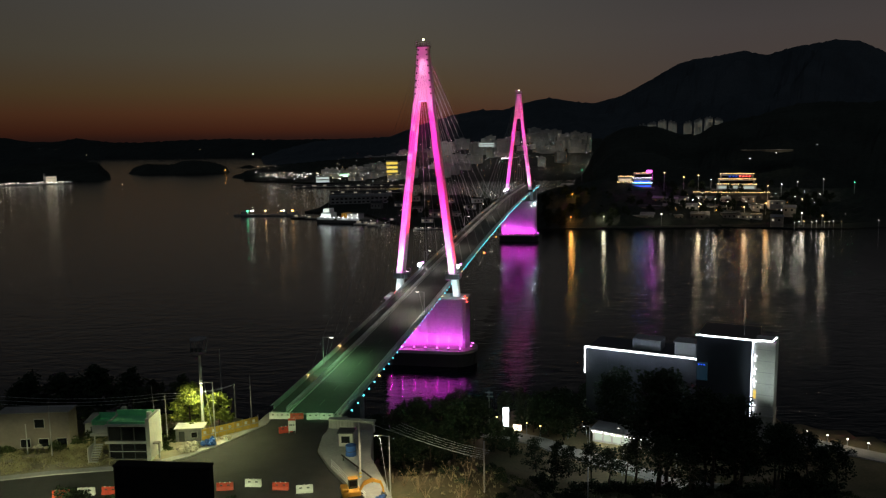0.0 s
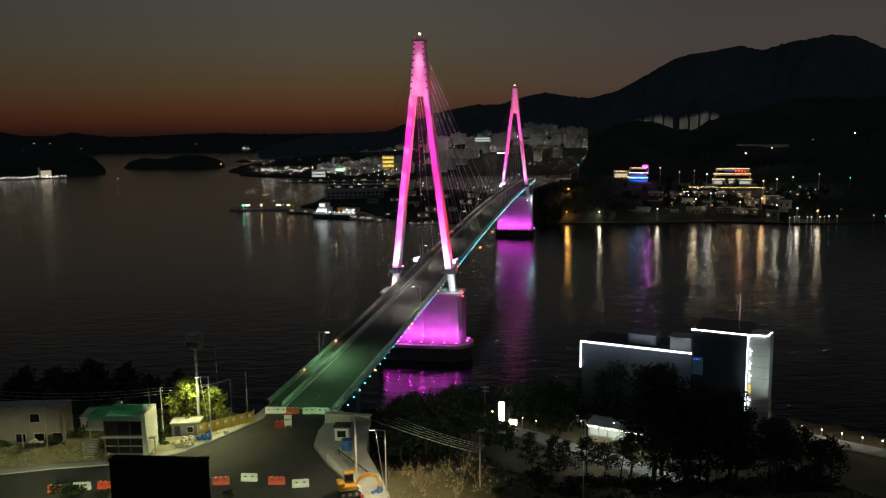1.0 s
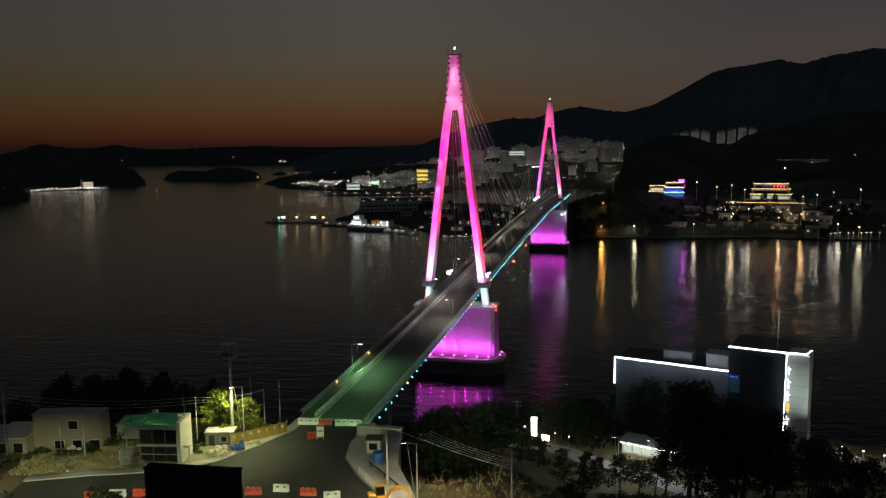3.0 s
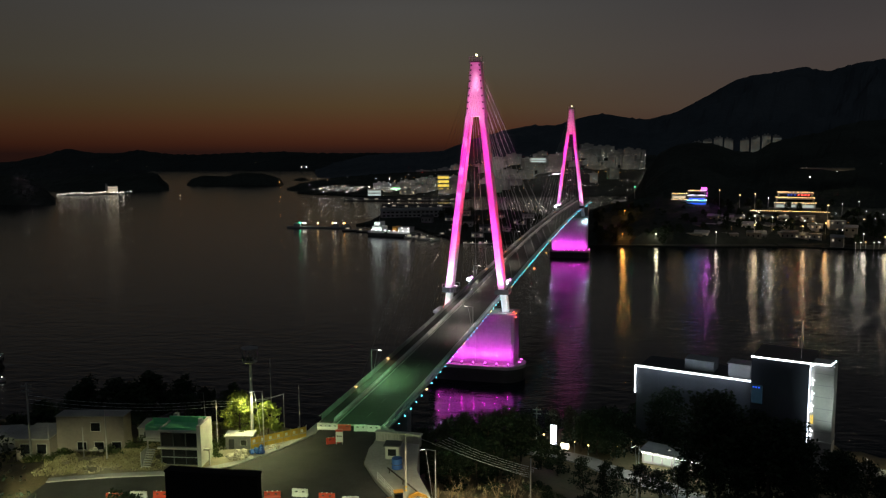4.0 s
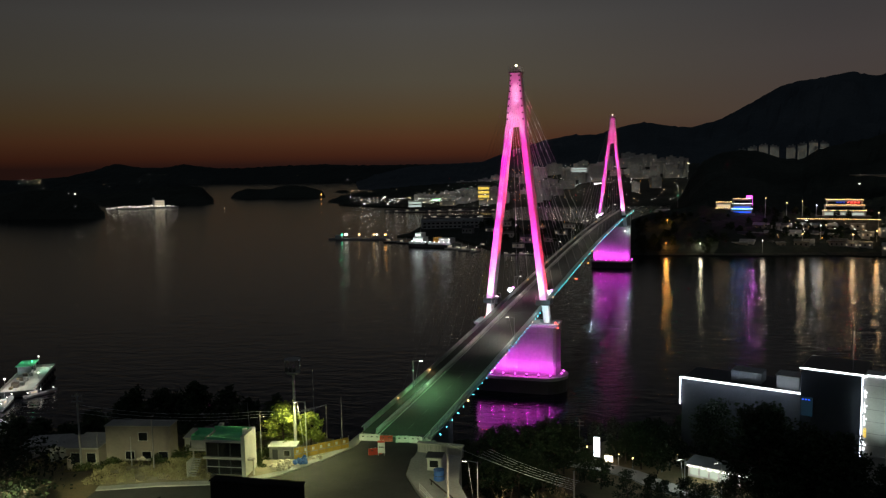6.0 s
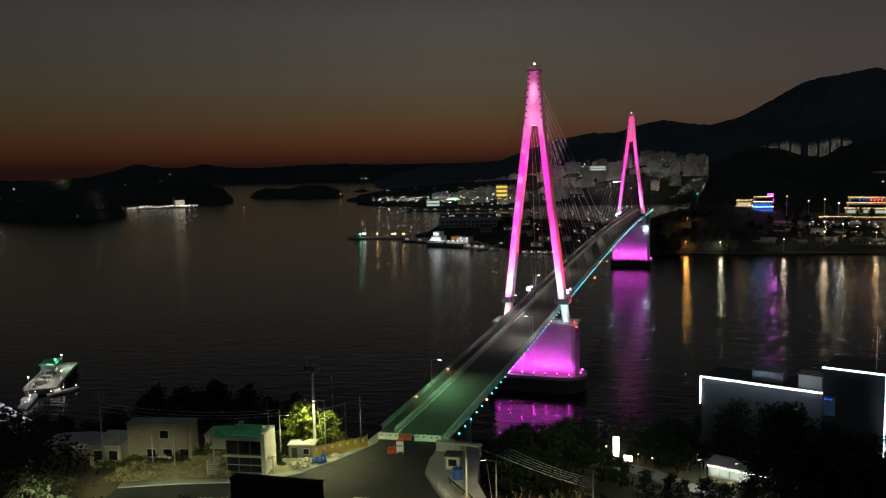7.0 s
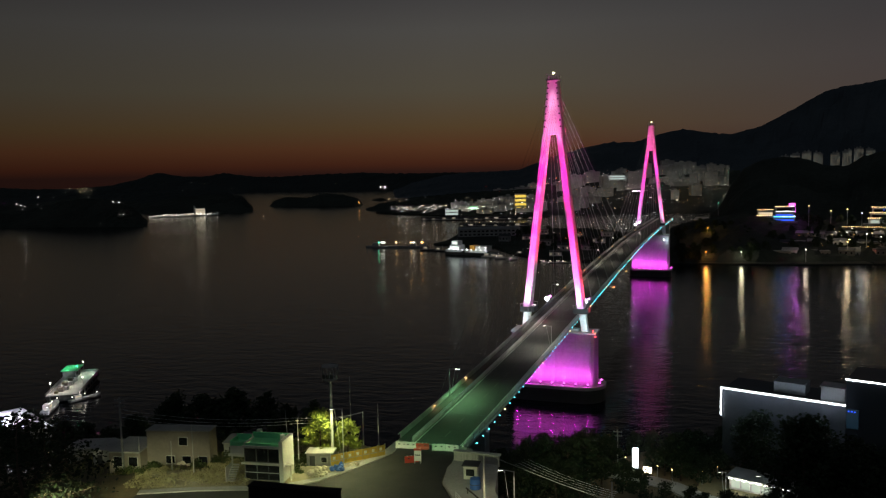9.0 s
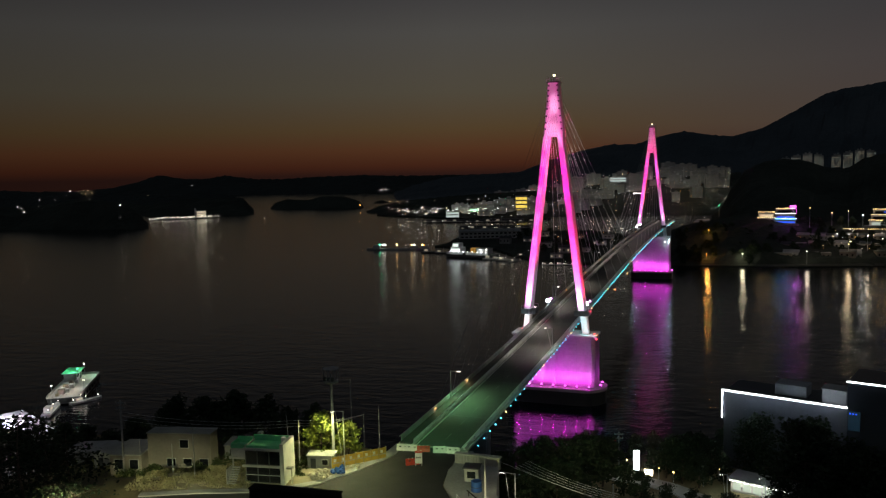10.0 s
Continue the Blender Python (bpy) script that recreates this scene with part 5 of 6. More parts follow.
hill_fill(-36, 66, (-28, 112, 18), 44000, (.86, 1, .52), 50)
hill_fill(-52, 68, (-72, 104.0, 18), 84000, (.98, 1, .54), 30)
hill_fill(-48, 68, (-61, 104.0, 18), 80000, (.96, 1, .54), 30)
hill_fill(-44, 68, (-50, 104.0, 18), 42000, (.94, 1, .54), 28)
hill_fill(-8, 66, (-3, 101, 18), 76000, (1, .90, .54), 34)

# ---- lookout with a black cabinet ----
tagged(part("lookout_floor", box((-4.5, -6, 60.0), (4.5, 4.6, 65.6), .05), M_CONCRETE), "concrete floor of the lookout", "terrace", kind="structure")
cab = thing("equipment_cabinet", (-1.55, 4.12, 65.6), "matt black equipment cabinet on the lookout", "cabinet", -6)
part("body", box((-.275, 0, 0), (.268, .07, .635), .006), M_BLACK, cab)
part("lid", box((-.278, -.004, .635), (.271, .076, .645), .003), M_BLACK, cab)

# ---- shore road: lit sign, kiosk, lamps ----
sign = thing("light_box_sign", (13.5, 171.6, ground_z(13.5, 171.6) - .2), "tall glowing white light-box sign by the road", "sign")
part("plinth", box((-.7, -.3, 0), (.7, .3, .9), .04), M_CONCRETE, sign)
part("light_box", box((-.62, -.2, .9), (.62, .2, 5.2), .05), G_COLD, sign, "glowing white panel")
part("frame", box((-.7, -.12, .85), (-.62, .24, 5.3)), M_STEEL, sign)
part("frame", box((.62, -.12, .85), (.7, .24, 5.3)), M_STEEL, sign)
small = thing("light_box_sign", (15.8, 168.9, ground_z(15.8, 168.9) + .0), "low glowing warm white sign on the verge", "sign", -20)
part("light_box", box((-.9, -.15, .7), (.9, .15, 1.9), .05), glowing("warm sign glow", (1, .86, .62), 5), small, "glowing warm panel")
for x in (-.6, .6):
    part("leg", box((x - .06, -.06, 0), (x + .06, .06, .7)), M_STEEL, small)


def kiosk():
    z = ground_z(36, 160)
    t = thing("kiosk", (31.3, 163.4, z - .2), "low shop with brightly lit eaves among the trees", "shop", -30)
    part("wall", box((0, .4, 0), (12.4, 5, 2.7), .04), M_WALL_PALE, t)
    part("roof", box((-.4, -.6, 2.7), (12.8, 5.4, 2.95), .04), M_CONCRETE, t)
    for k in range(6):
        part("shop_window", box((.5 + k * 2.0, .33, .5), (2.1 + k * 2.0, .42, 2.3)), glowing("shop window glow", (.85, 1, .80), .55) if k < 4 else M_GLASS, t, "lit shop window")
    for k in range(9):
        part("eaves_lamp", box((.1 + k * 1.4, -.52, 2.5), (.95 + k * 1.4, -.3, 2.68)), G_WHITE, t, "glowing eaves light")
    part("door", box((10.9, .33, 0), (11.9, .42, 2.2)), M_GLASS, t)
    for x in (2, 6, 10):
        lamp("kiosk_light", "POINT", t.matrix_basis @ Vector((x, -1.4, 2.6)), 200, (.95, 1, .86), .4)


kiosk()


def bollard_lamp(x, y, power, group, label, glow=G_WHITE, h=1.6):
    t = thing("path_lamp", (x, y, ground_z(x, y)), label, "lamp", 0, group)
    part("post", rod((0, 0, 0), (0, 0, h), .08, .06, 8), M_STEEL, t)
    part("globe", ball((0, 0, h + .15), .17), glow, t, "glowing globe")
    if power:
        lamp("path_light", "POINT", (x, y, ground_z(x, y) + h + .6), power, (1, .88, .62), .25)


for k in range(11):
    x = 68 + k * 3.1
    bollard_lamp(x, mixn(x, (66, 74.3, 80, 88, 100, 125), (176, 166, 161, 155.0, 149, 139)), 70, "promenade lamps", "small glowing lamp on the promenade edge")
for x, y in ((11.5, 172.5), (17.8, 168.2), (20.6, 166.4), (4.5, 174), (26.5, 165.5), (28.4, 167.5), (30.2, 169)):
    bollard_lamp(x, y, 10, "shore road lamps", "small warm lamp beside the shore road", G_WARM, 2.4)
for x, y, h in ((29.5, 156.5, 6), (35.5, 151.8, 7), (43.5, 143.5, 7), (3.0, 174.0, 7)):
    street_lamp((x, y, ground_z(x, y)), 200, h, 1.0, 800, (.86, 1, .88), G_WHITE, "street lamp over the pale shore road", "shore road street lamps", False)
for k in range(46):
    x = prng.uniform(16, 66)
    plant_shrub(DARK_SHRUBS[prng.randrange(2)], x, 141 - (x - 16) * .38 + prng.uniform(-12, 7), prng.uniform(.8, 1.9), "dark undergrowth between the pines", "undergrowth below the pines")


def grass(name, x0, x1, y0, y1, count, blade, mat, label, seed, keep=lambda x, y: True):
    """Rough grass and weeds: one sheet of many narrow blades."""
    rng = random.Random(seed)
    verts, faces = [], []
    while len(faces) < count:
        x, y = rng.uniform(x0, x1), rng.uniform(y0, y1)
        if noise.noise((x * .33, y * .33, seed)) < rng.uniform(-.5, .25) or not keep(x, y):
            continue
        z = max(ground_z(x, y), PLATEAU + .03 if keep(x, y) == 2 else -9) - .03
        for _ in range(7):
            a, h, w = rng.uniform(0, 6.28), blade * rng.uniform(.5, 1.4), blade * .13
            px, py = x + rng.uniform(-.25, .25), y + rng.uniform(-.25, .25)
            lx, ly = rng.uniform(-.5, .5) * h, rng.uniform(-.5, .5) * h
            n = len(verts)
            verts += [(px - w * math.cos(a), py - w * math.sin(a), z), (px + w * math.cos(a), py + w * math.sin(a), z), (px + lx, py + ly, z + h)]
            faces.append((n, n + 1, n + 2))
    me = bpy.data.meshes.new(name)
    me.from_pydata(verts, [], faces)
    me.materials.append(mat)
    tagged(new(name, me), label, "grass", kind="stuff")


def on_verge(x, y):
    """2 on the worn verge, 1 behind it, 0 on road and pavement."""
    edge = mixn(x, (-66, -57.4, -49.3, -44, -39.7), (109.2, 111.4, 112.6, 114.2, 117.2))
    return 0 if y < edge + 2.2 or (-54 < x < -42.5 and y > 115.5) else (2 if y < edge + 9 else 1)


grass("verge_grass", -70, -43, 111, 124, 9000, .38, M_SHRUB, "dry pale grass on the verge", 21, on_verge)
grass("bank_grass", -92, -44, 119, 136, 9000, .5, M_GRASS, "rough green grass round the houses", 22, lambda x, y: not (-54 < x < -42 and y < 124) and not (-75 < x < -61.5 and 127 < y < 132))
grass("slope_grass", -6, 24, 97, 132, 3500, .4, M_SHRUB, "dry brown grass on the earth slope", 23)
grass("shore_grass", 10, 70, 104, 142, 7000, .6, M_GREEN_SHRUB, "dark weeds under the pines", 24)


# ---- opposite shore: buildings, lamps and boats ----
crng = random.Random(77)


def lights_mesh(name, spots, mat, label):
    """Many far lamps of one colour, too small to be told apart."""
    verts, faces = [], []
    for x, y, z, r in spots:
        n = len(verts)
        verts += [(x + r, y, z), (x, y + r, z), (x - r, y, z), (x, y - r, z), (x, y, z + r), (x, y, z - r)]
        for i in range(4):
            j = (i + 1) % 4
            faces += [(n + i, n + j, n + 4), (n + j, n + i, n + 5)]
    me = bpy.data.meshes.new(name)
    me.from_pydata(verts, [], faces)
    me.materials.append(mat)
    ob = new(name, me)
    return tagged(ob, label, "lights", kind="stuff")


def city_z(x, y):
    s = x / 1750
    top = mixn(x / max(y, 1), (-.19, -.15, -.10, -.05, 0, .05, .10, .16, .20), (5, 10, 19, 29.5, 40, 50.5, 57.5, 57.5, 57.5))
    v = (math.hypot(x, y) - math.hypot(1750 * x / y, 1750)) / 560
    return -1 + (top + 1) * (max(0.02, 1 - abs(v)) ** (.8 if v < 0 else 1)) - 2.5


WINDOW_W = mesh_of("lit_window", box((-.8, -.12, -.7), (.8, .05, .7)), glowing("dim lit window", (1, .84, .58), .30))
WINDOW_C = mesh_of("lit_window", box((-.8, -.12, -.7), (.8, .05, .7)), glowing("dim cool window", (.80, .97, .84), .27))


def tower_block(x, y, z, w, d, h, turn, lit, group, label, mat=None, scale=1.0, rows=None):
    """A plain far block: body with a roof edge, lift house, balconies' bands and lit windows."""
    t = thing("apartment_block", (x, y, z), label, "building", turn, group)
    part("body", box((-w / 2, -d / 2, 0), (w / 2, d / 2, h), .1), mat or M_CITY, t)
    part("lift_house", box((-w * .15, -d * .2, h), (w * .15, d * .2, h + 2.6)), mat or M_CITY, t)
    part("roof_edge", box((-w / 2 - .2, -d / 2 - .2, h - .6), (w / 2 + .2, d / 2 + .2, h + .004)), mat or M_CITY, t)
    cols = max(1, int(w / (3.2 * scale)))
    floors = max(1, int((h - 2) / 3.0))
    cells = [(i, j) for i in range(cols) for j in range(floors)]
    crng.shuffle(cells)
    for i, j in cells[:lit]:
        piece("lit_window", WINDOW_W if crng.random() < .6 else WINDOW_C, t,
              pose((i + .5) * w / cols - w / 2, -d / 2 - .02, 2.2 + j * 3.0) @ Matrix.Scale(scale * crng.uniform(.7, 1.15), 4))
    return t


for k in range(150):
    f = crng.random()
    y = 1230 + 700 * f
    x = y * crng.uniform(-.145, .185)
    if x / y < -.06 and y > 1650:
        continue
    if .05 < x / y < .19 and crng.random() < .75:
        y = crng.uniform(1450, 1800)
        x = y * crng.uniform(.055, .185)
    tall = x / y > -.02 and crng.random() < .42
    h = crng.uniform(17, 27) if tall else crng.uniform(7, 18)
    if x / y < -.03:
        h = min(h, 14)
    w = crng.uniform(12, 30)
    tower_block(x, y, city_z(x, y), w, 11, h, math.degrees(math.atan2(-x, y)) + crng.uniform(-25, 25), crng.randrange(4, 14), "city blocks",
                "tall pale apartment block with a few lit windows" if tall else "low city building with a few lit windows")
for cx, n, ztop in ((408, 8, 90.5), (494, 8, 95)):
    for k in range(n):
        x = cx + (k - n / 2) * 9.6
        drop = abs(k - n * .6) * 2.0
        tower_block(x, 1500 + 12 * (k % 2), 52, 9.3, 10, ztop - drop - 52, -15, 34, "hillside apartment blocks", "tall apartment block with many lit windows above the hill", None, .72)

# lit landmarks in the city
def lit_hall(x, y, w, h, mat, floors, label, z=None, name="lit_building"):
    t = thing(name, (x, y, (city_z(x, y) if z is None else z)), label, "building", math.degrees(math.atan2(-x, y)))
    part("body", box((-w / 2, 0, 0), (w / 2, 14, h), .1), M_CITY, t)
    part("roof_edge", box((-w / 2 - .3, -.4, h), (w / 2 + .3, 14.3, h + .6)), M_CITY, t)
    for k in range(floors):
        z0 = h * (k + .15) / floors
        part("lit_band", box((-w * .47, -.25, z0), (w * .47, -.04, z0 + h * .62 / floors)), mat, t, "glowing row of windows")
    return t


lit_hall(-80, 1290, 19, 26, G_YELLOW, 4, "office block with yellow lit floors", 3)
lit_hall(-115, 1270, 14, 6, G_YELLOW, 1, "low hall with a yellow lit front", 4)
lit_hall(-176, 1180, 20, 9, G_WINDOW_COLD, 2, "harbour hall with bright white lights", 2)
lit_hall(-152, 1245, 13, 4, glowing("green sign glow", (.35, 1, .45), 2.5), 1, "low building with a green lit sign", 8)
lit_hall(80, 1430, 28, 8, G_WINDOW_COLD, 2, "pale lit institution on the slope", 47)
lit_hall(189, 1395, 9, 19, G_SALOON, 5, "white lit office tower beside the bridge end", 2)
lit_hall(203, 1400, 8, 18, G_WINDOW, 5, "white lit office tower with bright top", 2)
lit_hall(118, 1420, 26, 4, G_COLD, 1, "hall with cold white roof lights", 24)

spots = {"W": [], "A": [], "O": [], "R": [], "G": [], "C": []}
for k in range(1600):
    y = crng.uniform(1180, 1900)
    s = crng.uniform(-.15, .19)
    x = y * s
    if s < -.04 and y > 1600:
        continue
    key = crng.choices("WAORGC", (52, 20, 8, 2, 4, 16))[0]
    spots[key].append((x, y, city_z(x, y) + crng.uniform(2, 20), crng.uniform(.13, .38)))
for k in range(125):
    f = crng.random() ** 1.25
    x = -292 + 240 * f
    y = 1285 - 150 * f + crng.uniform(0, 70)
    spots[crng.choices("WAC", (60, 25, 15))[0]].append((x, y, crng.uniform(3, 13), crng.uniform(.25, .60)))
for k in range(60):
    s = crng.uniform(-.235, -.10)
    spots[crng.choices("WA", (50, 40))[0]].append((s * 1420, 1420, crng.uniform(4, 22), crng.uniform(.22, .48)))
for k in range(46):
    f = crng.random()
    spots[crng.choices("WAO", (25, 45, 15))[0]].append((-36 + 90 * f, 640 + 170 * crng.random() + 30 * f, crng.uniform(3, 9), crng.uniform(.10, .30)))
for k in range(70):
    x = 215 + crng.uniform(0, 1) * 85
    spots[crng.choices("WAOC", (45, 35, 15, 10))[0]].append((x * .98 + crng.uniform(-60, 20), 585 + crng.uniform(0, 45), crng.uniform(5, 22), crng.uniform(.12, .34)))
# lamps on the wooded shore across the bay: sideways and downward slopes seen from the lookout
for s, b, r, yy in ((-.759, -.0339, .7, 1005), (-.753, -.0357, .6, 1005), (-.750, -.0414, .8, 1005), (-.746, -.0369, .6, 1005), (-.7255, -.0246, .7, 1010), (-.727, -.0338, .5, 1010), (-.7204, -.0401, .6, 1005),
                    (-.7016, -.0250, .5, 1360), (-.684, -.0187, .9, 1890), (-.678, -.0132, .8, 1890), (-.666, -.0140, 1.2, 1890), (-.6616, -.0177, 1.3, 1890), (-.658, -.0133, 1.2, 1890), (-.655, -.0175, 1.4, 1890),
                    (-.6517, -.0135, 1.5, 1890), (-.645, -.0166, 1.2, 1890), (-.650, -.0254, .7, 1360), (-.672, -.0165, .8, 1890), (-.614, -.0321, .7, 1005), (-.605, -.0336, .8, 1005), (-.6057, -.0499, .4, 1005),
                    (-.598, -.0500, .5, 1005), (-.5637, -.0214, 1.0, 1890), (-.5566, -.0242, .8, 1890), (-.5133, -.0182, .9, 1890), (-.442, -.0168, 1.0, 1890), (-.635, -.0622, .35, 1005)):
    spots["A" if r > .9 else "W"].append((s * yy, yy, EYE[2] + b * yy, r * .62))
for s, yy, z, key in ((-.283, 1640, 8, "O"), (-.40, 1200, 3, "W"), (-.40, 1190, 3, "A"), (-.105, 1380, 40, "R"), (-.088, 1330, 33, "R"), (-.235, 2000, 30, "W"), (-.241, 2010, 30, "W"), (-.48, 2900, 40, "A"), (-.5, 2880, 42, "W"), (-.27, 1600, 7, "O"),
                      (.135, 1330, 8, "G"), (.141, 1335, 8, "G"), (.136, 1325, 6, "G"), (.148, 1400, 50, "R"), (-.048, 1310, 40, "R"), (-.3, 2950, 30, "A")):
    spots[key].append((s * yy, yy, z, .9 if yy > 1500 else .55))
for s, z in ((.385, 42), (.417, 47), (.468, 54), (.52, 60)):
    spots["W"].append((s * 780, 780, z, .36))
for key, mat, word in (("W", uneven_glow("far white lamps", (1, .95, .84), 17), "white"), ("A", uneven_glow("far warm lamps", (1, .70, .34), 15), "warm"), ("O", uneven_glow("far orange lamps", (1, .40, .08), 11), "orange"),
                       ("R", uneven_glow("far red lamps", (1, .06, .05), 9), "red"), ("G", uneven_glow("far green lamps", (.1, 1, .45), 9), "green"), ("C", uneven_glow("far cold lamps", (.80, .94, 1), 15), "cold white")):
    lights_mesh("city_lights", spots[key], mat, "scattered %s lamps of the town across the water" % word)


# unseen point lights added over the town to brighten the house fronts
for s, yy in ((-.13, 1240), (-.10, 1330), (-.07, 1250), (-.045, 1400), (-.02, 1290), (.0, 1450), (.025, 1330), (.045, 1520), (.06, 1400), (.085, 1480), (.10, 1600), (.115, 1440), (.135, 1560), (.15, 1480), (.17, 1620), (.165, 1430)):
    lamp("town_light", "POINT", (s * yy, yy, city_z(s * yy, yy) + 30), 1700, (1, .88, .72), 1.2)


def shore_lamp(x, y, z, h, glow, color, power, label, r=.38):
    t = thing("shore_lamp", (x, y, z), label, "lamp", 0, "lamps on the opposite shore")
    part("pole", rod((0, 0, -4), (0, 0, h), .14, .09, 6), M_STEEL, t)
    part("globe", ball((0, 0, h + r * .6), r), glow, t, "glowing lamp")
    if power:
        lamp("shore_light", "POINT", (x, y - 1.6, z + h + r + .4), power * .38, color, 1.2)


for x, y, z, h, g, c, p, lab in ((94.5, 586, 1.5, 5.5, G_ORANGE, (1, .42, .08), 5000, "orange lamp above the dark bank"), (118.5, 585, 1.5, 5.5, G_WHITE, (1, .92, .6), 3800, "pale yellow lamp above the dark bank"),
                                 (102, 625, 16, 5, G_ORANGE, (1, .5, .12), 4000, "orange lamp below the gate"), (56.5, 505, 20, 3, G_WHITE, (1, .9, .7), 0, "lamp beside the far pier"),
                                 (112, 640, 34, 5, G_GREEN, (.4, 1, .6), 0, "greenish lamp near the gate"), (207, 645, 22, 11, G_WARM, (1, .8, .5), 3000, "tall lamp beside the restaurant"),
                                 (178, 640, 24, 12, G_WARM, (1, .75, .4), 0, "tall lamp beside the blue building"), (306, 640, 21, 8, G_WHITE, (1, .95, .8), 2500, "street lamp on the shore road"),
                                 (331, 640, 21, 5, G_GREEN, (.3, 1, .6), 0, "green lamp on the shore road"), (285, 640, 20, 7, G_WHITE, (1, .95, .8), 2500, "street lamp on the shore road"),
                                 (195, 644, 22, 10, G_WARM, (1, .8, .5), 0, "tall lamp near the restaurant"), (268, 630, 18, 8, G_WHITE, (1, .9, .7), 2500, "street lamp between the houses"),
                                 (216, 641, 22, 8, G_COLD, (.9, .95, 1), 2000, "cold white lamp beside the restaurant")):
    shore_lamp(x, y, z, h, g, c, p, lab)


def gate_house():
    t = thing("pavilion", (108, 690, 16), "tile-roofed gate pavilion lit golden", "pavilion", -9)
    part("podium", box((-7.5, -4, -4), (7.5, 4, 4.5), .2), M_CONCRETE, t)
    for x in (-6, -2, 2, 6):
        part("column", rod((x, -3, 4.5), (x, -3, 10), .4, .36, 8), M_YELLOW, t)
        part("column", rod((x, 3, 4.5), (x, 3, 10), .4, .36, 8), M_YELLOW, t)
    part("roof", hull_of([[(x * k, -5.5 * q, z), (-x * k, -5.5 * q, z), (-x * k, 5.5 * q, z), (x * k, 5.5 * q, z)] for x, k, q, z in ((9.6, 1, 1, 10.2), (8.0, 1, .6, 11.6), (6.6, 1, .1, 13.6))]), M_CONCRETE, t, "curved tile roof")
    part("eaves", box((-9.7, -5.6, 9.9), (9.7, 5.6, 10.2)), M_YELLOW, t, "golden eaves")
    t.matrix_basis = t.matrix_basis @ Matrix.Scale(.72, 4)
    lamp("gate_light", "SPOT", t.matrix_basis @ Vector((0, -15, 3)), 9000, (1, .62, .18), .5, t.matrix_basis @ Vector((0, -3, 9)), 80, .6)


gate_house()


def festive_building(x, y, z, w, h, floors, tone, label, turn):
    """A waterfront restaurant: terraces outlined with bulbs, and glowing fronts."""
    t = thing("waterfront_restaurant", (x, y, z), label, "restaurant", turn)
    part("podium", box((-w * .62, -4, -16), (w * .62, 14, 0), .1), M_DARK_RENDER, t)
    for k in range(floors):
        z0, z1 = h * k / floors, h * (k + 1) / floors
        s = 1 - .08 * k
        fl = part("storey", box((-w / 2 * s, k * .8, z0 + (.004 if k else 0)), (w / 2 * s, 12, z1), .08), M_WALL_GREY, t)
        part("glass_front", box((-w * .45 * s, k * .8 - .12, z0 + .6), (w * .45 * s, k * .8 - .02, z0 + (1.5 if tone[k] is G_BLUE else 2.6))), tone[k], fl, "glowing glazed front")
        part("terrace", box((-w / 2 * s - .8, k * .8 - 1.0, z1 - .25), (w / 2 * s + .8, k * .8 - .14, z1 - .02)), M_CONCRETE, fl)
        n = int(w / 1.5)
        bulb = mesh_of("bulb", ball((0, 0, 0), .25), G_WARM if tone[k] is not G_BLUE else G_COLD)
        for i in range(n + 1):
            piece("bulb", bulb, fl, pose(-w / 2 * s + w * s * i / n, k * .8 - 1.05, z1 + .1))
    return t


wing = festive_building(149.5, 652, 24, 12, 9, 2, (M_GLASS, G_WINDOW), "low restaurant wing outlined in warm bulbs", -10)
fb = festive_building(163, 650, 24, 15, 11.5, 3, (G_BLUE, G_BLUE, M_GLASS), "small restaurant outlined in blue and magenta lights", -10)
part("roof_sign", box((3.2, 1, 11.6), (7.6, 1.5, 14.0), .2), G_MAGENTA, fb, "magenta glowing roof sign")
part("edge_tube", box((7.5, -1.2, 6.5), (7.65, -1.0, 11)), G_MAGENTA, fb, "magenta light tube")
part("blue_tube", box((-7.7, -1.2, 3.4), (7.4, -.95, 3.9)), glowing("cyan tube glow", (.05, .65, 1), 3), fb, "cyan light tube")
lamp("magenta_wash", "POINT", (170, 640, 36), 2200, (.8, .15, 1), .8)
rb = festive_building(236, 640, 22, 30, 12.5, 3, (G_WINDOW_COLD, M_GLASS, M_GLASS), "long restaurant with terraces outlined in warm bulbs", -20)
for k in range(3):
    part("sign_letter", box((-5.5 + k * 2.4, .2, 9.9), (-4.5 + k * 2.4, .6, 10.8), .1), G_BLUE, rb, "blue glowing letter box, unreadable")
for k in range(4):
    part("sign_letter", box((2.0 + k * 2.4, .2, 9.9), (2.9 + k * 2.4, .6, 10.8), .1), G_RED, rb, "red glowing letter box, unreadable")
terrace = thing("lit_terrace", (210, 630, 20.5), "terrace edge strung with warm bulbs", "terrace", -19)
part("wall", box((-11, 0, -12), (46, 2, 0), .05), M_DARK_RENDER, terrace)
tb = mesh_of("bulb", ball((0, 0, 0), .22), G_WARM)
for k in range(38):
    piece("bulb", tb, terrace, pose(-10.5 + k * 1.5, -.1, .35))


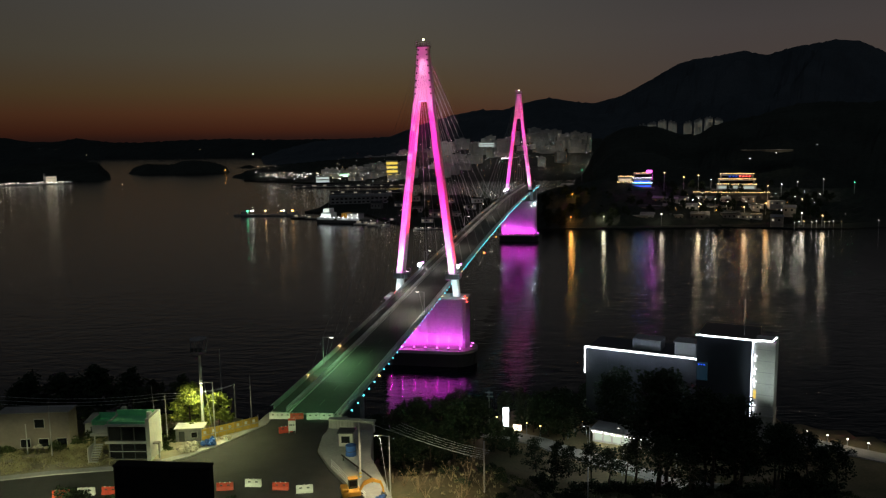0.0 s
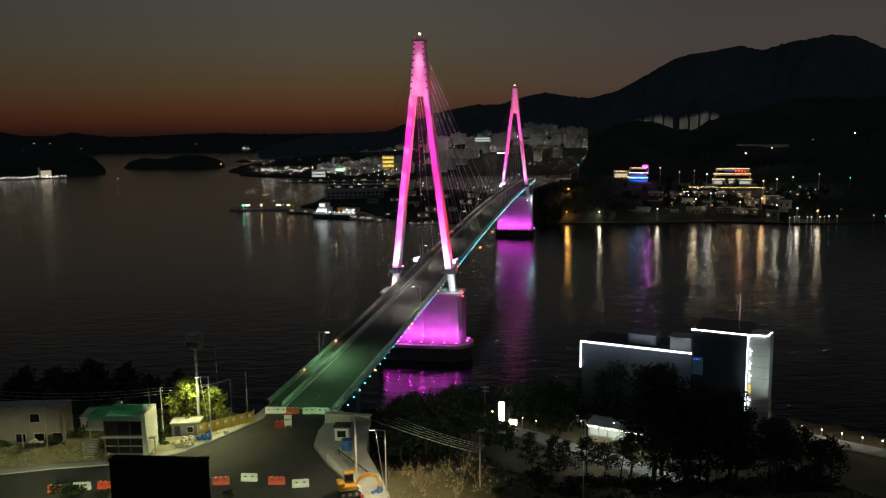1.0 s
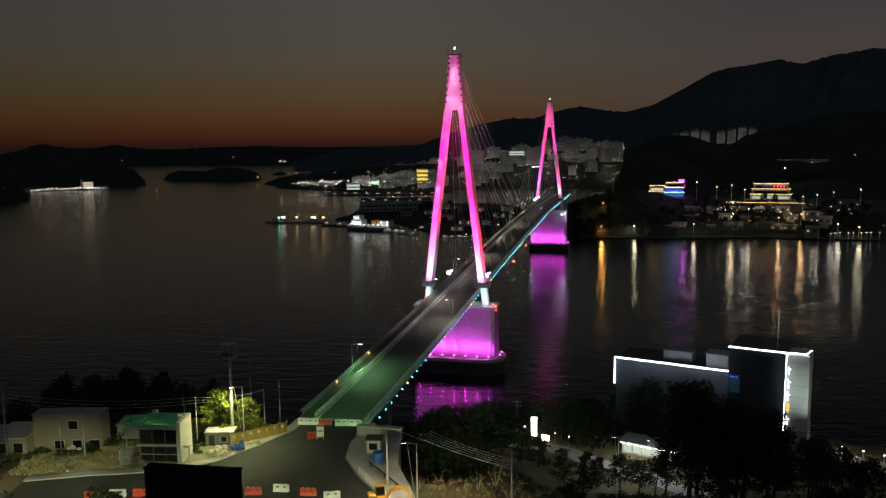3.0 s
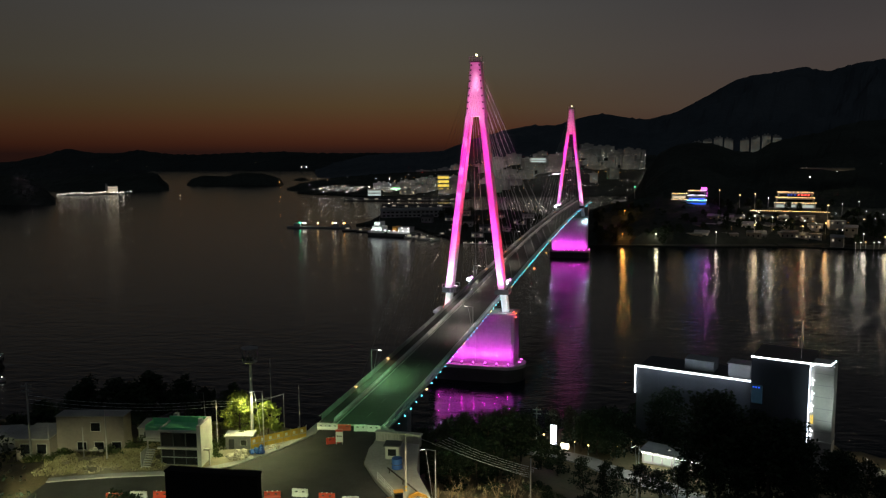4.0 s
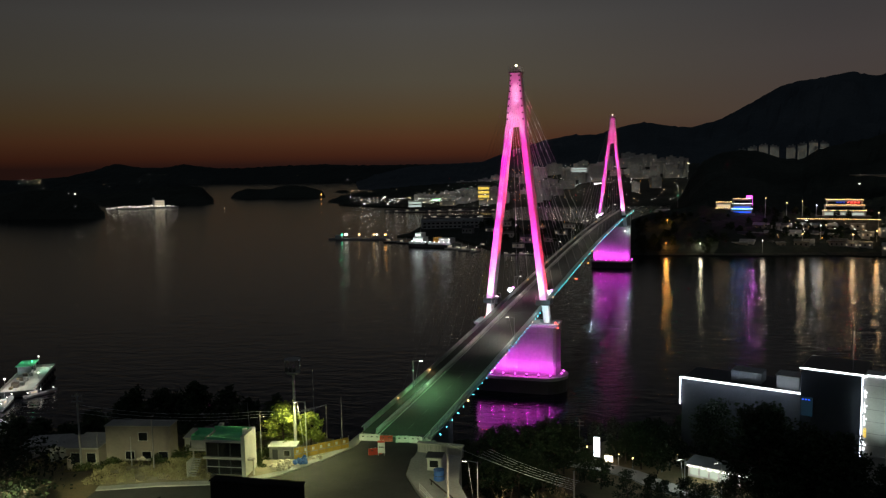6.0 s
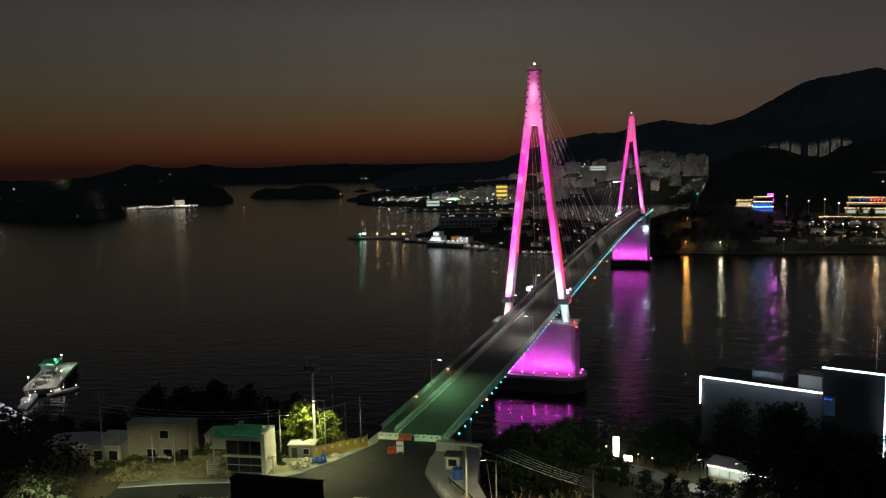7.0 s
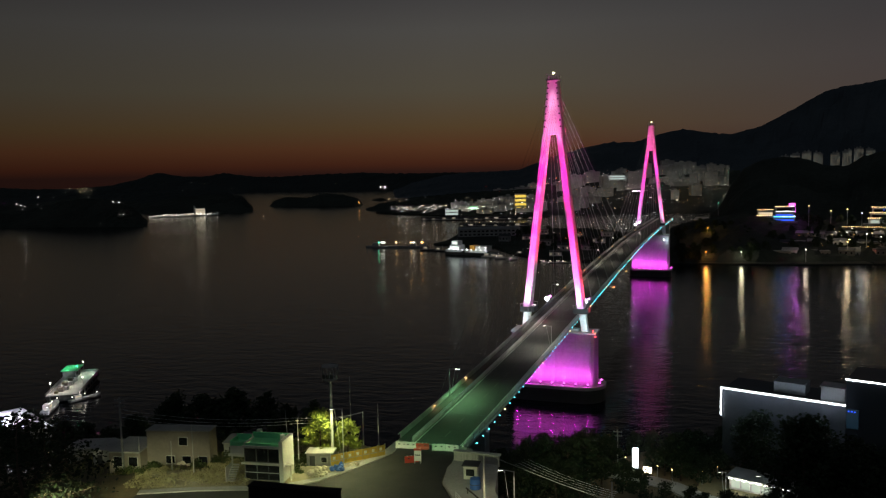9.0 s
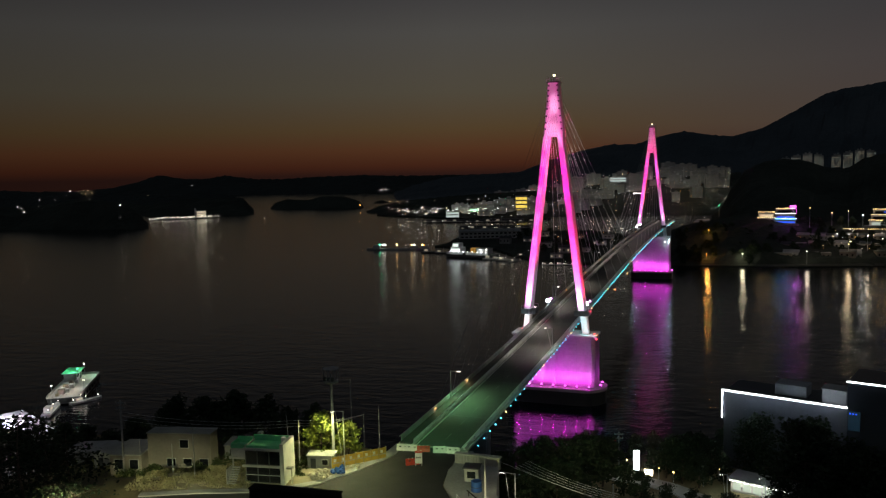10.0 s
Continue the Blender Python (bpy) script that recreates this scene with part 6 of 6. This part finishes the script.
def shore_house(x, y, z, w, d, h, turn, wall, roof_mat, lit, label, pitched):
    t = thing("shore_house", (x, y, z), label, "house", turn, "houses on the opposite shore")
    part("wall", box((-w / 2, 0, -3), (w / 2, d, h), .05), wall, t)
    if pitched:
        part("roof", hull_of([[(-w / 2 - .4, -.4, h), (-w / 2 - .4, d / 2, h + 1.7), (-w / 2 - .4, d + .4, h)], [(w / 2 + .4, -.4, h), (w / 2 + .4, d / 2, h + 1.7), (w / 2 + .4, d + .4, h)]]), roof_mat, t, "low pitched roof")
    else:
        part("roof", box((-w / 2 - .3, -.3, h), (w / 2 + .3, d + .3, h + .4)), roof_mat, t, "flat roof slab")
    n = max(2, int(w / 3))
    for i in range(n):
        g = lit and i % 2 == 0
        part("window", box((-w / 2 + w * (i + .25) / n, -.06, h * .35), (-w / 2 + w * (i + .55) / n, .04, h * .68)), G_WINDOW if g else M_GLASS, t, "lit window" if g else "dark window")


for k in range(50):
    s = crng.uniform(.245, .445)
    row = k % 3
    y = (592, 607, 622)[row] + crng.uniform(-4, 4) - (30 if s > .42 else 0)
    z = (3.5, 8.5, 13.5)[row]
    pitched = crng.random() < .5
    shore_house(s * y, y, z, crng.uniform(5, 11), 7, crng.uniform(2.6, 4.4), math.degrees(math.atan2(-s, 1)) + crng.uniform(-20, 20),
                crng.choice((M_WALL_PALE, M_WALL_PINK, M_WALL_GREY)), crng.choice((M_CONCRETE, M_WALL_GREY, M_DARK_STEEL)), crng.random() < .3,
                "low house with a pitched roof above the water" if pitched else "flat-roofed house above the water", pitched)
for x, y, z, p, c in ((160, 580, 9, 5000, (1, .85, .6)), (190, 590, 13, 5000, (1, .8, .5)), (225, 592, 12, 6000, (1, .75, .4)), (243, 597, 14, 6500, (1, .55, .2)), (258, 570, 9, 5000, (1, .9, .7)), (205, 598, 18, 4000, (1, .85, .6)),
                      (268, 560, 8, 4000, (1, .8, .5)), (250, 612, 26, 5000, (1, .8, .5))):
    shore_lamp(x, y, z - 6, 6, G_WARM if c[2] < .55 else G_WHITE, c, p * .5, "lamp between the houses above the water", .42)
draped_line = [(88, 573), (120, 569), (150, 566), (200, 569), (245, 553), (285, 548), (330, 560)]
quay = thing("quay_wall", (0, 0, 0), "dark stone quay along the opposite shore", "quay")
for a, b in zip(draped_line, draped_line[1:]):
    d = Vector((b[0] - a[0], b[1] - a[1]))
    w = part("wall", box((0, 0, -2), (d.length, 26, .7), .1), M_HILL, quay)
    w.matrix_basis = pose(a[0], a[1], 0, 0, 0, math.degrees(math.atan2(d.y, d.x)))
for k in range(24):
    x = 245 + 2.1 * k * (1 if k < 18 else 1.6)
    if k % 2 == 0:
        shore_lamp(x, 552 + (k % 5), 1.6, 3.2, (G_WHITE, G_WARM, G_COLD)[k % 3], (1, .9, .7), 0, "small lamp on the quay", .24)


def boat(x, y, length, turn, label, lamps, house=.35, group="moored boats", power=0):
    """A working boat: hull, deck, wheelhouse, mast, rail and lamps."""
    t = thing("boat", (x, y, 0), label, "boat", turn, group)
    L, B = length, length * .24
    sec = []
    for f, wd, sh in ((-.5, .80, .0), (-.35, .95, 0), (0, 1, 0), (.3, .9, .15), (.45, .5, .45), (.5, .08, .7)):
        b, zt = B / 2 * wd, L * .055 + sh * L * .05
        sec.append([(f * L, -b, zt), (f * L, b, zt), (f * L, b * .7, -.6), (f * L, -b * .7, -.6)])
    part("hull", hull_of(sec), M_DARK_STEEL if power == 0 else M_WALL_GREY, t)
    dz = L * .055
    part("deck", box((-L * .48, -B * .38, dz), (L * .28, B * .38, dz + .12)), M_WALL_GREY, t)
    part("bulwark", box((-L * .46, -B * .46, dz - .05), (L * .3, -B * .42, dz + L * .03)), M_WALL_PALE, t)
    hz = L * .13
    wh = part("wheelhouse", box((-L * house, -B * .3, dz + .12), (-L * house + L * .22, B * .3, dz + hz), .06), M_WALL_PALE, t)
    part("wheelhouse_window", box((-L * house + L * .22, -B * .25, dz + hz * .55), (-L * house + L * .225, B * .25, dz + hz * .85)), M_GLASS, wh)
    part("side_window", box((-L * house + L * .03, -B * .305, dz + hz * .5), (-L * house + L * .19, -B * .298, dz + hz * .8)), G_WINDOW, wh, "lit side window")
    part("mast", rod((0, 0, dz), (0, 0, dz + L * .28), .1, .06, 6), M_STEEL, t)
    for k in range(lamps):
        f = -.42 + .78 * k / max(1, lamps - 1)
        part("deck_lamp", ball((f * L, -B * .2, dz + L * .10 + (k % 2) * L * .03), max(.15, L * .009) if y < 1200 else .46), G_WHITE, t, "glowing deck lamp")
    # Unseen spot added above the boat so that hull and wheelhouse show.
    if power:
        lamp("deck_light", "SPOT", t.matrix_basis @ Vector((-.1 * L, -B * .6, dz + L * .32)), power * 2, (1, .95, .85), .4, t.matrix_basis @ Vector((-.1 * L, 0, 0)), 110, .5)
    return t


def ferry():
    t = thing("ferry", (-79, 637, 0), "white car ferry moored with its lights on", "ferry", -22)
    L, B = 46, 11
    part("hull", hull_of([[(f * L, -B / 2 * w, 3.6), (f * L, B / 2 * w, 3.6), (f * L, B * .4 * w, -.8), (f * L, -B * .4 * w, -.8)] for f, w in ((-.5, .8), (-.4, 1), (.35, 1), (.46, .7), (.5, .3))]), M_DARK_STEEL, t, "dark painted hull")
    part("bulwark", box((-.47 * L, -B / 2 - .16, 2.6), (-.14 * L, -B / 2 - .004, 4.6)), M_STEEL_WHITE, t, "white bulwark")
    part("bulwark", box((-.08 * L, -B / 2 - .16, 2.6), (.36 * L, -B / 2 - .004, 4.6)), M_STEEL_WHITE, t, "white bulwark")
    part("rubbing_band", box((-.42 * L, -B / 2 - .12, 1.0), (.34 * L, -B / 2 - .004, 1.9)), M_DARK_STEEL, t)
    part("car_deck", box((-.40 * L, -B * .46, 3.6), (.36 * L, B * .46, 3.9)), M_WALL_GREY, t)
    part("bridge_house", box((-.40 * L, -B * .4, 3.9), (-.20 * L, B * .4, 8.0), .1), M_STEEL_WHITE, t)
    part("wheelhouse", box((-.37 * L, -B * .34, 8.0), (-.24 * L, B * .34, 11.4), .1), M_STEEL_WHITE, t)
    part("lit_front", box((-.36 * L, -B * .35, 8.8), (-.25 * L, -B * .341, 10.8)), G_SALOON, t, "lit wheelhouse windows")
    part("lit_front", box((-.39 * L, -B * .41, 4.8), (-.21 * L, -B * .401, 7.0)), G_SALOON, t, "lit saloon windows")
    part("cargo_cover", box((.0 * L, -B * .38, 3.9), (.10 * L, B * .38, 8.2), .2), M_ORANGE, t, "orange deck structure")
    part("deck_house", box((.12 * L, -B * .4, 3.9), (.34 * L, B * .4, 7.6), .1), M_STEEL_WHITE, t)
    part("deck_house_roof", box((.11 * L, -B * .43, 7.6), (.35 * L, B * .43, 7.9)), M_WALL_GREY, t)
    for k in range(9):
        part("deck_lamp", ball((-.40 * L + k * .09 * L, -B * .5, 4.9), .42), G_COLD, t, "glowing deck lamp")
    for f in (.20, .32):
        part("deck_lamp", ball((f * L, -B * .42, 7.0), .45), G_WHITE, t, "glowing deck lamp")
    part("mast", rod((-.30 * L, 0, 11.4), (-.30 * L, 0, 16), .15, .08, 6), M_STEEL, t)
    # Unseen spots added off the ferry's side to light its hull.
    for x, z, p in ((-.3 * L, 9, 1600), (.05 * L, 8, 900), (.27 * L, 9, 1200)):
        lamp("ferry_light", "SPOT", t.matrix_basis @ Vector((x, -B * 1.3, z + 9)), p * 1.1, (.92, 1, .95), .4, t.matrix_basis @ Vector((x, -B * .3, 3)), 100, .6)


ferry()
for x, y, L, turn, n in ((-62, 622, 16, 10, 2), (-56, 616, 14, -30, 2), (-50, 610, 17, 15, 3), (-44, 603, 13, 60, 1), (-120, 676, 18, 5, 0), (-108, 668, 16, -15, 0), (-38, 640, 15, 30, 0)):
    boat(x, y, L, turn, "small dark fishing boat moored by the ferry", n, power=260 if n else 0)
pontoon = thing("pontoon", (-156, 705, 0), "long floating pontoon with a few lamps", "pontoon", -5)
part("deck", box((-29, -3, -.6), (29, 3, 1.2), .1), M_WALL_GREY, pontoon)
for k, (x, g) in enumerate(((-17, G_GREEN), (-14, G_WINDOW_COLD), (-12, G_WHITE), (-.5, G_WARM), (13.5, G_WARM), (16, G_WHITE), (23.5, G_WARM), (24.5, G_ORANGE))):
    ps = part("lamp_post", rod((x, -1, 1.2), (x, -1, 4.2), .12, .1, 6), M_STEEL, pontoon)
    part("pontoon_lamp", ball((x, -1, 4.6), .72), G_GREEN if k == 0 else (G_WHITE if g is G_WINDOW_COLD else g), ps, "glowing lamp")
for x in (-20, 15, 25):
    part("shed", box((x - 3, -1.6, 1.2), (x + 3, 2, 4.0), .06), M_WALL_PALE, pontoon)
for x0, x1, y in ((-135, -50, 968), (-208, -66, 1106)):
    bw = thing("breakwater", ((x0 + x1) / 2, y, 0), "long dark breakwater in the harbour", "breakwater", -2)
    part("bank", hull_of([[((x0 - x1) / 2 * s, -6, -1), ((x0 - x1) / 2 * s, 6, -1), ((x0 - x1) / 2 * s, 3, 4), ((x0 - x1) / 2 * s, -3, 4)] for s in (1, .6, .2, -.2, -.6, -1)]), M_WET_SHADED, bw)
for k in range(11):
    boat(-200 + k * 15, (1094 if k % 2 else 1098) - k * .6, 13 + (k * 5 % 4) * 3, 12 * (k % 3) - 12, "small dark boat moored at the breakwater", k % 3, group="boats at the breakwater")
for k in range(6):
    boat(-128 + k * 14, 957, 12 + (k * 3 % 4) * 3, 14 * (k % 3) - 10, "small dark boat moored at the inner breakwater", k % 2, group="boats at the breakwater")
# lit ferry quay on the left
for k in range(11):
    x = -694 + k * 8.4
    boat(x, 1246 + k * 4.6 + (k % 3) * 3, 14 + (k % 4) * 4, 32 + 8 * (k % 3) - 8, "lit white vessel moored at the distant quay", 4, power=900 if k % 3 == 0 else 0, group="vessels at the distant quay")
hq = thing("harbour_hall", (-630, 1290, 0), "white lit harbour hall at the distant quay", "building", 25)
part("body", box((-8, 0, -1), (8, 10, 13), .1), M_WALL_PALE, hq)
part("tower", box((-11, 0, -1), (-8.004, 6, 17), .1), M_WALL_PALE, hq)
for k in range(3):
    part("lit_band", box((-7.4, -.2, 2 + k * 3.8), (7.4, -.02, 4.2 + k * 3.8)), G_WINDOW, hq, "glowing row of windows")
def harbour_shed():
    t = thing("harbour_shed", (-112, 796, 1.4), "long dark two-storey harbour shed", "shed", 12)
    part("wall", box((0, 0, 0), (62, 14, 7.4), .1), M_WALL_GREY, t)
    part("roof", hull_of([[(x, -.6, 7.4), (x, 7, 9.4), (x, 14.6, 7.4)] for x in (-.6, 62.6)]), M_WALL_GREY, t, "low pitched sheet roof")
    for k in range(14):
        for z in (1.2, 4.6):
            part("window", box((1.4 + k * 4.4, -.06, z), (4.0 + k * 4.4, .04, z + 1.5)), M_GLASS, t)
    part("door", box((59, -.07, 0), (61.4, .04, 3)), M_DARK_STEEL, t)


harbour_shed()
for k, (x, y, w, lit) in enumerate(((-40, 760, 12, 1), (-22, 700, 9, 0), (-6, 650, 10, 1), (14, 660, 8, 0), (24, 720, 11, 1), (-30, 820, 14, 0), (6, 790, 12, 1), (36, 790, 10, 0), (-62, 742, 10, 0), (-12, 614, 9, 1))):
    shore_house(x, y, 1.5, w, 7, 3.2 + (k % 3), 10 * (k % 4) - 12, (M_WALL_GREY, M_WALL_PALE)[k % 2], M_DARK_STEEL, bool(lit), "low harbour building on the dark quay", k % 2 == 0)
for k in range(5):
    boat(-18 + k * 5.2, 584 - (k % 2) * 3, 8 + k % 3, 20 * (k % 3), "small boat moored at the harbour quay", 2, group="boats at the harbour quay", power=120 if k % 2 == 0 else 0)
for k in range(46):
    x, y = crng.uniform(-60, 50), crng.uniform(640, 860)
    if x < -30 and y < 720 or x > 20 and y < 680:
        continue
    t = thing("tree", (x, y, 1.2), "dark rounded tree on the harbour land", "tree", crng.uniform(0, 360), "trees on the harbour land")
    q, sc = crng.randrange(3), crng.uniform(.6, 1.2)
    piece("trunk", BUSHY[q][0], t, Matrix.Scale(sc, 4))
    piece("crown", BUSHY[q][1], t, Matrix.Scale(sc, 4))
# moored barge and waterfront stalls at the near left shore
def work_barge():
    """A flat-decked barge with a small cabin under a green-lit canopy and stacked gear."""
    t = thing("work_barge", (-159.5, 231, 0), "pale flat-decked working barge with a green-lit cabin", "barge", 111)
    part("hull", hull_of([[(x, -5 * w, 2.0), (x, 5 * w, 2.0), (x, 4.6 * w, z), (x, -4.6 * w, z)] for x, w, z in ((-15, .92, .6), (-13, 1, -.8), (12, 1, -.8), (15.5, .9, .9))]), M_DARK_STEEL, t, "dark rubbing-worn hull")
    part("deck", box((-14.6, -4.6, 2.0), (15, 4.6, 2.15), .03), M_WALL_PALE, t, "pale worn deck")
    for y in (-4.85, 4.6):
        part("bulwark", box((-14.5, y, 2.0), (14.8, y + .25, 2.8), .04), M_WALL_PALE, t)
    part("bulwark", box((14.8, -4.4, 2.0), (15.1, 4.4, 2.9), .04), M_WALL_PALE, t)
    for k in range(8):
        part("tyre_fender", rod((-13 + k * 3.7, -5.15, 1.2), (-13 + k * 3.7, -4.95, 1.2), .5, .5, 10), M_BLACK, t)
    cabin = part("cabin", box((5, .4, 2.15), (12, 4.4, 4.9), .06), M_WALL_PALE, t, "small pale cabin")
    part("cabin_window", box((6, .34, 3.3), (8, .42, 4.3)), M_GLASS, cabin)
    part("cabin_door", box((9.4, .34, 2.2), (10.3, .42, 4.2)), M_DARK_STEEL, cabin)
    part("canopy", box((4.2, -.4, 5.0), (13, 4.9, 5.15), .03), M_GREEN_ROOF, t, "green canopy")
    for k in range(9):
        w = 1.0 + (k * 7 % 4) * .3
        part("crate", box((-13 + k * 1.9, 1.6 - (k % 3) * 1.1, 2.15), (-13 + k * 1.9 + w, 1.6 - (k % 3) * 1.1 + w, 2.15 + .7 + (k * 5 % 3) * .4), .04), (M_SAND, M_WALL_PINK, M_WALL_PALE)[k % 3], t, "stacked gear")
    for x, y, h, g in ((4.4, -.2, 6.4, G_GREEN), (12.8, -.3, 6.0, G_WHITE), (-6, -4.2, 5.0, G_WHITE), (-12, 3.8, 5.2, G_WHITE)):
        p = part("lamp_post", rod((x, y, 2.1), (x, y, h), .06, .05, 6), M_STEEL, t)
        part("deck_lamp", ball((x, y, h + .15), .26), g, p, "glowing deck lamp")
    m = t.matrix_basis
    lamp("barge_light", "SPOT", m @ Vector((4.0, -.2, 8.4)), 2600, (.25, 1, .62), .3, m @ Vector((9, 2, 4)), 110, .6)
    for x, y, p in ((10, -3, 1500), (-4, 0, 2600), (-12, 2, 2200)):
        lamp("barge_light", "SPOT", m @ Vector((x, y, 8.2)), p, (1, .95, .78), .3, m @ Vector((x - .5, y, 2)), 96, .6)


work_barge()


def parked_car(x, y, turn, mat, label):
    """A small parked car: body, glass, wheels and lamps."""
    t = thing("parked_car", (x, y, ground_z(x, y) + .02), label, "car", turn, "cars parked on the quay")
    prof = [(-2.15, .35), (2.1, .35), (2.2, .75), (1.25, .92), (-2.0, 1.0), (-2.2, .75)]
    part("body", hull_of([[(px, yy, pz) for px, pz in prof] for yy in (-.85, .85)]), mat, t)
    roof = [(-1.9, .99), (1.15, .92), (.45, 1.42), (-1.35, 1.45)]
    cab = part("cabin", hull_of([[(px, yy * (1 if pz < 1.2 else .86), pz) for px, pz in roof] for yy in (-.80, .80)]), M_GLASS, t, "dark car glass")
    part("roof", box((-1.35, -.68, 1.44), (.45, .68, 1.50), .02), mat, t)
    for wx in (-1.35, 1.35):
        for wy in (-.88, .72):
            wheel = part("wheel", rod((wx, wy, .33), (wx, wy + .18, .33), .33, .33, 14), M_BLACK, t)
            part("rim", rod((wx, wy - .01, .33), (wx, wy + .19, .33), .18, .18, 10), M_STEEL, wheel)
    for wy in (-.6, .6):
        part("headlight", box((2.12, wy - .18, .6), (2.2, wy + .18, .74)), M_WHITE, t)


for x, y, r, m, w in ((-114, 171, 150, M_WHITE, "white"), (-119.3, 171.6, 158, M_STEEL, "silver"), (-124, 172.6, 150, M_WHITE, "white"), (-129.5, 174, 165, M_DARK_STEEL, "dark"), (-109, 168.5, 145, M_STEEL, "silver")):
    parked_car(x, y, r, m, w + " small car parked on the dark quay")
boat(-149, 221, 10, 60, "small pale boat beside the barge", 3, power=200)
boat(-153, 210, 13, 110, "small lit boat beside the barge", 3, power=400)
for k, (x, y, w) in enumerate(((-148, 187, 9), (-152, 196, 7), (-143, 181, 7), (-136, 178, 8))):
    st = thing("waterfront_stall", (x, y, ground_z(x, y) - .2), "bright white lit stall on the quay", "stall", -35, "waterfront stalls")
    part("counter", box((-w / 2, 0, 0), (w / 2, 4, 3.0), .05), M_WALL_PALE, st)
    part("awning", box((-w / 2 - .4, -1.4, 3.0), (w / 2 + .4, 4.2, 3.25), .05), M_WHITE, st)
    part("fascia", box((-w / 2 - .4, -1.5, 2.3), (w / 2 + .4, -1.42, 3.0)), glowing("violet white fascia glow", (.82, .72, 1), 4) if k < 3 else G_WINDOW_COLD, st, "glowing fascia")
    for i in range(4):
        part("lamp_tube", box((-w / 2 + i * w / 4 + .2, -.4, 2.7), (-w / 2 + i * w / 4 + .35, 3, 2.85)), G_COLD, st, "glowing tube lamp")
    lamp("stall_light", "POINT", (x + 1.2, y - 3.6, ground_z(x, y) + 4.2), 5200, (.84, .80, 1), .6)

# Lit patch of slope: a pale wedge and two unseen lamps are added.
slope_patch = thing("hillside_patch", (290, 775, 46), "pale wedge added for a lit patch of hillside", "wall", -14)
part("wall", hull_of([[(x, 0, 4.2 - h), (x, 9, 4.2 - h), (x, 9, 4.2), (x, 0, 4.2)] for x, h in ((0, .5), (8, 1.2), (16, .8), (26, 2.2), (36, 2.6), (46, 1.6))]), M_SAND, slope_patch)
part("coping", box((-.2, -.2, 4.2), (46.2, 3.2, 4.4)), M_CONCRETE, slope_patch)
for x in (8, 34):
    lamp("hillside_light", "POINT", slope_patch.matrix_basis @ Vector((x, -1, 9)), 900, (1, .92, .62), .4)

# trees on the opposite bank
for k in range(130):
    s = crng.uniform(.125, .50)
    y = crng.uniform(575, 640) if s < .23 else crng.uniform(596, 655)
    if s > .42:
        y -= 25
    zz = max(1.0, 2 + (y - 585) * .32)
    t = thing("tree", (s * y, y, zz - .6), "dark rounded tree on the opposite bank", "tree", crng.uniform(0, 360), "trees on the opposite bank")
    q = crng.randrange(3)
    sc = crng.uniform(.55, 1.15)
    piece("trunk", BUSHY[q][0], t, Matrix.Scale(sc, 4))
    piece("crown", BUSHY[q][1], t, Matrix.Scale(sc, 4))
